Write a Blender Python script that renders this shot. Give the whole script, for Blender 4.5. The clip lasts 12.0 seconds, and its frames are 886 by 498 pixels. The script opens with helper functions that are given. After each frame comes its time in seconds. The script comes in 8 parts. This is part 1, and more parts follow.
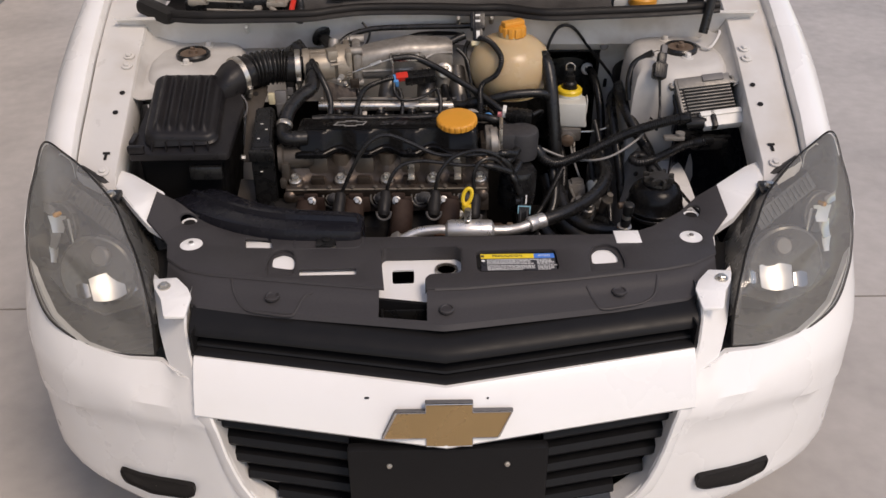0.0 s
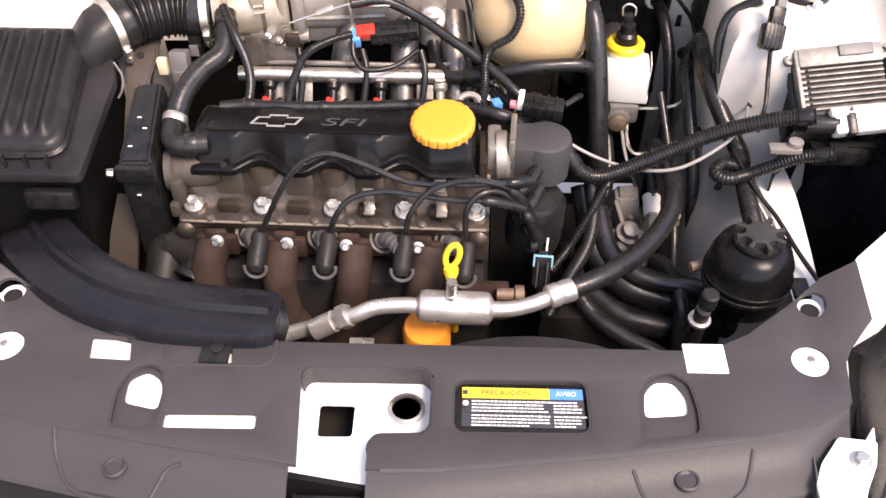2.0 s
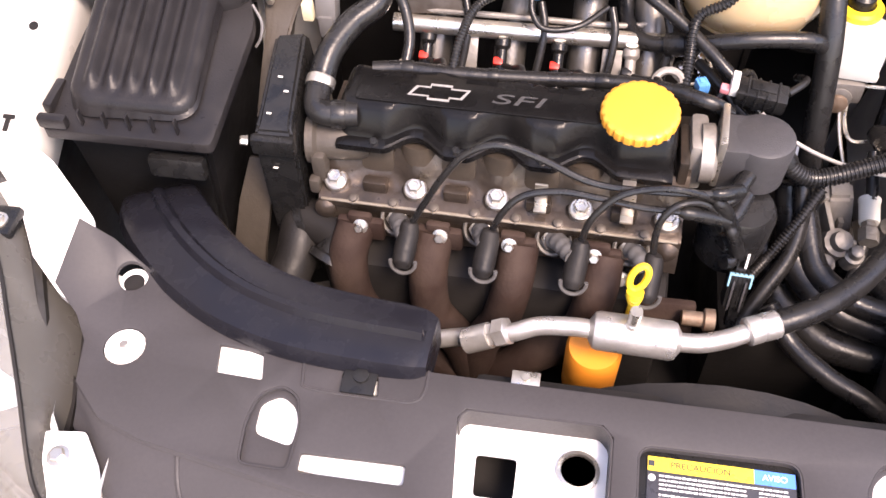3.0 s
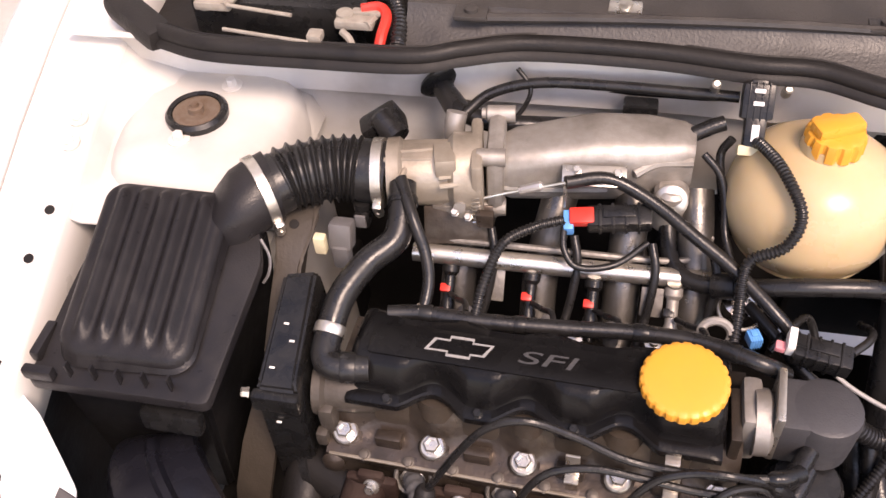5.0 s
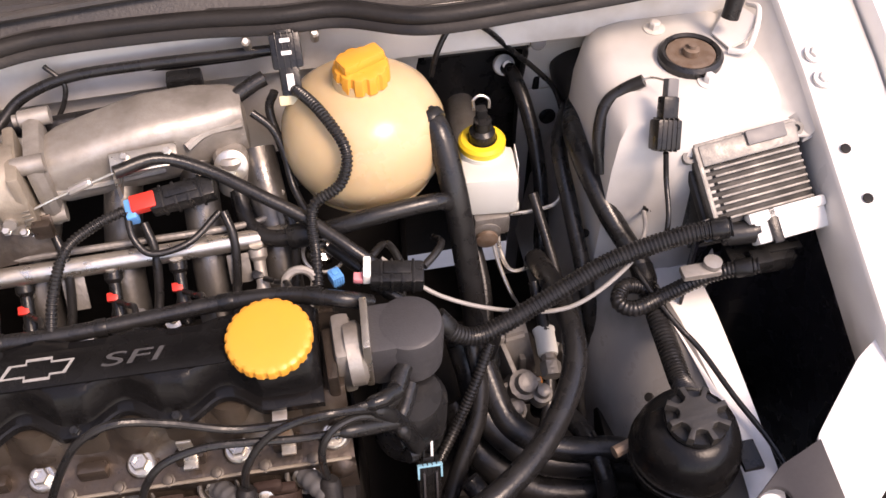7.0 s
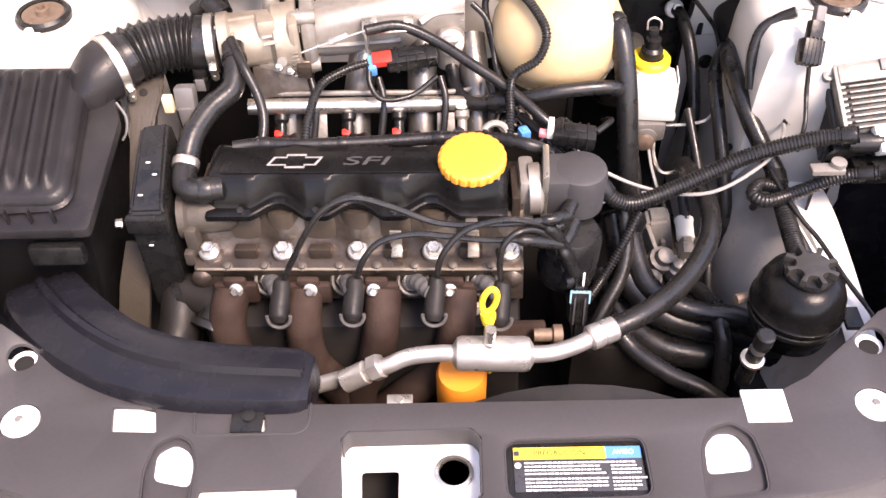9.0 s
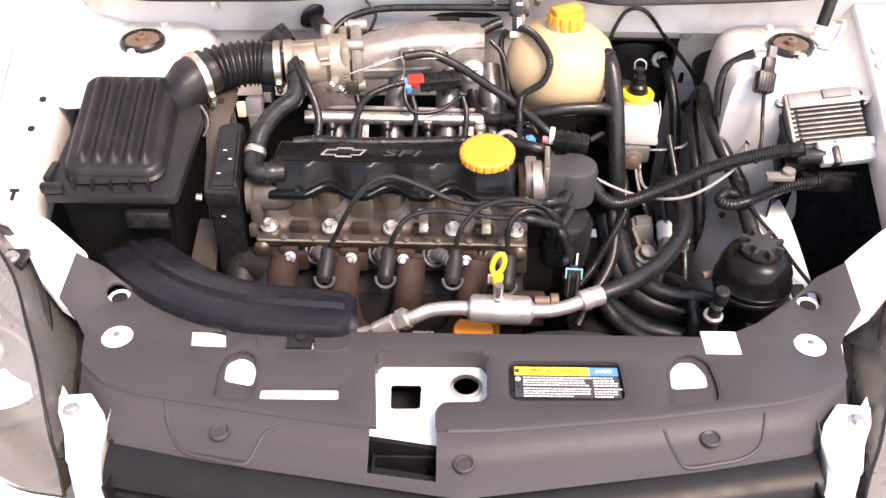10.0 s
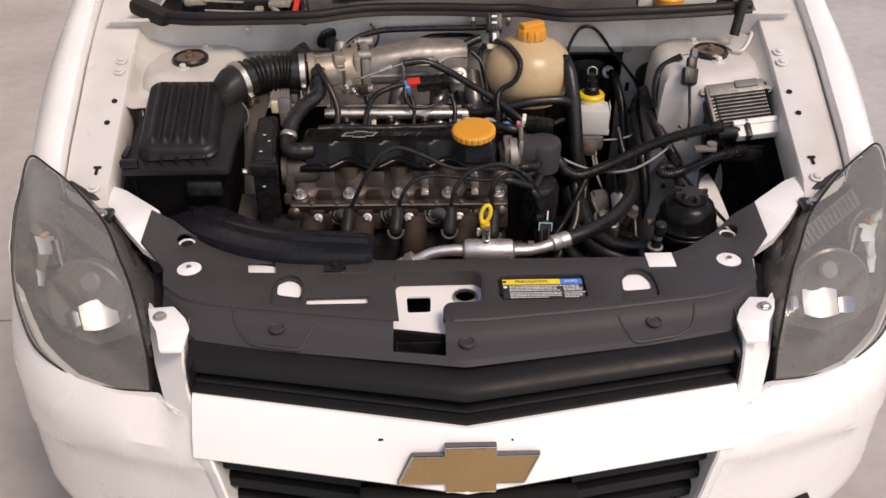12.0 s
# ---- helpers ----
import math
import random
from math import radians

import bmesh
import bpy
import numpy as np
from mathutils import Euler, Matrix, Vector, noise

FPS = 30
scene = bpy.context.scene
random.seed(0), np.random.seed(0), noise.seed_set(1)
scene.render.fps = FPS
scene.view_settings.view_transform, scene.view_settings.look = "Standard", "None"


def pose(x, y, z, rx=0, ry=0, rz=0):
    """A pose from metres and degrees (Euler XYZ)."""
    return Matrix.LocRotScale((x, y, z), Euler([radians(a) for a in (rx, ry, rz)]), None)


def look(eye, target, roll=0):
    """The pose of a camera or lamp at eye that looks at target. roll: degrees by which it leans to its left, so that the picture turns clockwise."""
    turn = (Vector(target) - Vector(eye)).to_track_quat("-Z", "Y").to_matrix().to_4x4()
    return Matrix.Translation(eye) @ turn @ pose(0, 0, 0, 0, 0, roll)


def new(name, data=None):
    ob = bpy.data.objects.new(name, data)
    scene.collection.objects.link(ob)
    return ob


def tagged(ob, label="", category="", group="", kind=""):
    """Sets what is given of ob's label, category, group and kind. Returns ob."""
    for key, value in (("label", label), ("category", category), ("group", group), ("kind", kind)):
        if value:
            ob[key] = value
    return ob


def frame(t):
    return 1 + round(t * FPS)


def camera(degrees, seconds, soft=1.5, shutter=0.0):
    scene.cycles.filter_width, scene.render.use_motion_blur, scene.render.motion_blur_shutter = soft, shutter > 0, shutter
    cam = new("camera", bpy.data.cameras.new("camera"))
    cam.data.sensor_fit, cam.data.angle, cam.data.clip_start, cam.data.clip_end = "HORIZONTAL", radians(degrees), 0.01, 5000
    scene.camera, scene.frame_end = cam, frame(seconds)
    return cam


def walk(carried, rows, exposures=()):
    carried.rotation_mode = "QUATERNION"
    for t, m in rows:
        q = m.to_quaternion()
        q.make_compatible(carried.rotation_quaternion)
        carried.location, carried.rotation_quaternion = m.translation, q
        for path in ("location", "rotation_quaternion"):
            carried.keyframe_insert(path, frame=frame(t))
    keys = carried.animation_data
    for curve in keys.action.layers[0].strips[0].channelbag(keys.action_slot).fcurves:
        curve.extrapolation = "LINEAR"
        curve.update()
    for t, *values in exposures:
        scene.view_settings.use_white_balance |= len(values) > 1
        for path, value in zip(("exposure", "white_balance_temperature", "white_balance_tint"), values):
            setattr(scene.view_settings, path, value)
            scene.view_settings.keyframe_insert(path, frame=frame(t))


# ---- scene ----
cam = camera(50.7, 12.0)
PATH = [
    (0, (-0.012, -0.003, 1.598), (0.012, 1.672, 0.504), -0.4),
    (0.5, (-0.027, 0.156, 1.578), (0.042, 1.771, 0.401), -0.4),
    (1, (0.01, 0.348, 1.555), (0.017, 1.915, 0.313), -1.9),
    (1.5, (0.077, 0.549, 1.544), (-0.019, 2.076, 0.255), -3.3),
    (2, (0.07, 0.697, 1.516), (0.016, 2.114, 0.106), -0.5),
    (2.5, (0.031, 0.824, 1.501), (-0.046, 2.112, -0.027), 0.7),
    (3, (-0.028, 0.906, 1.491), (-0.266, 2.095, -0.099), -2.8),
    (3.2, (-0.036, 0.928, 1.49), (-0.379, 2.11, -0.087), -5.6),
    (4.8, (-0.064, 1.072, 1.515), (-0.451, 2.403, 0.073), -4.0),
    (5, (-0.038, 1.089, 1.522), (-0.383, 2.407, 0.058), -4.7),
    (5.5, (0.019, 1.096, 1.514), (-0.186, 2.445, 0.052), -3.8),
    (6, (0.07, 1.094, 1.512), (0.064, 2.46, 0.052), -2.4),
    (6.5, (0.098, 1.091, 1.511), (0.289, 2.434, 0.042), -1.0),
    (6.7, (0.108, 1.092, 1.514), (0.343, 2.405, 0.024), -1.2),
    (8.3, (-0.004, 0.943, 1.485), (0.17, 2.164, -0.09), -0.3),
    (8.5, (-0.02, 0.91, 1.494), (0.09, 2.165, -0.059), -0.2),
    (9, (0.009, 0.788, 1.526), (-0.001, 2.173, 0.083), -1.4),
    (9.5, (0.023, 0.643, 1.543), (-0.033, 2.136, 0.214), -1.0),
    (10, (0.002, 0.503, 1.553), (-0.034, 2.054, 0.291), -0.2),
    (10.5, (-0.037, 0.336, 1.557), (-0.029, 1.92, 0.336), -0.5),
    (11, (-0.062, 0.223, 1.564), (0.006, 1.835, 0.383), 0.3),
    (11.5, (-0.056, 0.158, 1.579), (-0.009, 1.801, 0.439), -0.3),
    (12, (-0.04, 0.125, 1.582), (-0.013, 1.785, 0.466), -0.4),
]
EXPOSURE = ((0.0, 0.20, 7750, 18), (0.5, 0.32, 7700, 18), (1.0, 0.58, 7950, 19), (1.5, 1.44, 7950, 22), (2.0, 1.88, 7900, 24), (2.5, 2.16, 7900, 27), (3.2, 2.30, 7850, 27), (4.8, 1.50, 8200, 29), (5.5, 1.76, 8200, 28),
            (6.0, 1.64, 8250, 28), (6.7, 1.48, 8250, 28), (8.3, 2.26, 7950, 28), (9.5, 2.36, 7950, 27), (10.5, 1.44, 8050, 23), (11.0, 0.76, 8100, 21), (12.0, 0.46, 8000, 20))
walk(cam, [(t, look(eye, target, roll)) for t, eye, target, roll in PATH], exposures=EXPOSURE)

# ---- light ----
world = bpy.data.worlds.new("sky")
scene.world = world
world.use_nodes = True
_wn = world.node_tree.nodes
_sky = _wn.new("ShaderNodeTexSky")
_sky.sky_type, _sky.sun_disc = "NISHITA", False
_sky.sun_elevation, _sky.sun_rotation = radians(55), radians(140)
world.node_tree.links.new(_sky.outputs["Color"], _wn["Background"].inputs["Color"])
_wn["Background"].inputs["Strength"].default_value = 0.165
_sun = bpy.data.lights.new("sun", "SUN")
_sun.energy, _sun.angle, _sun.color = 1.65, radians(20), (1.0, 0.95, 0.88)
sun = new("sun", _sun)
sun.matrix_world = look((2.1, -1.1, 5.3), (0.0, 1.4, 0.6))


# ---- materials ----
def material(name, colour, rough=0.5, metal=0.0, second=None, scale=30.0, amount=0.5, bump=0.0, bump_scale=200.0,
             coat=0.0, spread=0.12, detail=6.0, stain=None, stain_scale=6.0, stain_amount=0.0, transmission=0.0, ior=1.45, spec=0.5):
    """A surface with two scales of variation: fine mottling towards `second`, and larger stains of their own shape."""
    m = bpy.data.materials.new(name)
    m.use_nodes = True
    nt = m.node_tree
    b = nt.nodes["Principled BSDF"]
    tc = nt.nodes.new("ShaderNodeTexCoord")

    def noise_at(sc, det):
        n = nt.nodes.new("ShaderNodeTexNoise")
        n.inputs["Scale"].default_value, n.inputs["Detail"].default_value = sc, det
        nt.links.new(tc.outputs["Object"], n.inputs["Vector"])
        return n

    def ramp(src, lo, hi, c0, c1):
        r = nt.nodes.new("ShaderNodeValToRGB")
        r.color_ramp.elements[0].position, r.color_ramp.elements[1].position = lo, hi
        r.color_ramp.elements[0].color, r.color_ramp.elements[1].color = c0, c1
        nt.links.new(src, r.inputs["Fac"])
        return r.outputs["Color"]

    def mix(f, c0, c1):
        n = nt.nodes.new("ShaderNodeMix")
        n.data_type = "RGBA"
        nt.links.new(f, n.inputs[0])
        for sock, c in ((n.inputs[6], c0), (n.inputs[7], c1)):
            if isinstance(c, tuple):
                sock.default_value = (*c, 1)
            else:
                nt.links.new(c, sock)
        return n.outputs[2]

    second = second or tuple(c * 0.72 for c in colour)
    fine = noise_at(scale, detail)
    f = ramp(fine.outputs["Fac"], 0.5 - 0.25, 0.5 + 0.25, (0, 0, 0, 1), (amount, amount, amount, 1))
    col = mix(f, colour, second)
    if stain:
        big = noise_at(stain_scale, 8.0)
        g = ramp(big.outputs["Fac"], 0.48, 0.66, (0, 0, 0, 1), (stain_amount, stain_amount, stain_amount, 1))
        col = mix(g, col, stain)
    nt.links.new(col, b.inputs["Base Color"])
    r = ramp(fine.outputs["Fac"], 0.3, 0.7, (max(rough - spread, 0.03),) * 3 + (1,), (min(rough + spread, 1.0),) * 3 + (1,))
    nt.links.new(r, b.inputs["Roughness"])
    b.inputs["Metallic"].default_value = metal
    b.inputs["Coat Weight"].default_value = coat
    b.inputs["Coat Roughness"].default_value = 0.08
    b.inputs["Transmission Weight"].default_value = transmission
    b.inputs["IOR"].default_value = ior
    b.inputs["Specular IOR Level"].default_value = spec
    if bump:
        bn = noise_at(bump_scale, 4.0)
        bp = nt.nodes.new("ShaderNodeBump")
        bp.inputs["Strength"].default_value, bp.inputs["Distance"].default_value = bump, 0.002
        nt.links.new(bn.outputs["Fac"], bp.inputs["Height"])
        nt.links.new(bp.outputs["Normal"], b.inputs["Normal"])
    return m


PAINT = material("white_paint", (0.80, 0.79, 0.77), 0.28, second=(0.74, 0.73, 0.70), scale=5, amount=0.4, coat=0.5, spread=0.05,
                 stain=(0.62, 0.58, 0.52), stain_scale=9, stain_amount=0.14)
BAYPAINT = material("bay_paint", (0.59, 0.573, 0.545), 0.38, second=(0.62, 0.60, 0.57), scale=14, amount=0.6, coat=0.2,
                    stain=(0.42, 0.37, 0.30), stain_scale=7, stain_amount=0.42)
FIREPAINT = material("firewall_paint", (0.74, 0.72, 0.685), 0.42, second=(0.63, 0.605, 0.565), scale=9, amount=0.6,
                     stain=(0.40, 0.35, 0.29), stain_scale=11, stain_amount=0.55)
# bay paint with dust stains, its base darkened to carry the tower's shade
SHADEDUSTBAY = material("shaded_dusty_bay_paint", (0.54, 0.522, 0.492), 0.44, second=(0.46, 0.44, 0.41), scale=11, amount=0.7, bump=0.05, bump_scale=260, stain=(0.32, 0.30, 0.275), stain_scale=7, stain_amount=0.55)
# white paint of the inner panel, greyed to carry its shade and dirt
SHADEPANEL = material("shaded_dirty_panel", (0.30, 0.29, 0.28), 0.36, second=(0.19, 0.183, 0.175), scale=16, amount=0.7, stain=(0.10, 0.095, 0.09), stain_scale=8, stain_amount=0.5)
COVER = material("grained_black_plastic", (0.046, 0.0425, 0.0435), 0.48, second=(0.035, 0.0327, 0.034), scale=300, amount=0.6, bump=0.10, bump_scale=1100, spec=0.30, spread=0.03,
                 stain=(0.034, 0.032, 0.032), stain_scale=9, stain_amount=0.35)
GRILLE = material("grille_plastic", (0.010, 0.0098, 0.0102), 0.40, second=(0.0125, 0.0122, 0.0127), scale=40, amount=0.4, bump=0.04, bump_scale=900, spec=0.18, spread=0.05)
BOX = material("air_box_plastic", (0.0115, 0.0106, 0.0112), 0.38, second=(0.011, 0.010, 0.011), scale=70, amount=0.6, bump=0.2, bump_scale=500, spec=0.28,
               stain=(0.034, 0.031, 0.030), stain_scale=12, stain_amount=0.35)
BOXBODY = material("box_body_plastic", (0.006, 0.0058, 0.006), 0.42, second=(0.010, 0.0095, 0.0095), scale=30, amount=0.6, bump=0.1, bump_scale=400, spec=0.2)
BLACK = material("black_plastic", (0.007, 0.007, 0.0072), 0.30, second=(0.016, 0.0155, 0.015), scale=60, amount=0.7, bump=0.15, bump_scale=400, spec=0.35)
# near-black for surfaces deep in the bay, holes and other dark fittings
DEEP = material("near_black_inner", (0.014, 0.013, 0.0128), 0.5, second=(0.024, 0.022, 0.0205), scale=14, amount=0.7, bump=0.3, bump_scale=80, spec=0.12)
RUBBER = material("black_rubber", (0.010, 0.0098, 0.010), 0.30, second=(0.017, 0.0162, 0.0155), scale=50, amount=0.7, bump=0.15, bump_scale=300, spec=0.42)
SEAL = material("weatherstrip_rubber", (0.010, 0.0093, 0.0092), 0.5, second=(0.020, 0.018, 0.0165), scale=30, amount=0.7, bump=0.2, bump_scale=250, spec=0.25)
COWL = material("cowl_plastic", (0.026, 0.0235, 0.022), 0.46, second=(0.048, 0.043, 0.039), scale=22, amount=0.8, bump=0.3, bump_scale=300,
                stain=(0.055, 0.05, 0.045), stain_scale=10, stain_amount=0.5)
COVERPLASTIC = material("valve_cover_plastic", (0.0048, 0.0046, 0.0048), 0.24, second=(0.0065, 0.0062, 0.0062), scale=40, amount=0.6, bump=0.12, bump_scale=500, spec=0.2,
                        stain=(0.0085, 0.008, 0.0075), stain_scale=14, stain_amount=0.4)
ALU = material("cast_aluminium", (0.37, 0.345, 0.312), 0.50, 0.55, second=(0.20, 0.183, 0.163), scale=60, amount=0.7, bump=0.14, bump_scale=420,
               stain=(0.12, 0.10, 0.08), stain_scale=18, stain_amount=0.5)
CASTTAN = material("tan_cast_aluminium", (0.36, 0.315, 0.255), 0.46, 0.5, second=(0.24, 0.20, 0.155), scale=55, amount=0.7, bump=0.14, bump_scale=420,
                   stain=(0.12, 0.095, 0.07), stain_scale=22, stain_amount=0.5)
ALUBRIGHT = material("drawn_aluminium", (0.74, 0.72, 0.69), 0.34, 0.8, second=(0.50, 0.48, 0.45), scale=50, amount=0.7, bump=0.2, bump_scale=260,
                     stain=(0.34, 0.31, 0.28), stain_scale=24, stain_amount=0.5)
HEAD = material("oily_cast_head", (0.094, 0.073, 0.058), 0.36, 0.65, second=(0.045, 0.034, 0.027), scale=70, amount=0.85, bump=0.3, bump_scale=160,
                stain=(0.035, 0.028, 0.022), stain_scale=20, stain_amount=0.85)
RUST = material("rusty_exhaust", (0.026, 0.0150, 0.0120), 0.75, 0.05, second=(0.034, 0.023, 0.019), scale=40, amount=0.8, bump=0.4, bump_scale=220,
                stain=(0.06, 0.041, 0.032), stain_scale=18, stain_amount=0.5, spec=0.15)
GEAR = material("gearbox_aluminium", (0.26, 0.25, 0.235), 0.5, 0.6, second=(0.18, 0.16, 0.14), scale=50, amount=0.8, bump=0.4, bump_scale=200,
                stain=(0.07, 0.06, 0.05), stain_scale=14, stain_amount=0.6)
STEEL = material("zinc_steel", (0.62, 0.59, 0.53), 0.33, 0.9, second=(0.40, 0.36, 0.31), scale=80, amount=0.7, bump=0.1, bump_scale=300)
CHROME = material("polished_steel", (0.56, 0.53, 0.50), 0.18, 1.0, second=(0.55, 0.50, 0.46), scale=30, amount=0.6, spread=0.06)
RUSTBOLT = material("rusty_steel", (0.15, 0.095, 0.062), 0.6, 0.5, second=(0.24, 0.19, 0.15), scale=120, amount=0.8, bump=0.3, bump_scale=300)
YELLOW = material("yellow_plastic", (0.66, 0.29, 0.040), 0.38, second=(0.58, 0.245, 0.034), scale=40, amount=0.5, stain=(0.5, 0.28, 0.03), stain_scale=30, stain_amount=0.2)
BRAKEYELLOW = material("lemon_plastic", (0.72, 0.50, 0.03), 0.42, second=(0.62, 0.41, 0.03), scale=60, amount=0.5)
ORANGE = material("orange_filter_paint", (0.78, 0.27, 0.03), 0.4, second=(0.66, 0.21, 0.03), scale=40, amount=0.5)
TANK = material("aged_tank_plastic", (0.50, 0.385, 0.235), 0.24, second=(0.40, 0.285, 0.16), scale=12, amount=0.7, stain=(0.50, 0.34, 0.18), stain_scale=8, stain_amount=0.35)
TANK.node_tree.nodes["Principled BSDF"].inputs["Subsurface Weight"].default_value = 0.35
TANK.node_tree.nodes["Principled BSDF"].inputs["Subsurface Radius"].default_value = (0.03, 0.018, 0.008)
MILK = material("milky_plastic", (0.56, 0.565, 0.53), 0.36, second=(0.44, 0.445, 0.41), scale=14, amount=0.6)
WHITEPL = material("white_plastic", (0.74, 0.73, 0.69), 0.45, second=(0.60, 0.58, 0.54), scale=60, amount=0.6)
RED = material("red_plastic", (0.60, 0.035, 0.022), 0.4, second=(0.48, 0.025, 0.018), scale=60, amount=0.5)
PINK = material("pink_rubber", (0.62, 0.22, 0.24), 0.5, second=(0.5, 0.16, 0.18), scale=60, amount=0.5)
BLUE = material("blue_plastic", (0.08, 0.30, 0.62), 0.4, second=(0.06, 0.22, 0.5), scale=60, amount=0.5)
SKY = material("pale_blue_plastic", (0.20, 0.42, 0.50), 0.4, second=(0.15, 0.34, 0.43), scale=60, amount=0.5)
GOLD = material("gold_badge", (0.42, 0.28, 0.135), 0.32, 0.6, second=(0.26, 0.17, 0.075), scale=14, amount=0.5)
PRINTW = material("white_print", (0.72, 0.72, 0.70), 0.5, second=(0.6, 0.6, 0.58), scale=200, amount=0.5)
PRINTG = material("grey_print", (0.30, 0.29, 0.28), 0.45, second=(0.16, 0.16, 0.15), scale=200, amount=0.7)
LABEL = material("label_black", (0.03, 0.03, 0.035), 0.35, second=(0.045, 0.045, 0.05), scale=90, amount=0.5)
LABELY = material("label_yellow", (0.82, 0.60, 0.05), 0.35, second=(0.76, 0.54, 0.04), scale=90, amount=0.4)
LABELB = material("label_blue", (0.06, 0.22, 0.66), 0.35, second=(0.05, 0.17, 0.55), scale=90, amount=0.4)
NAVY = material("blue_black_plastic", (0.009, 0.009, 0.0120), 0.26, second=(0.013, 0.013, 0.0170), scale=40, amount=0.6, bump=0.1, bump_scale=400,
                spec=0.24, stain=(0.012, 0.0117, 0.0140), stain_scale=10, stain_amount=0.3)
GREYPL = material("grey_plastic", (0.13, 0.125, 0.125), 0.5, second=(0.09, 0.088, 0.085), scale=60, amount=0.6)
CABLEGREY = material("pale_grey_sheath", (0.30, 0.29, 0.275), 0.5, second=(0.2, 0.19, 0.18), scale=60, amount=0.6)
DISTGREY = material("dark_grey_plastic", (0.040, 0.039, 0.041), 0.5, second=(0.03, 0.029, 0.031), scale=120, amount=0.6, bump=0.2, bump_scale=500)
BOOT = material("grey_rubber", (0.085, 0.083, 0.082), 0.55, second=(0.065, 0.062, 0.06), scale=60, amount=0.7)
LAMPBODY = material("lamp_bezel", (0.135, 0.130, 0.120), 0.3, 0.4, second=(0.10, 0.096, 0.088), scale=30, amount=0.5)
MIRROR = material("lamp_reflector", (0.62, 0.62, 0.61), 0.16, 1.0, second=(0.62, 0.62, 0.61), scale=20, amount=0.5, spread=0.02)
SATIN = material("satin_reflector", (0.80, 0.79, 0.775), 0.40, 1.0, second=(0.74, 0.73, 0.715), scale=20, amount=0.5, spread=0.04)
CASTLIGHT = material("bare_cast_head", (0.098, 0.078, 0.061), 0.40, 0.55, second=(0.070, 0.054, 0.041), scale=60, amount=0.8, bump=0.22, bump_scale=200,
                     stain=(0.07, 0.055, 0.042), stain_scale=26, stain_amount=0.7)
PRINTD = material("dim_print", (0.055, 0.054, 0.055), 0.5, second=(0.03, 0.03, 0.03), scale=200, amount=0.7)
DARKALU = material("grimy_runner_aluminium", (0.17, 0.160, 0.148), 0.36, 0.75, second=(0.08, 0.073, 0.066), scale=40, amount=0.8, bump=0.15, bump_scale=300,
                   stain=(0.03, 0.026, 0.022), stain_scale=16, stain_amount=0.7)
FINGREY = material("fin_aluminium", (0.20, 0.19, 0.175), 0.5, 0.4, second=(0.13, 0.125, 0.115), scale=70, amount=0.7, bump=0.2, bump_scale=300)
# dark copy of the fin metal that paints shade into the gaps
FINSHADE = material("shaded_fin_gap", (0.020, 0.019, 0.018), 0.6, second=(0.013, 0.0125, 0.012), scale=50, amount=0.7)
CAPDUST = material("dusty_black_plastic", (0.012, 0.011, 0.010), 0.5, second=(0.034, 0.031, 0.027), scale=45, amount=0.8, bump=0.2, bump_scale=300)
MOUNT = material("grimy_tan_casting", (0.078, 0.066, 0.055), 0.5, 0.3, second=(0.045, 0.037, 0.03), scale=45, amount=0.8, bump=0.25, bump_scale=250,
                 stain=(0.06, 0.05, 0.04), stain_scale=16, stain_amount=0.6)
AMBER = material("amber_bulb", (0.62, 0.30, 0.05), 0.25, second=(0.5, 0.22, 0.04), scale=40, amount=0.5)
BEIGELEAD = material("corroded_lead", (0.36, 0.33, 0.28), 0.6, 0.3, second=(0.22, 0.19, 0.16), scale=90, amount=0.8, bump=0.3, bump_scale=300)
BEIGE = material("beige_connector", (0.62, 0.55, 0.36), 0.45, second=(0.5, 0.43, 0.28), scale=60, amount=0.5)
TYRE = material("tyre_rubber", (0.022, 0.022, 0.022), 0.8, second=(0.035, 0.033, 0.03), scale=40, amount=0.7, bump=0.3, bump_scale=120)
UNSEENWALL = material("unseen_wall_plaster", (0.34, 0.325, 0.305), 0.8, second=(0.26, 0.247, 0.23), scale=6, amount=0.7, bump=0.2, bump_scale=60, stain=(0.20, 0.188, 0.172), stain_scale=1.2, stain_amount=0.5)
CONCRETE = material("concrete_floor", (0.46, 0.42, 0.38), 0.58, second=(0.37, 0.34, 0.31), scale=18, amount=0.7, bump=0.25, bump_scale=60,
                    stain=(0.19, 0.175, 0.16), stain_scale=1.6, stain_amount=0.33)


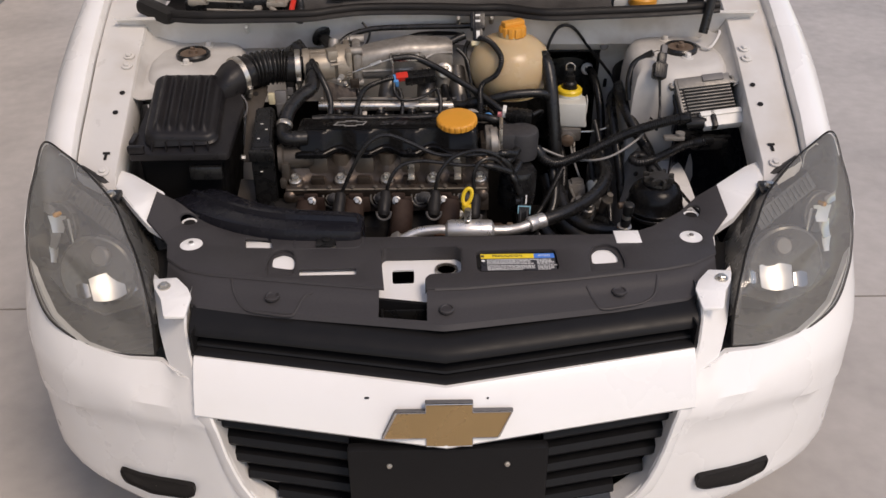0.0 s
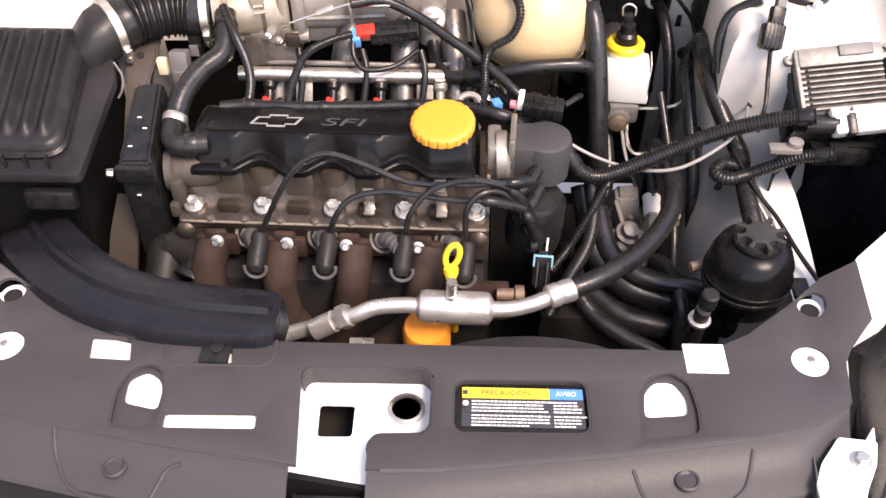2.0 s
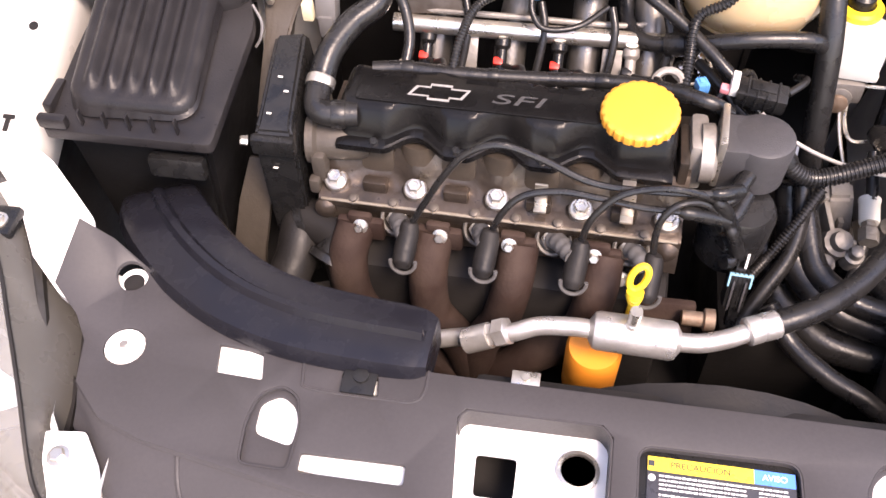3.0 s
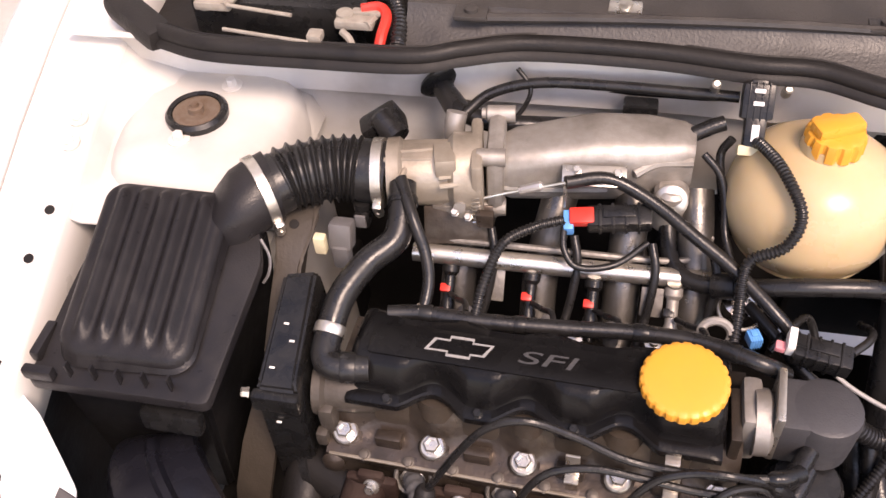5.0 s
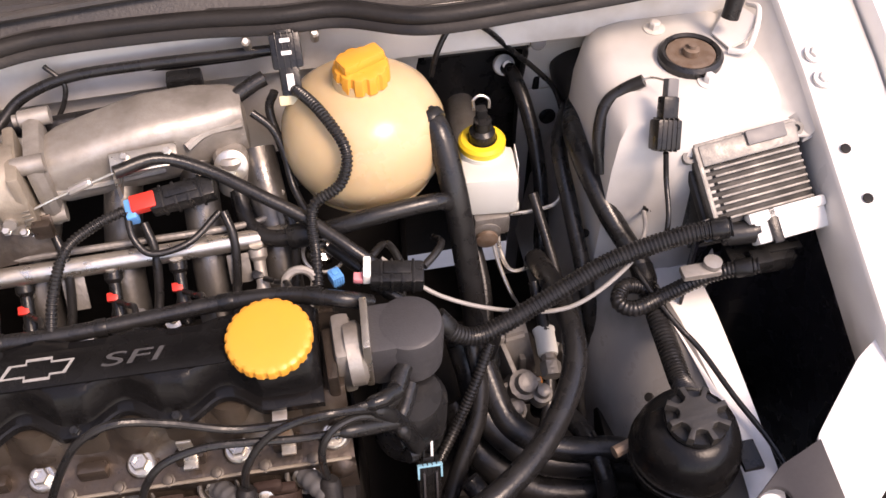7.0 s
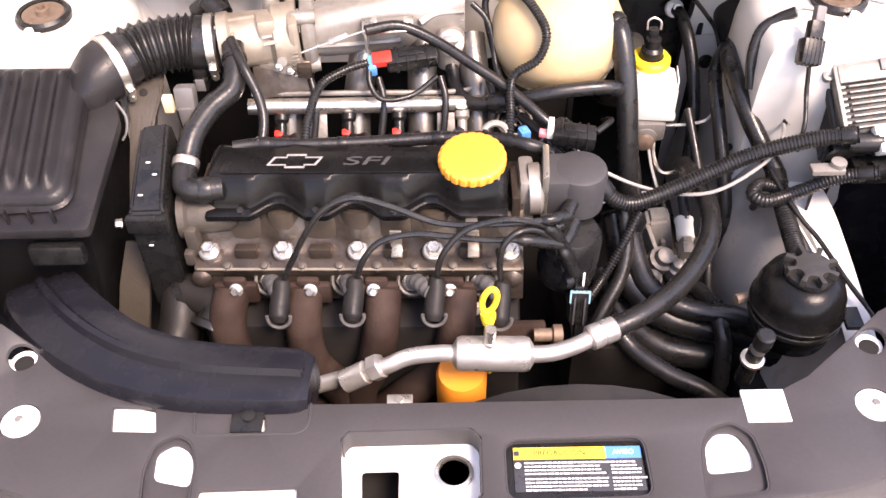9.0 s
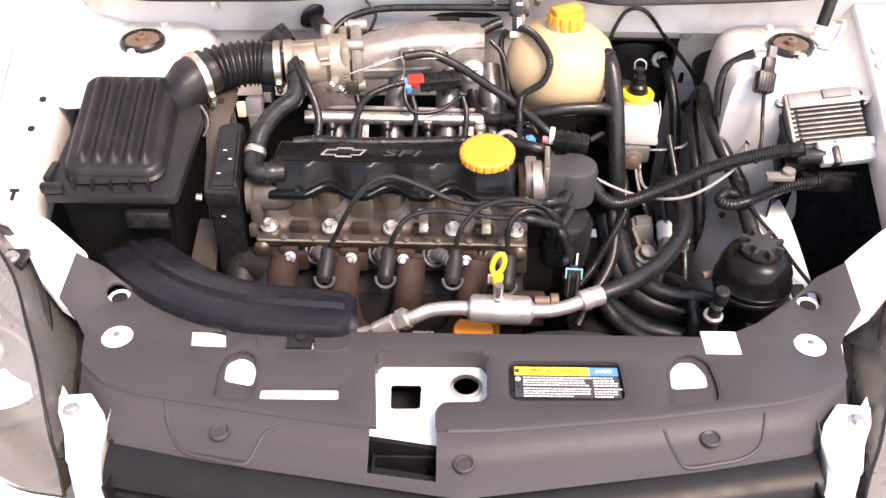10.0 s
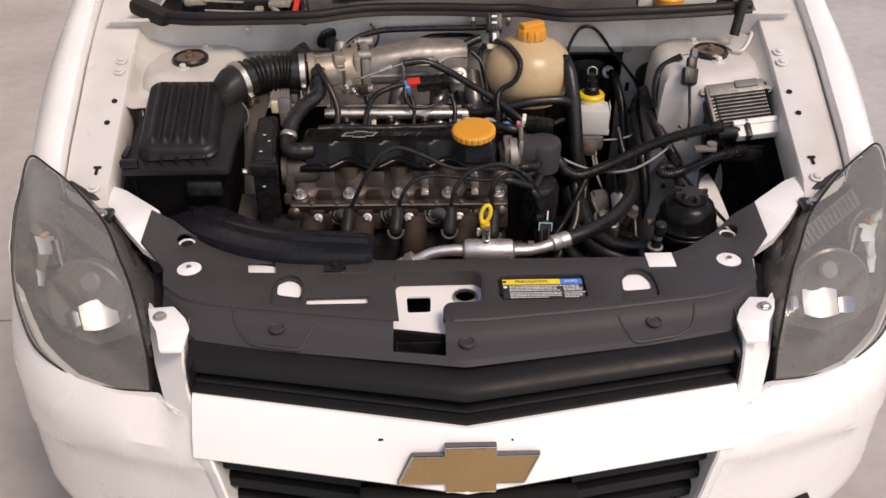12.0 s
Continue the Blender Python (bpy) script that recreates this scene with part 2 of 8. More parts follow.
def clear_lens():
    """Hazed headlamp plastic: mostly clear, with a greyish, slightly rough film."""
    m = bpy.data.materials.new("hazed_lens")
    m.use_nodes = True
    nt = m.node_tree
    out = nt.nodes["Material Output"]
    b = nt.nodes["Principled BSDF"]
    b.inputs["Base Color"].default_value, b.inputs["Roughness"].default_value = (0.46, 0.45, 0.425, 1), 0.12
    b.inputs["Coat Weight"].default_value = 1.0
    tr = nt.nodes.new("ShaderNodeBsdfTransparent")
    tr.inputs["Color"].default_value = (0.93, 0.93, 0.90, 1)
    mx = nt.nodes.new("ShaderNodeMixShader")
    tc, n, r = nt.nodes.new("ShaderNodeTexCoord"), nt.nodes.new("ShaderNodeTexNoise"), nt.nodes.new("ShaderNodeValToRGB")
    n.inputs["Scale"].default_value, n.inputs["Detail"].default_value = 7.0, 5.0
    r.color_ramp.elements[0].color, r.color_ramp.elements[1].color = (0.20, 0.20, 0.20, 1), (0.33, 0.33, 0.33, 1)
    nt.links.new(tc.outputs["Object"], n.inputs["Vector"])
    nt.links.new(n.outputs["Fac"], r.inputs["Fac"])
    nt.links.new(r.outputs["Color"], mx.inputs["Fac"])
    nt.links.new(tr.outputs["BSDF"], mx.inputs[1])
    nt.links.new(b.outputs["BSDF"], mx.inputs[2])
    nt.links.new(mx.outputs["Shader"], out.inputs["Surface"])
    return m


LENS = clear_lens()


# ---- shape helpers ----
def mesh_of(name, bm, mat, angle=35):
    me = bpy.data.meshes.new(name)
    bmesh.ops.recalc_face_normals(bm, faces=bm.faces[:])
    bm.to_mesh(me)
    bm.free()
    for p in me.polygons:
        p.use_smooth = True
    me.set_sharp_from_angle(angle=radians(angle))
    me.materials.append(mat)
    return me


def part(name, bm, mat, parent=None, label="", angle=35):
    ob = new(name, mesh_of(name, bm, mat, angle))
    if parent is not None:
        ob.parent = parent
        ob.matrix_parent_inverse = parent.matrix_world.inverted()
    return tagged(ob, label)


def thing(name, label, category, at=(0, 0, 0), group="", kind=""):
    ob = new(name)
    ob.empty_display_size = 0.02
    ob.location = at
    ob.matrix_world = Matrix.Translation(at)
    return tagged(ob, label, category, group, kind)


def solid(name, bm, mat, label, category, group="", kind="", angle=35):
    return tagged(part(name, bm, mat, None, "", angle), label, category, group, kind)


def join(*bms):
    """One bmesh out of several."""
    out = bms[0]
    for b in bms[1:]:
        me = bpy.data.meshes.new("tmp")
        b.to_mesh(me)
        b.free()
        out.from_mesh(me)
        bpy.data.meshes.remove(me)
    return out


def moved(bm, m):
    bmesh.ops.transform(bm, matrix=m, verts=bm.verts[:])
    return bm


def rbox(c, s, bev=0.004, m=None, seg=2):
    """A rounded block, centre c, size s, turned by m."""
    bm = bmesh.new()
    bmesh.ops.create_cube(bm, size=1, matrix=Matrix.Diagonal((*s, 1)))
    if bev:
        bmesh.ops.bevel(bm, geom=bm.edges[:], offset=min(bev, min(s) * 0.45), segments=seg, affect="EDGES", profile=0.6)
    return moved(bm, Matrix.Translation(c) @ (m or Matrix()))


def turned(profile, seg=24, m=None):
    """A body of revolution about z from (radius, height) pairs."""
    bm = bmesh.new()
    rings = []
    for r, z in profile:
        if r < 1e-6:
            rings.append([bm.verts.new((0, 0, z))])
        else:
            rings.append([bm.verts.new((r * math.cos(2 * math.pi * i / seg), r * math.sin(2 * math.pi * i / seg), z)) for i in range(seg)])
    for a, b in zip(rings, rings[1:]):
        for i in range(seg):
            j = (i + 1) % seg
            if len(a) == 1 and len(b) > 1:
                bm.faces.new((a[0], b[i], b[j]))
            elif len(b) == 1 and len(a) > 1:
                bm.faces.new((a[i], b[0], a[j]))
            elif len(a) > 1:
                bm.faces.new((a[i], b[i], b[j], a[j]))
    for ring in (rings[0], rings[-1]):
        if len(ring) > 2:
            bm.faces.new(ring)
    return moved(bm, m or Matrix())


def axis(p, d):
    """The pose that takes z to the direction d at p."""
    return Matrix.Translation(p) @ Vector(d).to_track_quat("Z", "Y").to_matrix().to_4x4()


def smooth_line(pts, n=8):
    """Catmull-Rom points through pts."""
    p = [Vector(q) for q in pts]
    p = [p[0] * 2 - p[1]] + p + [p[-1] * 2 - p[-2]]
    out = []
    for i in range(1, len(p) - 2):
        a, b, c, d = p[i - 1], p[i], p[i + 1], p[i + 2]
        for k in range(n):
            t = k / n
            out.append(0.5 * ((2 * b) + (c - a) * t + (2 * a - 5 * b + 4 * c - d) * t * t + (3 * b - a - 3 * c + d) * t ** 3))
    out.append(p[-2])
    return out


def even(line, step):
    """The line sampled again at even steps."""
    out, left = [line[0]], step
    for a, b in zip(line, line[1:]):
        d = (b - a).length
        pos = 0.0
        while d - pos >= left:
            pos += left
            out.append(a.lerp(b, pos / d))
            left = step
        left -= d - pos
    return out


def tube(pts, r, seg=12, n=8, ribs=0.0, pitch=0.006, radii=None, straight=False):
    """A swept hose through pts. ribs: depth of corrugation; pitch: its spacing; radii: radius along it, as (share, radius)."""
    line = [Vector(q) for q in pts] if straight else smooth_line(pts, n)
    if ribs:
        line = even(line, pitch / 4)
    bm = bmesh.new()
    rings = []
    tang = [(line[min(i + 1, len(line) - 1)] - line[max(i - 1, 0)]).normalized() for i in range(len(line))]
    up = Vector((0, 0, 1)) if abs(tang[0].z) < 0.9 else Vector((1, 0, 0))
    side = tang[0].cross(up).normalized()
    for i, (p, t) in enumerate(zip(line, tang)):
        side = (side - t * side.dot(t)).normalized()
        up = side.cross(t)
        rr = r if not radii else float(np.interp(i / (len(line) - 1), [a for a, _ in radii], [b for _, b in radii]))
        if ribs:
            rr += ribs * (0.5 if i % 4 in (0, 1) else -0.5)
        rings.append([bm.verts.new(p + (side * math.cos(2 * math.pi * k / seg) + up * math.sin(2 * math.pi * k / seg)) * rr) for k in range(seg)])
    for a, b in zip(rings, rings[1:]):
        for i in range(seg):
            j = (i + 1) % seg
            bm.faces.new((a[i], a[j], b[j], b[i]))
    bm.faces.new(rings[0]), bm.faces.new(rings[-1])
    return bm


def grid_sheet(rows, thick=0.0, close=False):
    """A sheet through rows of points, given a thickness."""
    bm = bmesh.new()
    vs = [[bm.verts.new(p) for p in row] for row in rows]
    for a, b in zip(vs, vs[1:]):
        for i in range(len(a) - (0 if close else 1)):
            j = (i + 1) % len(a)
            bm.faces.new((a[i], a[j], b[j], b[i]))
    if thick:
        bmesh.ops.recalc_face_normals(bm, faces=bm.faces[:])
        bmesh.ops.solidify(bm, geom=bm.faces[:], thickness=thick)
    return bm


def plate(outer, holes, z, thick, bev=0.0):
    """A flat plate with holes; z may be a function of x, y. Its top lies at z."""
    bm = bmesh.new()
    f = z if callable(z) else (lambda x, y: z)
    es = []
    for loop in [outer, *holes]:
        vs = [bm.verts.new((x, y, 0)) for x, y in loop]
        es += [bm.edges.new((a, b)) for a, b in zip(vs, vs[1:] + vs[:1])]
    bmesh.ops.triangle_fill(bm, use_beauty=True, use_dissolve=False, edges=es, normal=(0, 0, 1))
    bm.normal_update()
    flip = [fc for fc in bm.faces if fc.normal.z < 0]
    bmesh.ops.reverse_faces(bm, faces=flip)
    top = bm.faces[:]
    ret = bmesh.ops.extrude_face_region(bm, geom=top)
    for v in (g for g in ret["geom"] if isinstance(g, bmesh.types.BMVert)):
        v.co.z -= thick
    if bev:
        bm.normal_update()
        edge = [e for e in bm.edges if all(v.co.z > -thick / 2 for v in e.verts) and len(e.link_faces) == 2
                and min(abs(q.normal.z) for q in e.link_faces) < 0.5 < max(abs(q.normal.z) for q in e.link_faces)]
        bmesh.ops.bevel(bm, geom=edge, offset=bev, segments=2, affect="EDGES", profile=0.5)
    for v in bm.verts:
        v.co.z += f(v.co.x, v.co.y)
    return bm


def round_loop(pts, r, n=4):
    """A polygon with its corners rounded by r."""
    out = []
    k = len(pts)
    for i in range(k):
        p, a, b = Vector(pts[i]), Vector(pts[i - 1]), Vector(pts[(i + 1) % k])
        ra = min(r, (a - p).length * 0.45, (b - p).length * 0.45)
        s, e = p + (a - p).normalized() * ra, p + (b - p).normalized() * ra
        for j in range(n + 1):
            t = j / n
            out.append(tuple((s * (1 - t) ** 2 + p * 2 * t * (1 - t) + e * t * t)))
    return out


def disc(x, y, r, n=20):
    return [(x + r * math.cos(2 * math.pi * i / n), y + r * math.sin(2 * math.pi * i / n)) for i in range(n)]


def bolt(name, p, d, parent, r=0.006, h=0.006, washer=0.0, mat=None, label=""):
    """A hexagon bolt head with a washer face."""
    mat = mat or STEEL
    bm = turned([(r * 1.5 if washer else r * 1.15, 0), (r * 1.5 if washer else r * 1.15, 0.0016), (r, 0.0018), (r, h * 0.85), (r * 0.8, h), (0, h)], 6 if not washer else 12)
    if washer:
        bm.free()
        bm = join(turned([(washer, -0.002), (washer, 0.0014), (washer * 0.6, 0.002), (0, 0.002)], 16),
                  turned([(r, 0.001), (r, h * 0.85), (r * 0.8, h), (0, h)], 6))
    return part(name, moved(bm, axis(p, d)), mat, parent, label, 25)


def words(name, text, size, m, mat, parent, thick=0.0003):
    cu = bpy.data.curves.new("tmp_text", "FONT")
    cu.body, cu.size, cu.extrude, cu.align_x, cu.align_y = text, size, thick, "CENTER", "CENTER"
    ob = bpy.data.objects.new("tmp_text", cu)
    me = bpy.data.meshes.new_from_object(ob)
    bpy.data.objects.remove(ob)
    bm = bmesh.new()
    bm.from_mesh(me)
    bpy.data.meshes.remove(me)
    return part(name, moved(bm, m), mat, parent)


CX = 0.006

# ---- the yard floor ----
def floor_slabs():
    """Two concrete pours with a sawn joint between them; the sheet reaches the horizon."""
    joint = 2.162
    bm = bmesh.new()
    for y0, y1 in ((-300, joint - 0.004), (joint + 0.004, 300)):
        vs = [bm.verts.new(p) for p in ((-300, y0, 0), (300, y0, 0), (300, y1, 0), (-300, y1, 0))]
        bm.faces.new(vs)
    ret = bmesh.ops.extrude_face_region(bm, geom=bm.faces[:])
    for v in (g for g in ret["geom"] if isinstance(g, bmesh.types.BMVert)):
        v.co.z -= 0.03
    solid("ground", bm, CONCRETE, "stained grey concrete yard floor with a sawn joint", "floor", kind="structure")


floor_slabs()


# ---- the car's body ----
car = thing("car", "white hatchback front end with its bonnet up and engine bay open", "car", (CX, 1.5, 0))

# unseen wall, added to close one side and hold back sky light there
solid("unseen_wall", rbox((-2.35, 1.6, 1.7), (0.18, 8.0, 3.4), 0.01), UNSEENWALL, "unseen plain wall added to hold back sky light on the left", "wall", kind="structure")


def sx(s, x):
    return CX + s * x


PLAN = [(0.0, 1.000), (0.10, 1.012), (0.20, 1.028), (0.30, 1.046), (0.36, 1.060), (0.42, 1.085), (0.50, 1.115), (0.58, 1.160), (0.65, 1.210),
        (0.70, 1.265), (0.735, 1.330), (0.757, 1.420), (0.771, 1.520), (0.775, 1.600)]


def side_bumper(s):
    """One outer half of the bumper skin, from the grille's edge round to the wheel arch, where the fog panel is set."""
    cols = [(0.362, 1.060), (0.385, 1.070), (0.405, 1.078), (0.42, 1.085), (0.445, 1.097), (0.47, 1.106), (0.50, 1.117), (0.53, 1.131), (0.555, 1.145), (0.58, 1.160), (0.615, 1.182), (0.65, 1.210),
            (0.68, 1.241), (0.70, 1.265), (0.72, 1.298), (0.735, 1.330), (0.748, 1.375), (0.757, 1.420), (0.767, 1.480), (0.772, 1.540), (0.775, 1.600)]
    top = [(0.362, 0.650), (0.40, 0.650), (0.43, 0.650), (0.450, 0.650), (0.50, 0.644), (0.58, 0.640), (0.65, 0.655), (0.70, 0.684), (0.735, 0.702), (0.762, 0.712)]
    inner = [(0.16, 0.0), (0.34, 0.0), (0.375, 0.16), (0.40, 0.245), (0.43, 0.295), (0.46, 0.32), (0.53, 0.346), (0.605, 0.362), (0.72, 0.37)]
    levels = [0.16, 0.20, 0.25, 0.29, 0.31, 0.33, 0.36, 0.38, 0.40, 0.412, 0.424, 0.436, 0.448, 0.46, 0.48, 0.51, 0.54, 0.552, 0.565, 0.59, 0.615, 0.64, 0.67, 0.70, 0.722]
    rows = []
    for z in levels:
        x_in = float(np.interp(z, [a for a, _ in inner], [b for _, b in inner]))
        row = []
        for k, (x, y) in enumerate(cols):
            share = k / (len(cols) - 1)
            if z < 0.70:
                xx = x + (x_in - 0.362) * max(0.0, 1 - share * 2.2)
            else:
                xx = x
            yy = float(np.interp(xx, [a for a, _ in PLAN], [b for _, b in PLAN])) if xx < x - 1e-6 else y
            zt = float(np.interp(xx, [a for a, _ in top], [b for _, b in top]))
            # the pressed crease drops towards the wheel arch
            crease = float(np.interp(xx, [0.37, 0.43, 0.53, 0.66, 0.75], [0.578, 0.571, 0.559, 0.512, 0.480]))
            zz = z + (crease - 0.552) * max(0.0, min((z - 0.46) / 0.092, (0.66 - z) / 0.108))
            zz = min(zz, zt)
            yy += 0.55 * max(0.0, zz - 0.60) + (0.25 * max(0.0, zz - 0.60) if xx > 0.42 else 0)
            if zz > crease - 0.0005 and xx > 0.375:
                yy -= 0.006 * max(0.0, 1 - (zz - crease) / 0.10)
            if zz < 0.36:
                yy += 1.3 * (0.36 - zz) ** 1.25
                xx -= 0.5 * (0.36 - zz) ** 1.3 * (xx / 0.76)
            row.append(Vector((sx(s, xx), yy, zz)))
        rows.append(row)
    rows.append([p + Vector((0, 0.010, -0.002)) for p in rows[-1]])
    bm = bmesh.new()
    vs = [[bm.verts.new(p) for p in r] for r in rows]
    for a, b in zip(vs, vs[1:]):
        for i in range(len(a) - 1):
            q = [a[i], a[i + 1], b[i + 1], b[i]]
            c = sum((v.co for v in q), Vector()) / 4
            if max(v.co.z for v in q) - min(v.co.z for v in q) < 1e-4 and max(v.co.y for v in q) - min(v.co.y for v in q) < 0.05:
                continue
            bm.faces.new(q)
    bmesh.ops.remove_doubles(bm, verts=bm.verts[:], dist=0.0004)
    bmesh.ops.recalc_face_normals(bm, faces=bm.faces[:])
    bmesh.ops.solidify(bm, geom=bm.faces[:], thickness=0.003)
    return bm


bumper = part("bumper", join(side_bumper(1), side_bumper(-1)), PAINT, car, "white painted plastic front bumper with chipped edges", 33)


def v_line(x, y0, ky, z0, kz):
    return Vector((CX + x, y0 + ky * abs(x), z0 + kz * abs(x)))


def v_bar(y0, ky, z0, kz, half, section):
    """A bar that runs out from the middle in a shallow V with the given (y, z) section."""
    xs = [-half + 2 * half * i / 24 for i in range(25)]
    return grid_sheet([[v_line(x, y0, ky, z0, kz) + Vector((0, dy, dz)) for dy, dz in section] for x in xs], close=True)


def capped(bm):
    bmesh.ops.holes_fill(bm, edges=[e for e in bm.edges if e.is_boundary])
    return bm


band = part("bumper_band", capped(v_bar(1.0, 0.155, 0.587, 0.05, 0.382, [(0, 0), (-0.004, 0.006), (0.012, 0.040), (0.036, 0.074), (0.044, 0.081), (0.052, 0.081), (0.030, 0.04), (0.014, 0.0)])), PAINT, bumper)

# lower grille: frame, slats either side of a plain mounting panel
lower_grille = part("lower_grille", join(
    moved(rbox((CX, 1.115, 0.49), (0.76, 0.006, 0.25), 0.002), Matrix()),
    capped(v_bar(1.012, 0.155, 0.572, 0.05, 0.355, [(0, 0), (0.0, 0.014), (0.05, 0.014), (0.05, 0)]))), GRILLE, car, "black plastic lower grille")
for s in (-1, 1):
    for i in range(5):
        z = 0.552 - i * 0.036
        x1 = float(np.interp(z, [0.40, 0.43, 0.46, 0.53, 0.6], [0.262, 0.308, 0.332, 0.356, 0.366]))
        xs = [0.150 + (x1 - 0.150) * k / 8 for k in range(9)]
        sec = [(0.0, 0.004), (0.006, 0.014), (0.03, 0.017), (0.045, 0.012), (0.045, 0.0), (0.02, -0.004), (0.004, -0.003)]
        part("slat", capped(grid_sheet([[Vector((sx(s, x), 1.016 + 0.16 * x + dy, z + dz + 0.05 * x)) for dy, dz in sec] for x in xs], close=True)), GRILLE, lower_grille)
panel = part("plate_panel", rbox((CX + 0.002, 1.018, 0.485), (0.305, 0.02, 0.185), 0.006), GRILLE, lower_grille, "plain black plate mounting panel")
for x in (-0.087, 0.092):
    bolt("screw", (CX + x, 1.008, 0.546), (0, -1, 0.1), panel, 0.004, 0.004, mat=STEEL)

# upper grille: surround, one broad rolled slat and a narrower one below it
upper = part("upper_grille", join(
    capped(v_bar(1.052, 0.147, 0.664, 0.05, 0.386, [(0, 0), (-0.003, 0.006), (0.002, 0.009), (0.06, 0.009), (0.06, 0.0)])),
    capped(v_bar(1.150, 0.147, 0.655, 0.03, 0.378, [(0, 0), (0.0, 0.085), (0.006, 0.085), (0.006, 0.0)]))), GRILLE, car, "black plastic upper grille with broad slats")
part("slat", capped(v_bar(1.064, 0.152, 0.698, 0.035, 0.388, [(0, 0.0), (-0.003, 0.003), (-0.002, 0.008), (0.006, 0.016), (0.020, 0.023), (0.040, 0.027), (0.062, 0.027), (0.062, 0.021), (0.020, 0.010), (0.008, -0.001)])), GRILLE, upper)
part("slat", capped(v_bar(1.066, 0.149, 0.676, 0.045, 0.388, [(0, 0.0), (-0.002, 0.002), (0.0, 0.005), (0.02, 0.011), (0.055, 0.013), (0.055, 0.006), (0.02, -0.002)])), GRILLE, upper)
for s in (-1, 1):
    part("end_cheek", grid_sheet([[Vector((sx(s, 0.384 - 0.004 * k), 1.108 + 0.030 * k, 0.690 + z)) for z in (-0.030, 0.0, 0.038)] for k in range(4)], 0.003), GRILLE, upper)


# badge: a gold cross in a chrome rim, standing on the band
CROSS = [(-0.100, -0.0235), (-0.079, 0.0235), (-0.035, 0.0235), (-0.035, 0.0385), (0.035, 0.0385), (0.035, 0.0235), (0.094, 0.0235), (0.074, -0.0235),
         (0.035, -0.0235), (0.035, -0.0385), (-0.035, -0.0385), (-0.035, -0.0235)]


def badge():
    m = Matrix.Translation((CX + 0.004, 1.0135, 0.6255)) @ Euler((radians(76), 0, 0)).to_matrix().to_4x4() @ Matrix.Diagonal((1, 0.93, 1, 1))
    inner = [(x * 0.965, y * 0.93) for x, y in CROSS]
    rim = plate(round_loop(CROSS, 0.002, 2), [round_loop(inner, 0.0015, 2)[::-1]], 0.0065, 0.010, 0.0012)
    inner = inner[:4] + [(0.0, 0.0385 * 0.93)] + inner[4:10] + [(0.0, -0.0385 * 0.93)] + inner[10:]
    face = plate(inner, [], lambda x, y: 0.0085 - 0.05 * min(abs(x), 0.1), 0.007)
    outer = plate(round_loop([(x * 1.012, y * 1.03) for x, y in CROSS], 0.002, 2), [], 0.0035, 0.009, 0.001)
    b = part("badge", moved(rim, m), CHROME, car, "gold cross-shaped badge in a chrome rim")
    part("badge_face", moved(face, m), GOLD, b, "faded gold face")
    part("badge_backing", moved(outer, m), GREYPL, b, "dark backing edge")


badge()

# fog slots
for s in (-1, 1):
    loop = round_loop([(0.411, 0.443), (0.556, 0.418), (0.552, 0.391), (0.490, 0.394), (0.430, 0.406), (0.412, 0.420)], 0.009, 3)
    f = lambda x: float(np.interp(x, [a for a, _ in PLAN], [b for _, b in PLAN]))
    rows = [[Vector((sx(s, 0.484 + (x - 0.484) * k), f(0.484 + (x - 0.484) * k) + d, 0.415 + (z - 0.415) * k)) for x, z in loop] for k, d in ((1.0, 0.006), (1.0, -0.013), (0.97, -0.014), (0.93, -0.011), (0.75, -0.011), (0.5, -0.011), (0.25, -0.011), (0.01, -0.011))]
    bm = grid_sheet(rows, close=True)
    bmesh.ops.remove_doubles(bm, verts=bm.verts[:], dist=1e-5)
    part("fog_slot", bm, DEEP, bumper, "black blank fog lamp panel")


# small chips in the paint
for x, y, z, w in ((-0.112, 1.0430, 0.6520, 0.007), (0.068, 1.0375, 0.6530, 0.003), (-0.23, 1.060, 0.648, 0.003)):
    part("paint_chip", rbox((x, y, z), (w, 0.003, 0.0025), 0.001), DEEP, bumper)


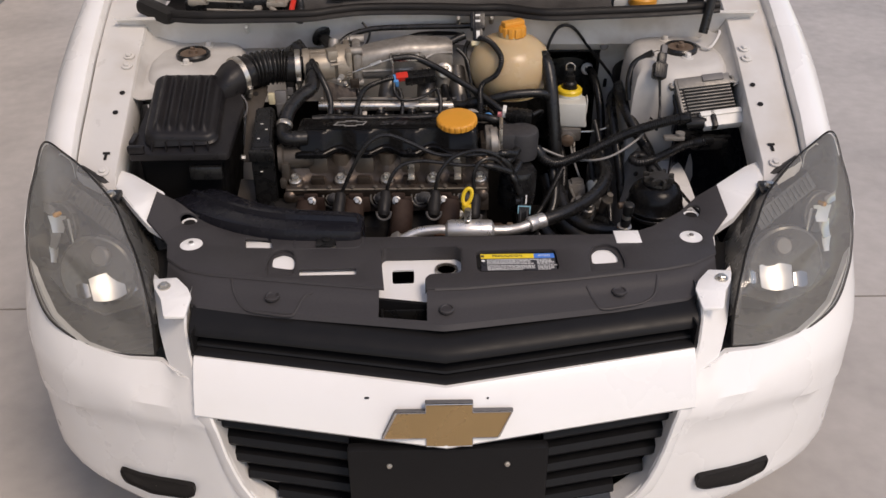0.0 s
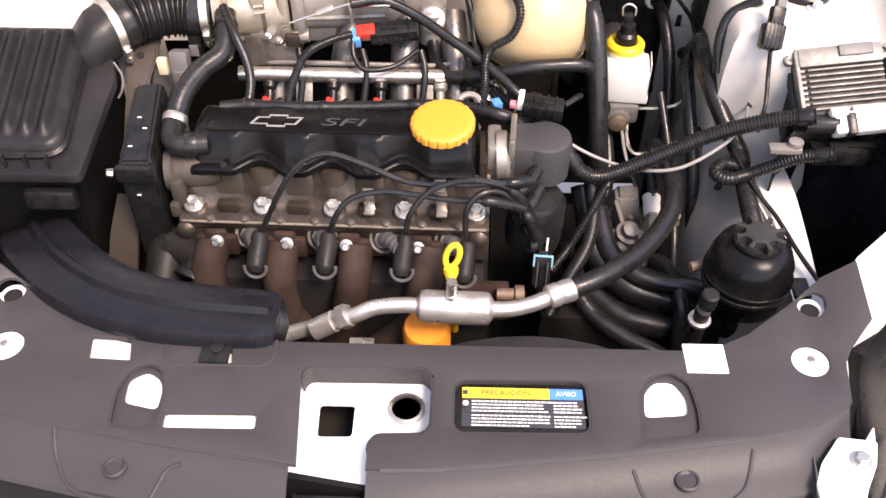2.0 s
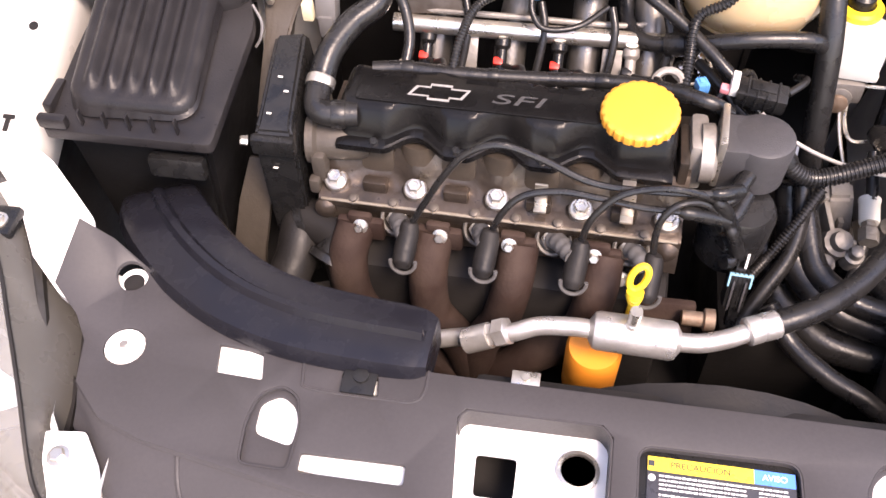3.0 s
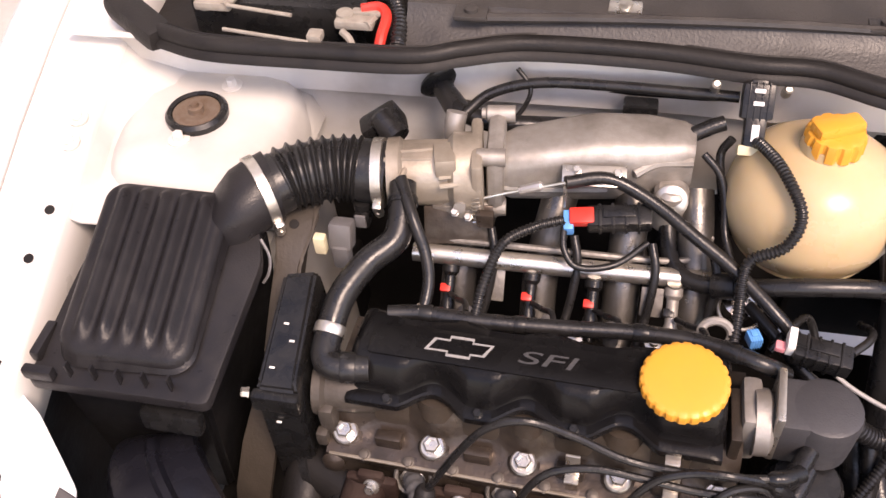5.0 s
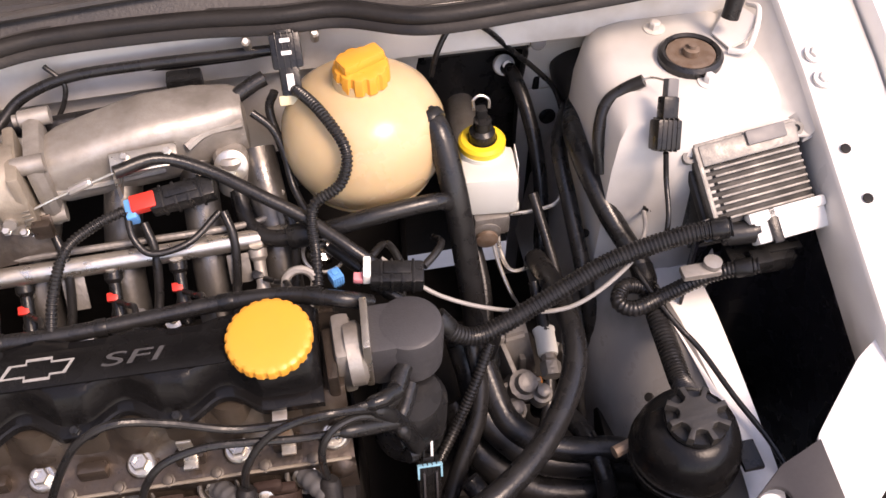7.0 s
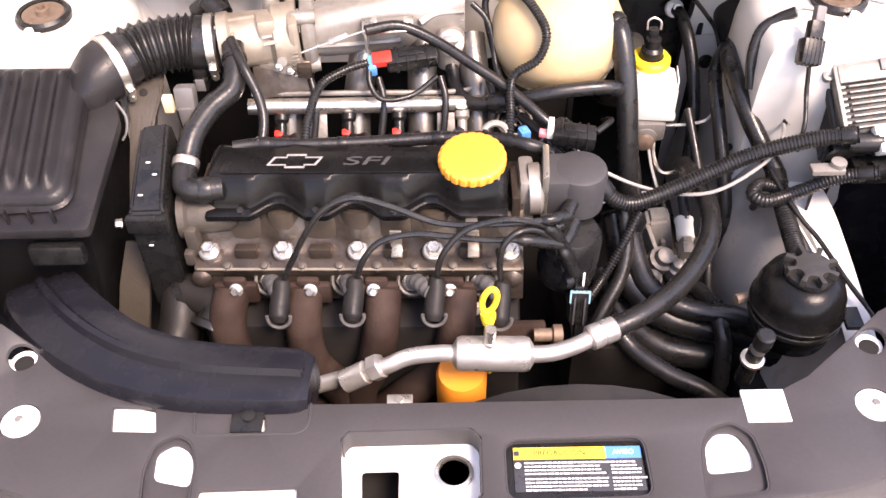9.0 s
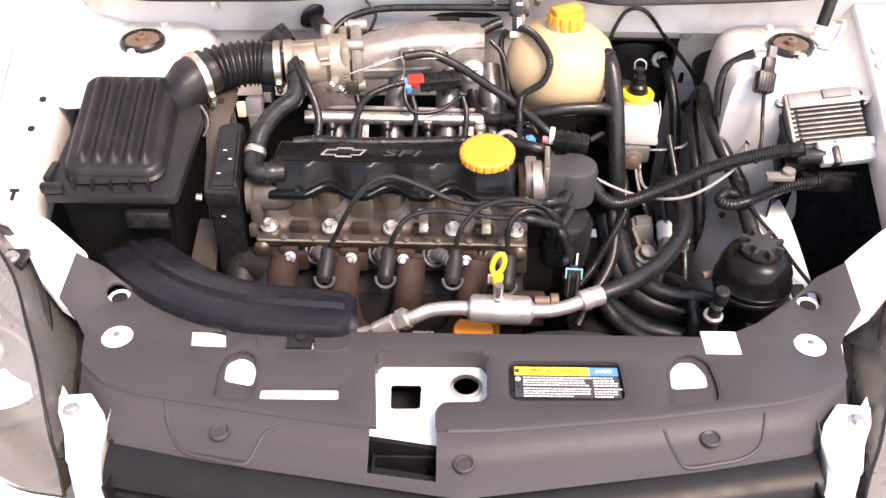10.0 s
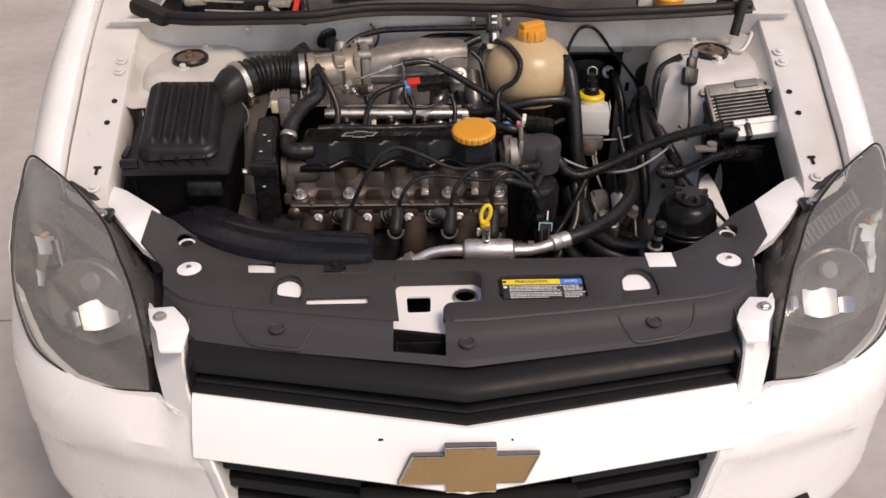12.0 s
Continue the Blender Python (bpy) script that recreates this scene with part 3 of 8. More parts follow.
# headlamps
def headlamp(s):
    outline = [(0.458, 1.150, 0.652), (0.455, 1.158, 0.70), (0.459, 1.172, 0.745), (0.487, 1.238, 0.778), (0.514, 1.29, 0.792), (0.550, 1.356, 0.812), (0.61, 1.425, 0.834),
               (0.66, 1.468, 0.85), (0.700, 1.492, 0.858), (0.716, 1.462, 0.815), (0.726, 1.432, 0.776), (0.730, 1.398, 0.725), (0.722, 1.365, 0.700), (0.700, 1.314, 0.682), (0.655, 1.245, 0.657),
               (0.58, 1.192, 0.642), (0.52, 1.165, 0.645)]
    pts = [Vector((sx(s, x), y, z)) for x, y, z in outline]
    loop = smooth_line(pts + [pts[0]], 4)[:-1]
    c = sum(loop, Vector()) / len(loop)
    nrm = Vector((s * 0.50, -0.66, 0.56)).normalized()

    def dome(height, shrink=1.0, drop=0.0):
        rows = [[c + (p - c) * k * shrink + nrm * (height * (1 - k ** 2.2) - drop) for p in loop] for k in (1.0, 0.97, 0.9, 0.8, 0.68, 0.54, 0.38, 0.2, 0.06)]
        return grid_sheet(rows, close=True)

    bm = dome(0.045)
    bmesh.ops.holes_fill(bm, edges=[e for e in bm.edges if e.is_boundary and (e.verts[0].co - c - nrm * 0.045).length < 0.08])
    bmesh.ops.recalc_face_normals(bm, faces=bm.faces[:])
    lamp = thing("headlamp", "hazed clear plastic headlamp with grey bezel", "", c)
    del lamp["label"]
    lamp.parent = car
    lamp.matrix_parent_inverse = car.matrix_world.inverted()
    lens = part("lens", bm, LENS, lamp, "hazed clear plastic lens", 60)
    back = dome(-0.150, 0.985, 0.004)
    bmesh.ops.holes_fill(back, edges=[e for e in back.edges if e.is_boundary and (e.verts[0].co - c + nrm * 0.154).length < 0.08])
    part("housing", back, LAMPBODY, lamp, "grey lamp housing", 60)
    # reflector bowls with bulbs, and the flat shelf that cuts the main bowl off below
    for name, off, r in (("main_reflector", (0.576, 1.292, 0.712), 0.062), ("side_reflector", (0.668, 1.405, 0.745), 0.036)):
        p = Vector((sx(s, off[0]), off[1], off[2]))
        d = Vector((s * 0.12, -1.0, 0.34)) if r > 0.05 else Vector((s * 0.45, -0.9, 0.25))
        m = axis(p, d)
        bm = bmesh.new()
        n = 32
        cuts = [(0.96 * q, -0.72 + 0.77 * q ** 2.2) for q in (0.14, 0.28, 0.42, 0.56, 0.70, 0.85, 1.0)]
        rings = [[bm.verts.new((r * k * math.cos(2 * math.pi * (i + 0.5) / n), r * k * math.sin(2 * math.pi * (i + 0.5) / n), r * h)) for i in range(n)] for k, h in cuts]
        for u, v in zip(rings, rings[1:]):
            for i in range(n):
                bm.faces.new((u[i], u[(i + 1) % n], v[(i + 1) % n], v[i]))
        bowl = part(name, moved(bm, m), MIRROR if r > 0.05 else SATIN, lamp, "mirrored reflector bowl", 60)
        part("bowl_rim", moved(turned([(r * 0.95, 0.05 * r), (r, 0.08 * r), (r * 1.06, 0.04 * r), (r * 1.06, -0.2 * r)], 32), m), LAMPBODY, bowl)
        part("bulb", moved(turned([(r * 0.20, -0.68 * r), (r * 0.20, -0.28 * r), (r * 0.16, -0.14 * r), (0, -0.12 * r)], 14), m), AMBER if r < 0.05 else LAMPBODY, bowl)
    # mirror pieces added low in the main bowl, angled to imitate its bright reflection
    p, n = Vector((sx(s, 0.557), 1.274, 0.698)), Vector((0.13 - s * 0.14, -0.66, 0.72)).normalized()
    ux = n.cross(Vector((0, 0, 1))).normalized()
    uy = ux.cross(n)
    part("glint_segment", grid_sheet([[p + ux * a * 0.027 + uy * b * (0.024 - 0.005 * a * a) + n * (0.0045 * a * a + 0.0020 * b * b) for b in (-1, -0.5, 0, 0.5, 1)] for a in (-1, -0.67, -0.33, 0, 0.33, 0.67, 1)], 0.001), SATIN, lamp, "mirror piece angled to give the bowl a bright glint", 60)
    for k, (off, tip) in enumerate(((-0.041, 0.30), (0.040, -0.55))):
        q, nf = p + ux * off + uy * (-0.004 + 0.006 * k) + n * 0.003, (n + ux * tip + uy * (-0.10 - 0.25 * k)).normalized()
        fx = nf.cross(uy).normalized()
        part("glint_facet", grid_sheet([[q + fx * a * 0.011 + uy * b * 0.014 * (1 - 0.25 * abs(a)) + nf * (0.002 * a * a) for b in (-1, 0, 1)] for a in (-1, -0.5, 0, 0.5, 1)], 0.001), MIRROR, lamp, "mirror piece angled for a duller glint", 60)
    # narrow chrome indicator bowl: facets that taper downwards, under a small amber bulb
    for k, (x, z, w, h, turn) in enumerate(((0.674, 0.778, 0.016, 0.008, 0.5), (0.664, 0.752, 0.013, 0.015, -0.2), (0.672, 0.724, 0.011, 0.016, 0.25), (0.679, 0.697, 0.007, 0.014, -0.1), (0.648, 0.738, 0.005, 0.024, -0.7))):
        q, nf = Vector((sx(s, x), 1.398 - 0.22 * (0.79 - z), z)), Vector((s * (0.25 + turn), -0.9, 0.45 + 0.3 * turn)).normalized()
        fx = nf.cross(Vector((0, 0, 1))).normalized()
        fz = fx.cross(nf)
        part("indicator_facet", grid_sheet([[q + fx * a * w * (1 + 0.25 * b) + fz * b * h + nf * 0.002 * (a * a + b * b) for b in (-1, 0, 1)] for a in (-1, -0.4, 0.4, 1)], 0.001), SATIN if k % 2 else MIRROR, lamp, "chrome indicator facet", 60)
    part("indicator_bulb", moved(turned([(0.004, -0.004), (0.0045, 0.006), (0.0035, 0.010), (0, 0.011)], 14), axis((sx(s, 0.660), 1.390, 0.772), (s * 0.3, -0.9, 0.2))), AMBER, lamp, "amber indicator bulb")
    part("lower_shelf", grid_sheet([[Vector((sx(s, x), y, z)) for x, y, z in q] for q in (
        [(0.490, 1.265, 0.676), (0.515, 1.325, 0.680)], [(0.560, 1.240, 0.668), (0.560, 1.340, 0.678)], [(0.625, 1.275, 0.672), (0.615, 1.355, 0.682)], [(0.670, 1.320, 0.690), (0.650, 1.375, 0.696)])], 0.004), LAMPBODY, lamp, "smooth grey lower bezel", 60)
    part("shield_cap", moved(turned([(0.016, -0.004), (0.0165, 0.006), (0.013, 0.010), (0, 0.010)], 20), axis((sx(s, 0.560), 1.285, 0.752), (s * 0.2, -0.8, 0.6))), GEAR, lamp, "round bright bulb cap")
    flute = Matrix.Translation((sx(s, 0.592), 1.377, 0.786)) @ Euler((radians(14), radians(s * 48), radians(-s * 40))).to_matrix().to_4x4()
    bezel = part("fluted_bezel", moved(rbox((0, 0, -0.003), (0.030, 0.160, 0.002), 0.0008), flute), LAMPBODY, lamp, "ribbed bezel")
    for i in range(13):
        part("flute", moved(rbox((0, -0.069 + 0.0115 * i, 0), (0.024, 0.0030, 0.0016), 0.0006), flute), LAMPBODY, bezel)
    # black mounting bracket bolted between the lamp and the wing rail
    tab = part("lamp_bracket", rbox((sx(s, 0.566), 1.397, 0.800), (0.033, 0.036, 0.012), 0.005), BLACK, lamp, "black lamp mounting bracket")
    part("bolt", join(turned([(0.0095, 0.0), (0.0095, 0.002), (0.0065, 0.0025), (0.0065, 0.007), (0, 0.0075)], 12, Matrix.Translation((sx(s, 0.565), 1.394, 0.8058)))), STEEL, tab, "zinc bolt")
    part("lamp_seal", tube([p - nrm * 0.0015 for p in [*loop, loop[0]]], 0.0022, 6, 2), SEAL, lamp, "black rubber gap strip")


headlamp(1)
headlamp(-1)


# front wings: flat bolted rail, gutter, crown and flank
RAIL = [(1.405, 0.560, 0.644, 0.786), (1.47, 0.574, 0.650, 0.808), (1.56, 0.579, 0.660, 0.838), (1.66, 0.586, 0.669, 0.869), (1.76, 0.594, 0.679, 0.899), (1.88, 0.602, 0.690, 0.929), (2.02, 0.612, 0.702, 0.958), (2.18, 0.622, 0.712, 0.985), (2.40, 0.63, 0.722, 1.01)]


def wing(s):
    rows = []
    lamp_y = lambda x: float(np.interp(x, [0.55, 0.61, 0.66, 0.70], [1.356, 1.425, 1.468, 1.492])) + 0.014
    for y, xi, xo, z in RAIL:
        sec = [(xi + 0.010, z - 0.080), (xi + 0.002, z - 0.074), (xi - 0.002, z - 0.045), (xi, z - 0.004), (xi + 0.003, z), (xo - 0.016, z + 0.004), (xo - 0.008, z + 0.001), (xo - 0.003, z + 0.0)]
        rows.append([Vector((sx(s, x), max(y, lamp_y(x)) if y < 1.46 else y, zz)) for x, zz in sec])
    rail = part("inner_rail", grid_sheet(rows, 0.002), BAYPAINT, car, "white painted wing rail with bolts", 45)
    rows = []
    for y, xi, xo, z in RAIL:
        if y < 1.46:
            continue
        lift = 0.022
        xf = float(np.interp(y, [1.45, 1.5, 1.7, 2.02, 2.4], [0.695, 0.700, 0.725, 0.752, 0.775]))
        side = float(np.interp(y, [1.45, 1.6, 1.8, 2.4], [0.735, 0.762, 0.785, 0.80]))
        sec = [(xo + 0.001, z - 0.012), (xo, z + 0.010), (xo + 0.004, z + lift), (xo + (xf - xo) * 0.5, z + lift + 0.006), (xf, z + lift - 0.008), (xf + (side - xf) * 0.5, z - 0.02), (side, z - 0.08), (side + 0.008, z - 0.16)]
        zl = 0.70 if y < 1.55 else float(np.interp(y, [1.55, 1.62, 1.72, 1.85, 2.0, 2.12, 2.2, 2.4], [0.66, 0.64, 0.66, 0.675, 0.655, 0.58, 0.35, 0.3]))
        sec = [(x, max(q, zl)) for x, q in sec] + [(side + 0.006, min(zl, z - 0.17))]
        if not rows:
            # the front edge wraps round the lamp's upper corner
            ys = (1.476, 1.476, 1.478, 1.490, 1.504, 1.478, 1.448, 1.414, 1.405)
            low = {5: (0.722, 0.815), 6: (0.732, 0.776), 7: (0.737, 0.735), 8: (0.740, 0.700)}
            rows.append([Vector((sx(s, low.get(i, q)[0]), ys[i], low.get(i, q)[1])) for i, q in enumerate(sec)])
            continue
        rows.append([Vector((sx(s, x), y, q)) for x, q in sec])
    part("wing", grid_sheet(rows, 0.0015), PAINT, car, "white painted front wing", 50)
    # bolts, screws and slots along the rail
    for y, x in ((1.468, 0.598), (1.545 + 0.20, 0.612), (1.775, 0.614), (1.60 + 0.40, 0.63)):
        z = float(np.interp(y, [r[0] for r in RAIL], [r[3] for r in RAIL]))
        bolt("bolt", (sx(s, x), y, z + 0.004), (0, -0.32, 0.95), rail, 0.0065, 0.006, 0.011, BAYPAINT)
    for y, x in ((1.615, 0.607), (1.668, 0.605)):
        z = float(np.interp(y, [r[0] for r in RAIL], [r[3] for r in RAIL]))
        part("rail_hole", moved(turned([(0.0052, 0), (0.0052, 0.0012), (0.0036, 0.0016), (0, 0.0012)], 12), axis((sx(s, x), y, z + 0.0025), (0, -0.32, 0.95))), DEEP, rail, "small dark hole")
    z = float(np.interp(1.507, [r[0] for r in RAIL], [r[3] for r in RAIL]))
    part("rail_slot", moved(join(rbox((0, 0.005, 0), (0.013, 0.005, 0.002), 0.0008), rbox((0, -0.004, 0), (0.005, 0.015, 0.002), 0.0008)), Matrix.Translation((sx(s, 0.601), 1.507, z + 0.0035)) @ Euler((radians(18), 0, 0)).to_matrix().to_4x4()), DEEP, rail, "dark T-shaped slot")


wing(1)
wing(-1)


# diagonal arms from the rails to the radiator support, with a bracket and bolt outboard
def end_rise(x, y):
    """How far the cover and the arms under it climb towards the wing rails."""
    return 0.55 * min(0.068, max(0.0, (abs(x - CX) - 0.43) * 0.75 + (y - 1.37) * 0.66))


def arm(s):
    outline = [(0.600, 1.514), (0.550, 1.482), (0.503, 1.438), (0.478, 1.414), (0.470, 1.360), (0.452, 1.335), (0.457, 1.327), (0.492, 1.342), (0.520, 1.366), (0.554, 1.416), (0.592, 1.478)]
    slope = lambda x, y: 0.7600 + end_rise(x, y)
    flat = plate(round_loop([(sx(s, x), y) for x, y in outline][::s], 0.006, 2), [], slope, 0.003, 0.001)
    lip = [(sx(s, x), y, slope(sx(s, x), y)) for x, y in ((0.458, 1.328), (0.492, 1.343), (0.520, 1.367), (0.554, 1.417), (0.592, 1.479))]
    fold = grid_sheet([[Vector((x, y, z - 0.001)), Vector((x + s * 0.001, y + 0.001, z - 0.012))] for x, y, z in lip], 0.002)
    part("diagonal_arm", join(flat, fold), PAINT, car, "white painted diagonal panel arm", 40)
    rows = [[Vector((sx(s, x), y, z)) for x, y, z in r] for r in (
        [(0.618, 1.47, 0.782), (0.655, 1.462, 0.800), (0.64, 1.44, 0.75)],
        [(0.57, 1.40, 0.752), (0.60, 1.40, 0.762), (0.60, 1.38, 0.70)],
        [(0.52, 1.34, 0.735), (0.54, 1.32, 0.735), (0.55, 1.31, 0.68)],
        [(0.465, 1.275, 0.722), (0.48, 1.25, 0.722), (0.49, 1.25, 0.66)],
        [(0.445, 1.215, 0.735), (0.462, 1.19, 0.715), (0.47, 1.19, 0.65)])]
    part("lamp_frame", join(grid_sheet(rows, 0.003), rbox((sx(s, 0.462), 1.29, 0.715), (0.07, 0.13, 0.01), 0.003, Euler((0, 0, radians(-s * 30))).to_matrix().to_4x4())), DEEP, car, "dark lamp mounting frame", 40)
    part("gap_strip", tube([(sx(s, 0.640), 1.478, 0.812), (sx(s, 0.604), 1.456, 0.802), (sx(s, 0.570), 1.440, 0.786), (sx(s, 0.545), 1.402, 0.776), (sx(s, 0.522), 1.352, 0.767), (sx(s, 0.503), 1.304, 0.750), (sx(s, 0.490), 1.262, 0.735), (sx(s, 0.470), 1.205, 0.725), (sx(s, 0.457), 1.165, 0.700)], 0.0080, 8), CAPDUST, car, "dusty rubber strip along the headlamp")
    bolt("bolt", (sx(s, 0.575), 1.385, 0.778), (0, -0.3, 0.95), car, 0.007, 0.010, 0.012, STEEL)
    # folded white bracket with its bolt, over the bumper pillar
    tab = [(0.398, 1.187), (0.421, 1.216), (0.457, 1.212), (0.449, 1.186), (0.434, 1.160), (0.424, 1.128), (0.392, 1.128), (0.388, 1.165)]
    loop = round_loop([(sx(s, x), y) for x, y in tab], 0.003, 2)
    # flat strip with crisp edges beside the grille, narrowing into a flange along the lower opening
    rows = []
    skin = lambda x, z: float(np.interp(x, [a for a, _ in PLAN], [b for _, b in PLAN])) + 0.55 * max(0.0, z - 0.60) + (0.25 * max(0.0, z - 0.60) if x > 0.42 else 0)
    for z, xi, xo in ((0.752, 0.392, 0.460), (0.744, 0.393, 0.462), (0.720, 0.394, 0.456), (0.690, 0.389, 0.447), (0.660, 0.380, 0.435), (0.640, 0.371, 0.421), (0.617, 0.360, 0.403), (0.597, 0.353, 0.386), (0.580, 0.349, 0.373),
                      (0.533, 0.341, 0.362), (0.500, 0.333, 0.356), (0.472, 0.324, 0.349), (0.450, 0.313, 0.341), (0.435, 0.303, 0.334), (0.410, 0.27, 0.31)):
        yi, yo = skin(xi, z) - 0.010, skin(xo, z) - 0.007
        if z > 0.70:
            yo += 0.25 * (z - 0.70)
        rows.append([Vector((sx(s, x), y, z)) for x, y in ((xi + 0.002, yi + 0.05), (xi, yi + 0.003), (xi + 0.003, yi), ((xi + xo) / 2, (yi + yo) / 2 - 0.001), (xo - 0.003, yo), (xo, yo + 0.003), (xo + 0.002, yo + 0.016))])
    br = part("bracket", plate(loop, [], lambda x, y: 0.756 + 0.30 * min(0.0, y - 1.165), 0.004, 0.001), PAINT, bumper, "white bumper mounting tab")
    part("pillar", grid_sheet(rows), PAINT, bumper, "white bumper pillar", 24)
    bolt("bolt", (sx(s, 0.435), 1.190, 0.757), (0, 0, 1), br, 0.007, 0.006, 0.010, STEEL)


arm(1)
arm(-1)

# radiator support under the plastic cover, white, with latch openings
sup = [(-0.45, 1.285), (-0.40, 1.245), (-0.30, 1.215), (-0.108, 1.196), (-0.106, 1.288), (0.046, 1.288), (0.046, 1.190), (0.30, 1.215), (0.40, 1.245), (0.45, 1.285), (0.47, 1.38), (0.43, 1.365), (0.36, 1.324), (0.335, 1.3120), (-0.335, 1.3120), (-0.36, 1.328), (-0.43, 1.375), (-0.47, 1.385)]
support = part("radiator_support", plate([(CX + x, y) for x, y in sup],
                                         [],
                                         lambda x, y: 0.7565, 0.040, 0.001), PAINT, car, "white painted radiator support crossmember")
for x, y, z, w, d in ((-0.297, 1.302, 0.7545, 0.062, 0.056), (0.3125, 1.3000, 0.7645, 0.042, 0.037)):
    part("support_tab", rbox((x, y, z), (w, d, 0.0045), 0.001), PAINT, support)
part("latch_panel", plate([(-0.10, 1.172), (-0.02, 1.160), (0.052, 1.166), (0.052, 1.290), (-0.104, 1.290)], [round_loop([(-0.075, 1.214), (-0.041, 1.215), (-0.041, 1.253), (-0.077, 1.253)], 0.004, 2)[::-1], disc(0.011, 1.248, 0.0145)[::-1]], 0.738, 0.003), PAINT, support, "white latch panel")
part("latch_plate", plate(round_loop([(-0.095, 1.150), (0.045, 1.150), (0.045, 1.285), (-0.095, 1.285)], 0.01, 3), [], 0.690, 0.004), DEEP, support, "dark latch below the opening")
part("latch_ring", turned([(0.0185, 0), (0.0185, 0.003), (0.0150, 0.004), (0.0146, 0.0)], 24, Matrix.Translation((0.011, 1.248, 0.739))), STEEL, support)
part("slam_lip", tube([(CX - 0.325, 1.3155, 0.752), (CX - 0.1, 1.3150, 0.7515), (CX + 0.15, 1.3145, 0.7515), (CX + 0.325, 1.3155, 0.752)], 0.0022, 6), BAYPAINT, support)

# inner sides of the bay
def bay_side(s):
    # inner wheel arch panel: from the rail down to the chassis leg
    ys = [1.40, 1.50, 1.60, 1.70, 1.80, 1.95]
    rows = []
    for y in ys:
        xi = float(np.interp(y, [r[0] for r in RAIL], [r[1] for r in RAIL]))
        z = float(np.interp(y, [r[0] for r in RAIL], [r[3] for r in RAIL]))
        rows.append([Vector((sx(s, xi + 0.004), y, z - 0.02)), Vector((sx(s, xi + 0.04), y, z - 0.10)), Vector((sx(s, xi + 0.055), y, 0.62)), Vector((sx(s, xi + 0.055), y, 0.36))])
    part("inner_wing", grid_sheet(rows, 0.002), DEEP, car, "near-black inner wing panel", 50)
    # strut tower: domed top on a flared body
    rings = []
    for k, (z, grow) in enumerate(((0.42, 0.020), (0.60, 0.016), (0.74, 0.012), (0.83, 0.008), (0.866, 0.002), (0.882, -0.010), (0.888, -0.026))):
        base = [(-0.100, -0.085), (-0.10, 0.02), (-0.085, 0.085), (-0.03, 0.118), (0.05, 0.11), (0.085, 0.05), (0.085, -0.05), (0.05, -0.095), (-0.03, -0.112)]
        loop = smooth_line([(a, b, 0) for a, b in base + base[:1]], 4)[:-1]
        ring = []
        for p in loop:
            f = 1 + grow / 0.11
            ring.append(Vector((sx(s, 0.497 + p.x * f), 1.815 + p.y * f, z)))
        rings.append(ring)
    bm = grid_sheet(rings, close=True)
    bm.faces.new([v for v in bm.verts if v.co.z > 0.8879])
    tower = part("strut_tower", bm, SHADEDUSTBAY, car, "white painted suspension strut tower", 40)
    rub = part("strut_mount", turned([(0.034, -0.002), (0.0345, 0.006), (0.031, 0.010), (0.027, 0.008), (0.027, 0.002)], 28, Matrix.Translation((sx(s, 0.497), 1.815, 0.889))), RUBBER, tower, "black rubber strut mount")
    part("strut_plate", turned([(0.027, 0.0), (0.026, 0.007), (0.018, 0.0085), (0.012, 0.006), (0.0085, 0.006), (0.0085, 0.013), (0.0045, 0.014), (0.0045, 0.018), (0, 0.018)], 24, Matrix.Translation((sx(s, 0.497), 1.815, 0.889))), RUSTBOLT, rub, "rusty strut nut and plate")
    for x, y in ((0.503, 1.775), (0.478, 1.872)):
        bolt("nut", (sx(s, x), y, 0.888), (0, 0, 1), tower, 0.0062, 0.010, 0.012, BAYPAINT)
    # upper apron that joins the tower to the rail and the firewall
    y0 = 1.668 if s < 0 else 1.70
    rows = []
    for k in range(9):
        y = y0 + (1.935 - y0) * k / 8
        xr = float(np.interp(y, [r[0] for r in RAIL], [r[1] for r in RAIL])) + 0.002
        zr = float(np.interp(y, [r[0] for r in RAIL], [r[3] for r in RAIL])) - 0.008
        xin = 0.402 if s < 0 else float(np.interp(y, [1.70, 1.76, 1.82], [0.530, 0.495, 0.455]))
        rows.append([Vector((sx(s, x), y, z)) for x, z in ((xr, zr), (xr - 0.012, max(0.858, zr - 0.020)), (xin + 0.06, 0.864), (xin + 0.045, 0.866), (xin + 0.02, 0.864), (xin, 0.852), (xin - 0.010, 0.82))])
    part("tower_apron", grid_sheet(rows, 0.002), SHADEDUSTBAY, car, "white painted panel round the strut tower", 50)
    # chassis leg along the floor of the bay, near-black in place of bay paint
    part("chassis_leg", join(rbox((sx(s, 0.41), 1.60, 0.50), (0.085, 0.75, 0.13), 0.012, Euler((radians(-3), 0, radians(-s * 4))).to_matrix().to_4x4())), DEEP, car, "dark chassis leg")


bay_side(1)
bay_side(-1)
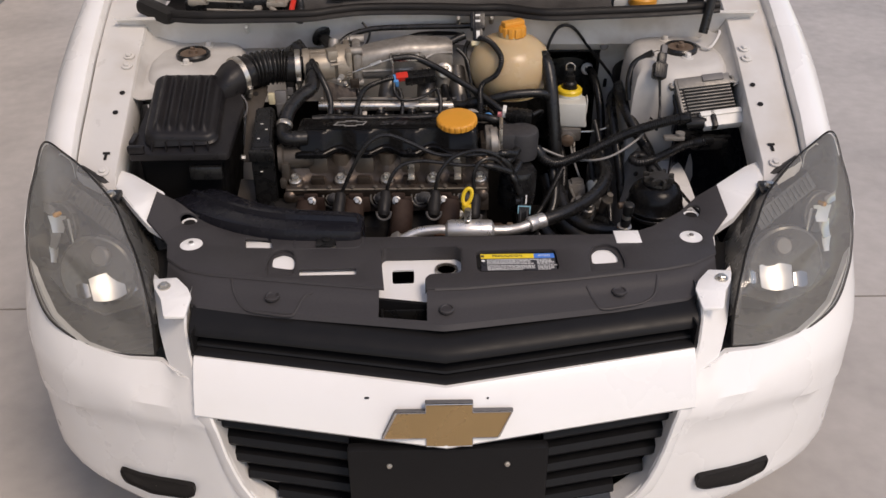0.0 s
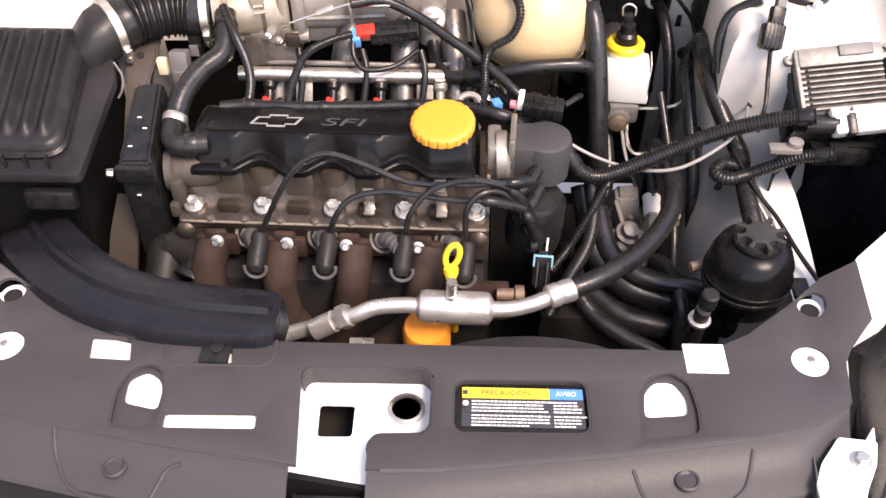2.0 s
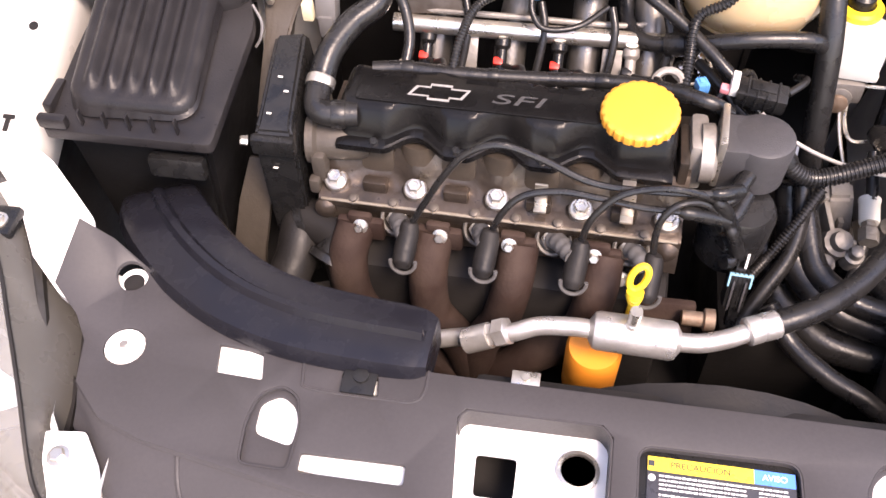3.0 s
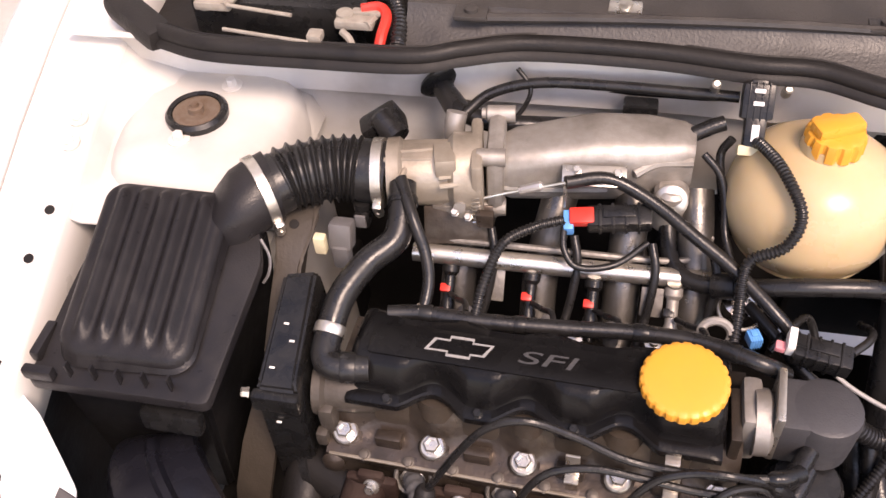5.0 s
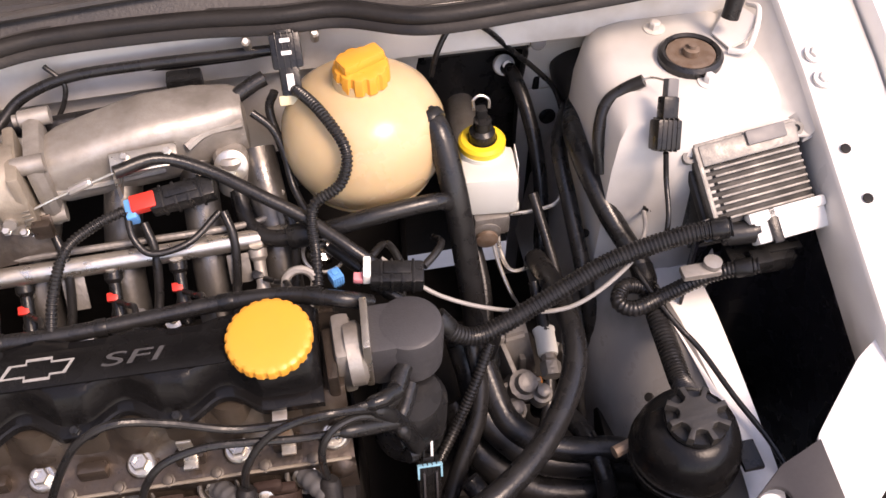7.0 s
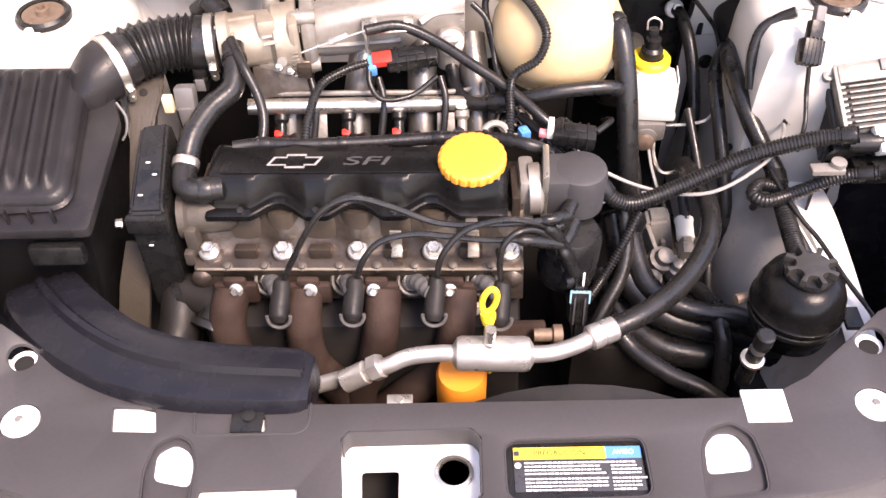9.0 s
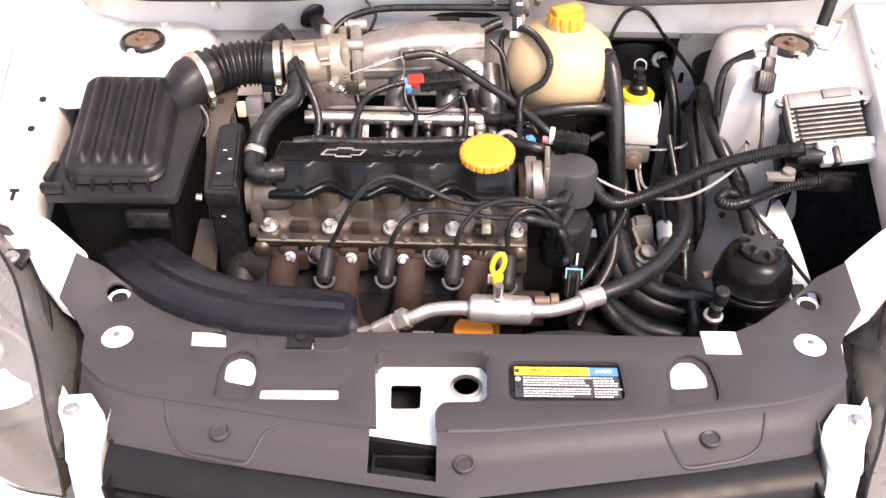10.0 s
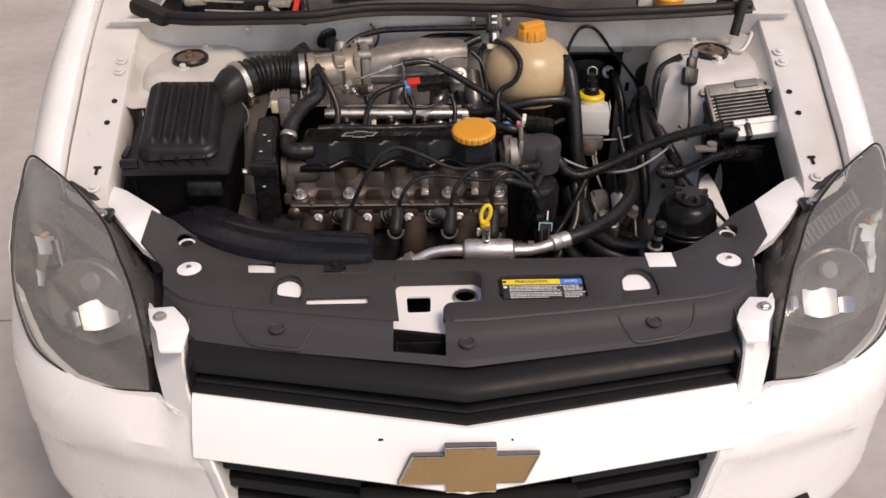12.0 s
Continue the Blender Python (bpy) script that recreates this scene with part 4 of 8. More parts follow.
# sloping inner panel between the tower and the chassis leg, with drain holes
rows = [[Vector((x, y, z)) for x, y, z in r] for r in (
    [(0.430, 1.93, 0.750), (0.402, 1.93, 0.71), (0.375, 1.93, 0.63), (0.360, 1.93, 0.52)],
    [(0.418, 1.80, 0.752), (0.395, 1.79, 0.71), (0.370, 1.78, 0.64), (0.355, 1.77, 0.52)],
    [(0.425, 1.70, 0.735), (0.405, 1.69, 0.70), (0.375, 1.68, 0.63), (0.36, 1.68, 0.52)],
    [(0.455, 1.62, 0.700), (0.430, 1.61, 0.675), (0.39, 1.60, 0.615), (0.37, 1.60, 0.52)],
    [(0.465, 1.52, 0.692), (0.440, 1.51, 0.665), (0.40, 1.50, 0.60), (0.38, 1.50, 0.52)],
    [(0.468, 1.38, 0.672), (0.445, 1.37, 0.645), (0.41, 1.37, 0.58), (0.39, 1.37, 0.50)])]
inner_panel = part("inner_panel", grid_sheet(rows, 0.002), SHADEPANEL, car, "inner panel, white paint greyed for shade and dirt", 60)
for p in ((0.402, 1.655, 0.690), (0.408, 1.560, 0.652), (0.412, 1.50, 0.625), (0.386, 1.745, 0.715)):
    part("drain_hole", moved(turned([(0.005, -0.002), (0.005, 0.001), (0, 0.0015)], 10), axis(p, (-0.7, -0.15, 0.7))), DEEP, inner_panel)

# black arch liner below the control unit
liner = smooth_line([(0.462, 1.640, 0), (0.478, 1.672, 0), (0.505, 1.694, 0), (0.540, 1.702, 0), (0.572, 1.696, 0), (0.596, 1.674, 0), (0.608, 1.635, 0), (0.608, 1.570, 0), (0.600, 1.500, 0), (0.590, 1.440, 0)], 5)
rows = []
for p in liner:
    top = min(0.795, float(np.interp(p.y, [r[0] for r in RAIL], [r[3] for r in RAIL])) - 0.066)
    rows.append([Vector((p.x + (0.53 - p.x) * f, p.y + (1.58 - p.y) * f, z)) for z, f in ((0.42, 0.30), (0.50, 0.14), (0.58, 0.05), (0.66, 0.01), (top, 0.0))])
part("arch_liner", grid_sheet(rows, 0.003), NAVY, car, "smooth black wheel arch liner", 60)

# pale curved wheel-arch flange that shows between the steering reservoir and the wing
edge_out = smooth_line([(0.470, 1.722, 0.702), (0.492, 1.690, 0.700), (0.498, 1.640, 0.698), (0.496, 1.570, 0.696), (0.493, 1.500, 0.692), (0.490, 1.440, 0.688), (0.484, 1.390, 0.680)], 6)
edge_in = smooth_line([(0.430, 1.700, 0.692), (0.441, 1.660, 0.694), (0.451, 1.598, 0.694), (0.457, 1.535, 0.692), (0.457, 1.470, 0.688), (0.455, 1.430, 0.684), (0.450, 1.390, 0.678)], 6)
part("arch_flange", grid_sheet([[a, a.lerp(b, 0.5) + Vector((0, 0, 0.002)), b, b + Vector((0.002, 0, -0.02))] for a, b in zip(edge_in, edge_out)], 0.0025), PAINT, car, "pale wheel arch flange", 50)

# firewall with its ledge, plenum front and the cowl
fw = [(0.740, 1.968), (0.760, 1.964), (0.78, 1.958), (0.825, 1.937), (0.852, 1.918), (0.862, 1.904), (0.868, 1.900), (0.874, 1.893), (0.925, 1.889), (0.945, 1.882), (0.949, 1.868), (0.953, 1.868)]
fx = sorted([-0.66 + 1.32 * i / 20 for i in range(21)] + [0.225, 0.355, 0.368])
rows = [[Vector((CX + x, (y if x > 0.2 or y < 1.905 else 1.905 + (y - 1.905) * max(0.15, (x - 0.05) / 0.15)) + 0.012 * (1 - abs(x) / 0.62), z)) for z, y in fw] for x in fx]
sheet = grid_sheet(rows)
# opening in front of the brake booster
bmesh.ops.delete(sheet, geom=[f for f in sheet.faces if 0.225 < f.calc_center_median().x - CX < 0.355 and f.calc_center_median().z < 0.845], context="FACES")
bmesh.ops.recalc_face_normals(sheet, faces=sheet.faces[:])
bmesh.ops.solidify(sheet, geom=sheet.faces[:], thickness=0.002)
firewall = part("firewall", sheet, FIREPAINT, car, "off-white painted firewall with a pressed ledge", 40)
# lower firewall left of the booster, a near-black sheet of its own
for x0, x1 in ((-0.64, 0.205),):
    part("lower_firewall", grid_sheet([[Vector((CX + x0 + (x1 - x0) * k / 8, y, z)) for z, y in ((0.36, 1.985), (0.62, 1.972), (0.735, 1.966), (0.748, 1.985))] for k in range(9)], 0.004), DEEP, firewall, "near-black lower firewall sheet", 40)
part("side_panel", grid_sheet([[Vector((CX + 0.357 + 0.283 * k / 6, y, z)) for z, y in ((0.36, 1.985), (0.62, 1.970), (0.735, 1.9655), (0.744, 1.9675))] for k in range(7)], 0.003), SHADEDUSTBAY, firewall, "lower firewall panel in the shaded, dusty bay paint", 40)
part("opening_edge", tube([(CX + 0.232, 1.930, 0.846), (CX + 0.300, 1.928, 0.847), (CX + 0.340, 1.928, 0.845), (CX + 0.352, 1.934, 0.834), (CX + 0.355, 1.948, 0.800), (CX + 0.356, 1.966, 0.740), (CX + 0.357, 1.970, 0.62)], 0.0035, 8), SEAL, firewall, "black rubber edge round the opening")
part("blanking_plug", moved(turned([(0.011, -0.003), (0.011, 0.002), (0.008, 0.0035), (0, 0.0025)], 18), axis((0.402, 1.9625, 0.700), (0, -0.97, 0.2))), RUBBER, firewall, "black rubber blanking plug")
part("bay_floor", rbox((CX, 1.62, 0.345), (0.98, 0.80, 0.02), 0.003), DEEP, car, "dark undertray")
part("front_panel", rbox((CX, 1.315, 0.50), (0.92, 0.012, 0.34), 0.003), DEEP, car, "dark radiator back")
part("fan_shroud", join(moved(turned([(0.205, 0), (0.21, 0.03), (0.19, 0.04), (0.185, 0.0)], 36), axis((0.14, 1.325, 0.52), (0, 1, 0))), rbox((0.14, 1.335, 0.52), (0.46, 0.02, 0.40), 0.01)), SEAL, car, "black fan shroud")

# front wheels
def wheel(s):
    m = axis((sx(s, 0.745), 1.84, 0.288), (s, 0, 0))
    w = part("wheel", moved(turned([(0.19, -0.085), (0.255, -0.09), (0.278, -0.075), (0.288, -0.05), (0.288, 0.05), (0.278, 0.075), (0.255, 0.085), (0.19, 0.082)], 40), m), TYRE, car, "black tyre")
    part("rim", moved(turned([(0.19, -0.08), (0.19, 0.078), (0.175, 0.07), (0.165, 0.03), (0.06, 0.045), (0.05, 0.055), (0, 0.055)], 40), m), ALU, w, "silver wheel rim")


wheel(1)
wheel(-1)


def bonnet():
    """The raised bonnet, hinged at the scuttle and standing steeply over the bay."""
    base, up = Vector((CX, 2.03, 1.03)), Vector((0, -0.34, 0.94))
    rows = []
    for j in range(13):
        q = j / 12
        row = []
        for i in range(25):
            a = -1 + 2 * i / 24
            half = 0.70 - 0.10 * q - 0.06 * q ** 4
            crown = 0.05 * (1 - a * a) + 0.03 * math.sin(q * math.pi)
            p = base + up * (0.98 * q - 0.05 * q * a * a) + Vector((a * half, 0, 0)) + Vector((0, 0.94, 0.34)) * crown
            row.append(p)
        rows.append(row)
    hood = part("bonnet", grid_sheet(rows, 0.018), PAINT, car, "white bonnet raised on its stay", 50)
    # unseen dark liner, added to cut bounce and reflections under the bonnet
    part("unseen_liner", grid_sheet([[p + Vector((0, -0.94, -0.34)) * 0.026 for p in r[5:-5]] for r in rows[1:9]], 0.004), SEAL, hood, "unseen black liner added to darken what the bay reflects", 50)


bonnet()

# ---- the plastic cover over the radiator support ----
def radiator_cover():
    th = thing("radiator_cover", "grained black plastic cover over the radiator support", "engine cover", (CX, 1.25, 0.76))
    NOTCH = [(-0.0215, 1.1625), (-0.0215, 1.190), (-0.0150, 1.2005), (0.029, 1.2025), (0.0365, 1.211), (0.0372, 1.271), (0.028, 1.2815), (-0.089, 1.2805), (-0.0955, 1.272), (-0.086, 1.1645)]
    back = [(-0.485, 1.411), (-0.450, 1.402), (-0.42, 1.388), (-0.36, 1.350), (-0.325, 1.326), (-0.295, 1.316), (-0.24, 1.314), (-0.10, 1.3115), (0.29, 1.3105), (0.325, 1.315), (0.362, 1.334), (0.418, 1.380), (0.450, 1.402), (0.485, 1.411),
            (0.490, 1.347), (0.466, 1.320), (0.455, 1.300), (0.447, 1.250), (0.405, 1.222), (0.36, 1.209), (0.214, 1.185), (0.04, 1.164), *NOTCH,
            (-0.21, 1.185), (-0.36, 1.211), (-0.405, 1.226), (-0.439, 1.258), (-0.448, 1.300), (-0.466, 1.326), (-0.490, 1.347)]
    # stepped arches with a D-shaped opening in their floor
    arch_l = round_loop([(-0.273, 1.203), (-0.277, 1.243), (-0.272, 1.270), (-0.253, 1.281), (-0.236, 1.272), (-0.2285, 1.245), (-0.2285, 1.202)], 0.008, 3)
    arch_r = round_loop([(0.236, 1.200), (0.241, 1.255), (0.253, 1.277), (0.275, 1.284), (0.293, 1.269), (0.297, 1.236), (0.295, 1.209)], 0.008, 3)
    d_l = [(-0.267, 1.234), (-0.269, 1.262), (-0.253, 1.273), (-0.238, 1.264), (-0.232, 1.250), (-0.232, 1.226)]
    d_r = [(0.244, 1.230), (0.247, 1.260), (0.259, 1.274), (0.278, 1.274), (0.288, 1.254), (0.287, 1.234)]
    tray = round_loop([(0.058, 1.268), (0.190, 1.270), (0.191, 1.206), (0.058, 1.204)], 0.014, 5)
    holes = [arch_l, arch_r,
             round_loop([(-0.321, 1.3135), (-0.279, 1.3110), (-0.273, 1.283), (-0.316, 1.285)], 0.002, 2), round_loop([(0.293, 1.3085), (0.330, 1.3135), (0.328, 1.282), (0.300, 1.283)], 0.002, 2),
             round_loop([(-0.2215, 1.220), (-0.132, 1.2215), (-0.131, 1.2035), (-0.2205, 1.203)], 0.003, 2), disc(-0.408, 1.299, 0.0195), disc(0.4185, 1.300, 0.0195), disc(-0.427, 1.373, 0.0140), disc(0.437, 1.374, 0.0140),
             tray, round_loop([(-0.203, 1.300), (-0.171, 1.300), (-0.168, 1.282), (-0.199, 1.282)], 0.002, 2)]
    main = part("cover_panel", plate(back, [h[::-1] for h in holes], lambda x, y: 0.7655 + end_rise(x, y), 0.0045, 0.0012), COVER, th)
    # walls that run down from the openings
    hang = lambda loop, z0, z1, close: grid_sheet([[Vector((x, y, z)) for x, y in loop] for z in (z0, z1)], 0.0015, close)
    for loop, deep in ((arch_l, 0.7590), (arch_r, 0.7590), (tray, 0.7585)):
        part("recess_wall", hang(loop, 0.7648, deep, True), COVER, main)
    part("recess_wall", hang([(x + 0.0, y) for x, y in round_loop([(-0.022, 1.15), *NOTCH, (-0.085, 1.15)], 0.005, 3)[8:-8]], 0.7648, 0.7392, False), COVER, main, "deep rim round the latch opening")
    for loop, cut in ((arch_l, d_l), (arch_r, d_r)):
        mx, my = sum(p[0] for p in loop) / len(loop), sum(p[1] for p in loop) / len(loop)
        part("arch_floor", plate([(mx + (x - mx) * 1.03, my + (y - my) * 1.03) for x, y in loop], [round_loop(cut, 0.007, 3)[::-1]], 0.7600, 0.0022, 0.0006), COVER, main)
    # front apron, a step lower, running down to the grille in a shallow V
    ridge = [(-0.439, 1.258), (-0.405, 1.226), (-0.36, 1.211), (-0.21, 1.185), (-0.09, 1.166), (-0.02, 1.1615), (0.04, 1.164), (0.214, 1.185), (0.36, 1.209), (0.405, 1.222), (0.447, 1.250)]
    # a soft moulded step runs along the apron
    apron_z = lambda q: 0.7625 - 0.020 * q - 0.0035 * (0.5 - 0.5 * math.cos(math.pi * min(1.0, max(0.0, (q - 0.2) / 0.35))))
    n = 72
    xs = [-0.437 + 0.882 * i / n for i in range(n + 1)]
    rows = []
    for k in range(13):
        q = k / 12
        row = []
        for x in xs:
            yb = float(np.interp(x, [a for a, _ in ridge], [b for _, b in ridge])) + 0.003
            yf = 1.096 + 0.157 * min(abs(x - CX), 0.39) + max(0.0, abs(x - CX) - 0.385) * 1.15
            y = yb + (yf - yb) * q
            z = apron_z(q) - (0.006 if q == 1 else 0)
            row.append(Vector((x, y, z)))
        rows.append(row)
    bm = bmesh.new()
    vs = [[bm.verts.new(p) for p in r] for r in rows]
    for k, (a, b) in enumerate(zip(vs, vs[1:])):
        for i in range(n):
            cx = (a[i].co.x + a[i + 1].co.x) / 2
            if -0.088 < cx < -0.020 and k < 10:
                continue
            bm.faces.new((a[i], a[i + 1], b[i + 1], b[i]))
    bmesh.ops.recalc_face_normals(bm, faces=bm.faces[:])
    bmesh.ops.solidify(bm, geom=bm.faces[:], thickness=0.003)
    part("apron", bm, COVER, th, "", 30)
    for side in ([x for x in xs if x < -0.088], [x for x in xs if x > -0.02]):
        part("ridge_step", grid_sheet([[Vector((x, float(np.interp(x, [a for a, _ in ridge], [b for _, b in ridge])) + dy, z)) for dy, z in ((0.004, 0.7655), (0.0, 0.7645), (-0.0020, 0.7622), (0.004, 0.757))] for x in side]), COVER, th)
    # box below the latch opening
    part("latch_well", join(rbox((-0.054, 1.136, 0.699), (0.072, 0.036, 0.004), 0.001), rbox((-0.0895, 1.137, 0.717), (0.003, 0.034, 0.036), 0.001), rbox((-0.0185, 1.137, 0.717), (0.003, 0.034, 0.036), 0.001),
                            rbox((-0.054, 1.1195, 0.716), (0.072, 0.003, 0.036), 0.001), rbox((-0.054, 1.1515, 0.716), (0.074, 0.003, 0.034), 0.001)), BLACK, th, "black latch well")
    def clip_q(x, y):
        yb = float(np.interp(x, [a for a, _ in ridge], [b for _, b in ridge])) + 0.003
        yf = 1.096 + 0.157 * abs(x - CX)
        return (y - yb) / (yf - yb)
    part("rib", tube([(x, y, 0.7650) for x, y in [(-0.240, 1.313), (-0.237, 1.290), (-0.228, 1.280), (-0.16, 1.279), (-0.137, 1.280), (-0.128, 1.290), (-0.127, 1.312)]], 0.0018, 6), COVER, th)
    # raised outlines round the outer clips, one running on into the middle of the apron
    for pts in ([(-0.326, 1.203), (-0.318, 1.176), (-0.298, 1.149), (-0.262, 1.139), (-0.232, 1.133), (-0.222, 1.138), (-0.210, 1.163), (-0.196, 1.169)],
                [(0.227, 1.174), (0.237, 1.150), (0.247, 1.137), (0.280, 1.142), (0.311, 1.150), (0.332, 1.166), (0.342, 1.198)]):
        part("rib", tube([(p.x, p.y, apron_z(min(1.0, max(0.0, clip_q(p.x, p.y)))) - 0.0006) for p in smooth_line([(x, y, 0) for x, y in pts], 5)], 0.0023, 8, straight=True), COVER, th)
    for x, y in ((-0.259, 1.166), (0.009, 1.128), (0.277, 1.167)):
        part("push_clip", turned([(0.0115, 0.0), (0.0115, 0.003), (0.0095, 0.004), (0.008, 0.002), (0, 0.0025)], 20, Matrix.Translation((x, y, apron_z(clip_q(x, y)) + 0.0012))), COVER, th, "round black push clip")
    for x, y in ((-0.408, 1.299), (0.4185, 1.300)):
        part("rivet_washer", turned([(0.0185, -0.0105), (0.0185, 0.004), (0.006, 0.0055), (0.005, 0.008), (0, 0.008)], 20, Matrix.Translation((x, y, 0.7602))), PAINT, th, "white washer under the rivet")
    for x, y in ((-0.427, 1.373), (0.437, 1.374)):
        part("eyelet", turned([(0.0138, -0.0105), (0.0134, 0.0012), (0.0, 0.0012)], 24, Matrix.Translation((x, y, 0.7610))), PAINT, th, "white lined hole")
        part("hole_floor", turned([(0.0102, 0.0), (0.0100, 0.0012), (0.0, 0.0013)], 20, Matrix.Translation((x + (0.0012 if x < 0 else -0.0012), y - 0.0034, 0.7618))), DEEP, th)
    for x, y in ((-0.408, 1.299), (0.4185, 1.300)):
        bolt("rivet", (x, y, 0.7665), (0, 0, 1), th, 0.0042, 0.003, mat=GEAR)
    # small clamp at the back edge
    part("edge_clip", join(rbox((-0.042, 1.330, 0.742), (0.026, 0.014, 0.003), 0.001), moved(turned([(0.004, 0), (0.004, 0.003), (0, 0.003)], 10), Matrix.Translation((-0.042, 1.330, 0.743)))), STEEL, th, "plain metal spring clip")
    # label in its recess
    tray_floor = part("label_tray", rbox((0.1245, 1.2370, 0.7576), (0.142, 0.074, 0.002), 0.0006), BLACK, th, "")
    LX, LY, LZ = 0.1262, 1.2384, 0.7596
    lab = part("warning_label", rbox((LX, LY, LZ), (0.120, 0.0465, 0.0015), 0.0005), LABEL, th, "black warning label with yellow and blue heading")
    part("heading_yellow", rbox((LX - 0.0165, LY + 0.0165, LZ + 0.0010), (0.086, 0.0125, 0.0008), 0.0), LABELY, lab, "yellow heading strip")
    part("heading_blue", rbox((LX + 0.0430, LY + 0.0165, LZ + 0.0010), (0.033, 0.0125, 0.0008), 0.0), LABELB, lab, "blue heading strip")
    words("heading_words", "PRECAUCION", 0.0078, Matrix.Translation((LX - 0.0165, LY + 0.0165, LZ + 0.0016)), LABEL, lab)
    words("heading_words", "AVISO", 0.0072, Matrix.Translation((LX + 0.0430, LY + 0.0165, LZ + 0.0016)), PRINTW, lab)
    rnd = random.Random(3)
    # unreadable small print: rows of short dashes
    for x0, x1, n in ((-0.050, 0.026, 8), (0.030, 0.057, 8)):
        for k in range(n):
            x, dashes = x0, []
            end = x1 - (0.006 * rnd.random() if k < n - 1 else 0.3 * (x1 - x0))
            while x < end:
                w = 0.0015 + 0.0045 * rnd.random()
                dashes.append(rbox((LX + x + w / 2, LY + 0.0065 - 0.0038 * k - (0.0015 if k > 3 else 0), LZ + 0.0009), (w, 0.0012 + 0.0006 * rnd.random(), 0.0006), 0.0))
                x += w + 0.0009
            part("print_line", join(*dashes), PRINTW, lab)
    part("print_mark", rbox((LX - 0.0565, LY + 0.0165, LZ + 0.0016), (0.005, 0.005, 0.0006), 0.0), LABEL, lab)
    part("print_mark", turned([(0.0030, 0), (0.0030, 0.0006), (0, 0.0006)], 14, Matrix.Translation((LX - 0.0560, LY + 0.004, LZ + 0.0007))), PRINTW, lab)


radiator_cover()

# ---- the engine ----
EO, EYAW = Vector((-0.093, 1.531, 0.757)), radians(-2.6)
EX = Vector((math.cos(EYAW), math.sin(EYAW), 0.022)).normalized()
EY = Vector((-math.sin(EYAW), math.cos(EYAW), 0.0)).normalized()
EZ = EX.cross(EY)


def en(u, v, w):
    """A point in the engine's own frame: along it, back from the head bolts, and up."""
    return EO + EX * u + EY * v + EZ * w


EM = Matrix((EX, EY, EZ)).transposed().to_4x4()
EM.translation = EO
engine = thing("engine", "four-cylinder engine with oily cast head and black valve cover", "engine", (-0.09, 1.55, 0.46))


def bump(u, centres, width):
    return max(math.exp(-((u - c) / width) ** 2) for c in centres)


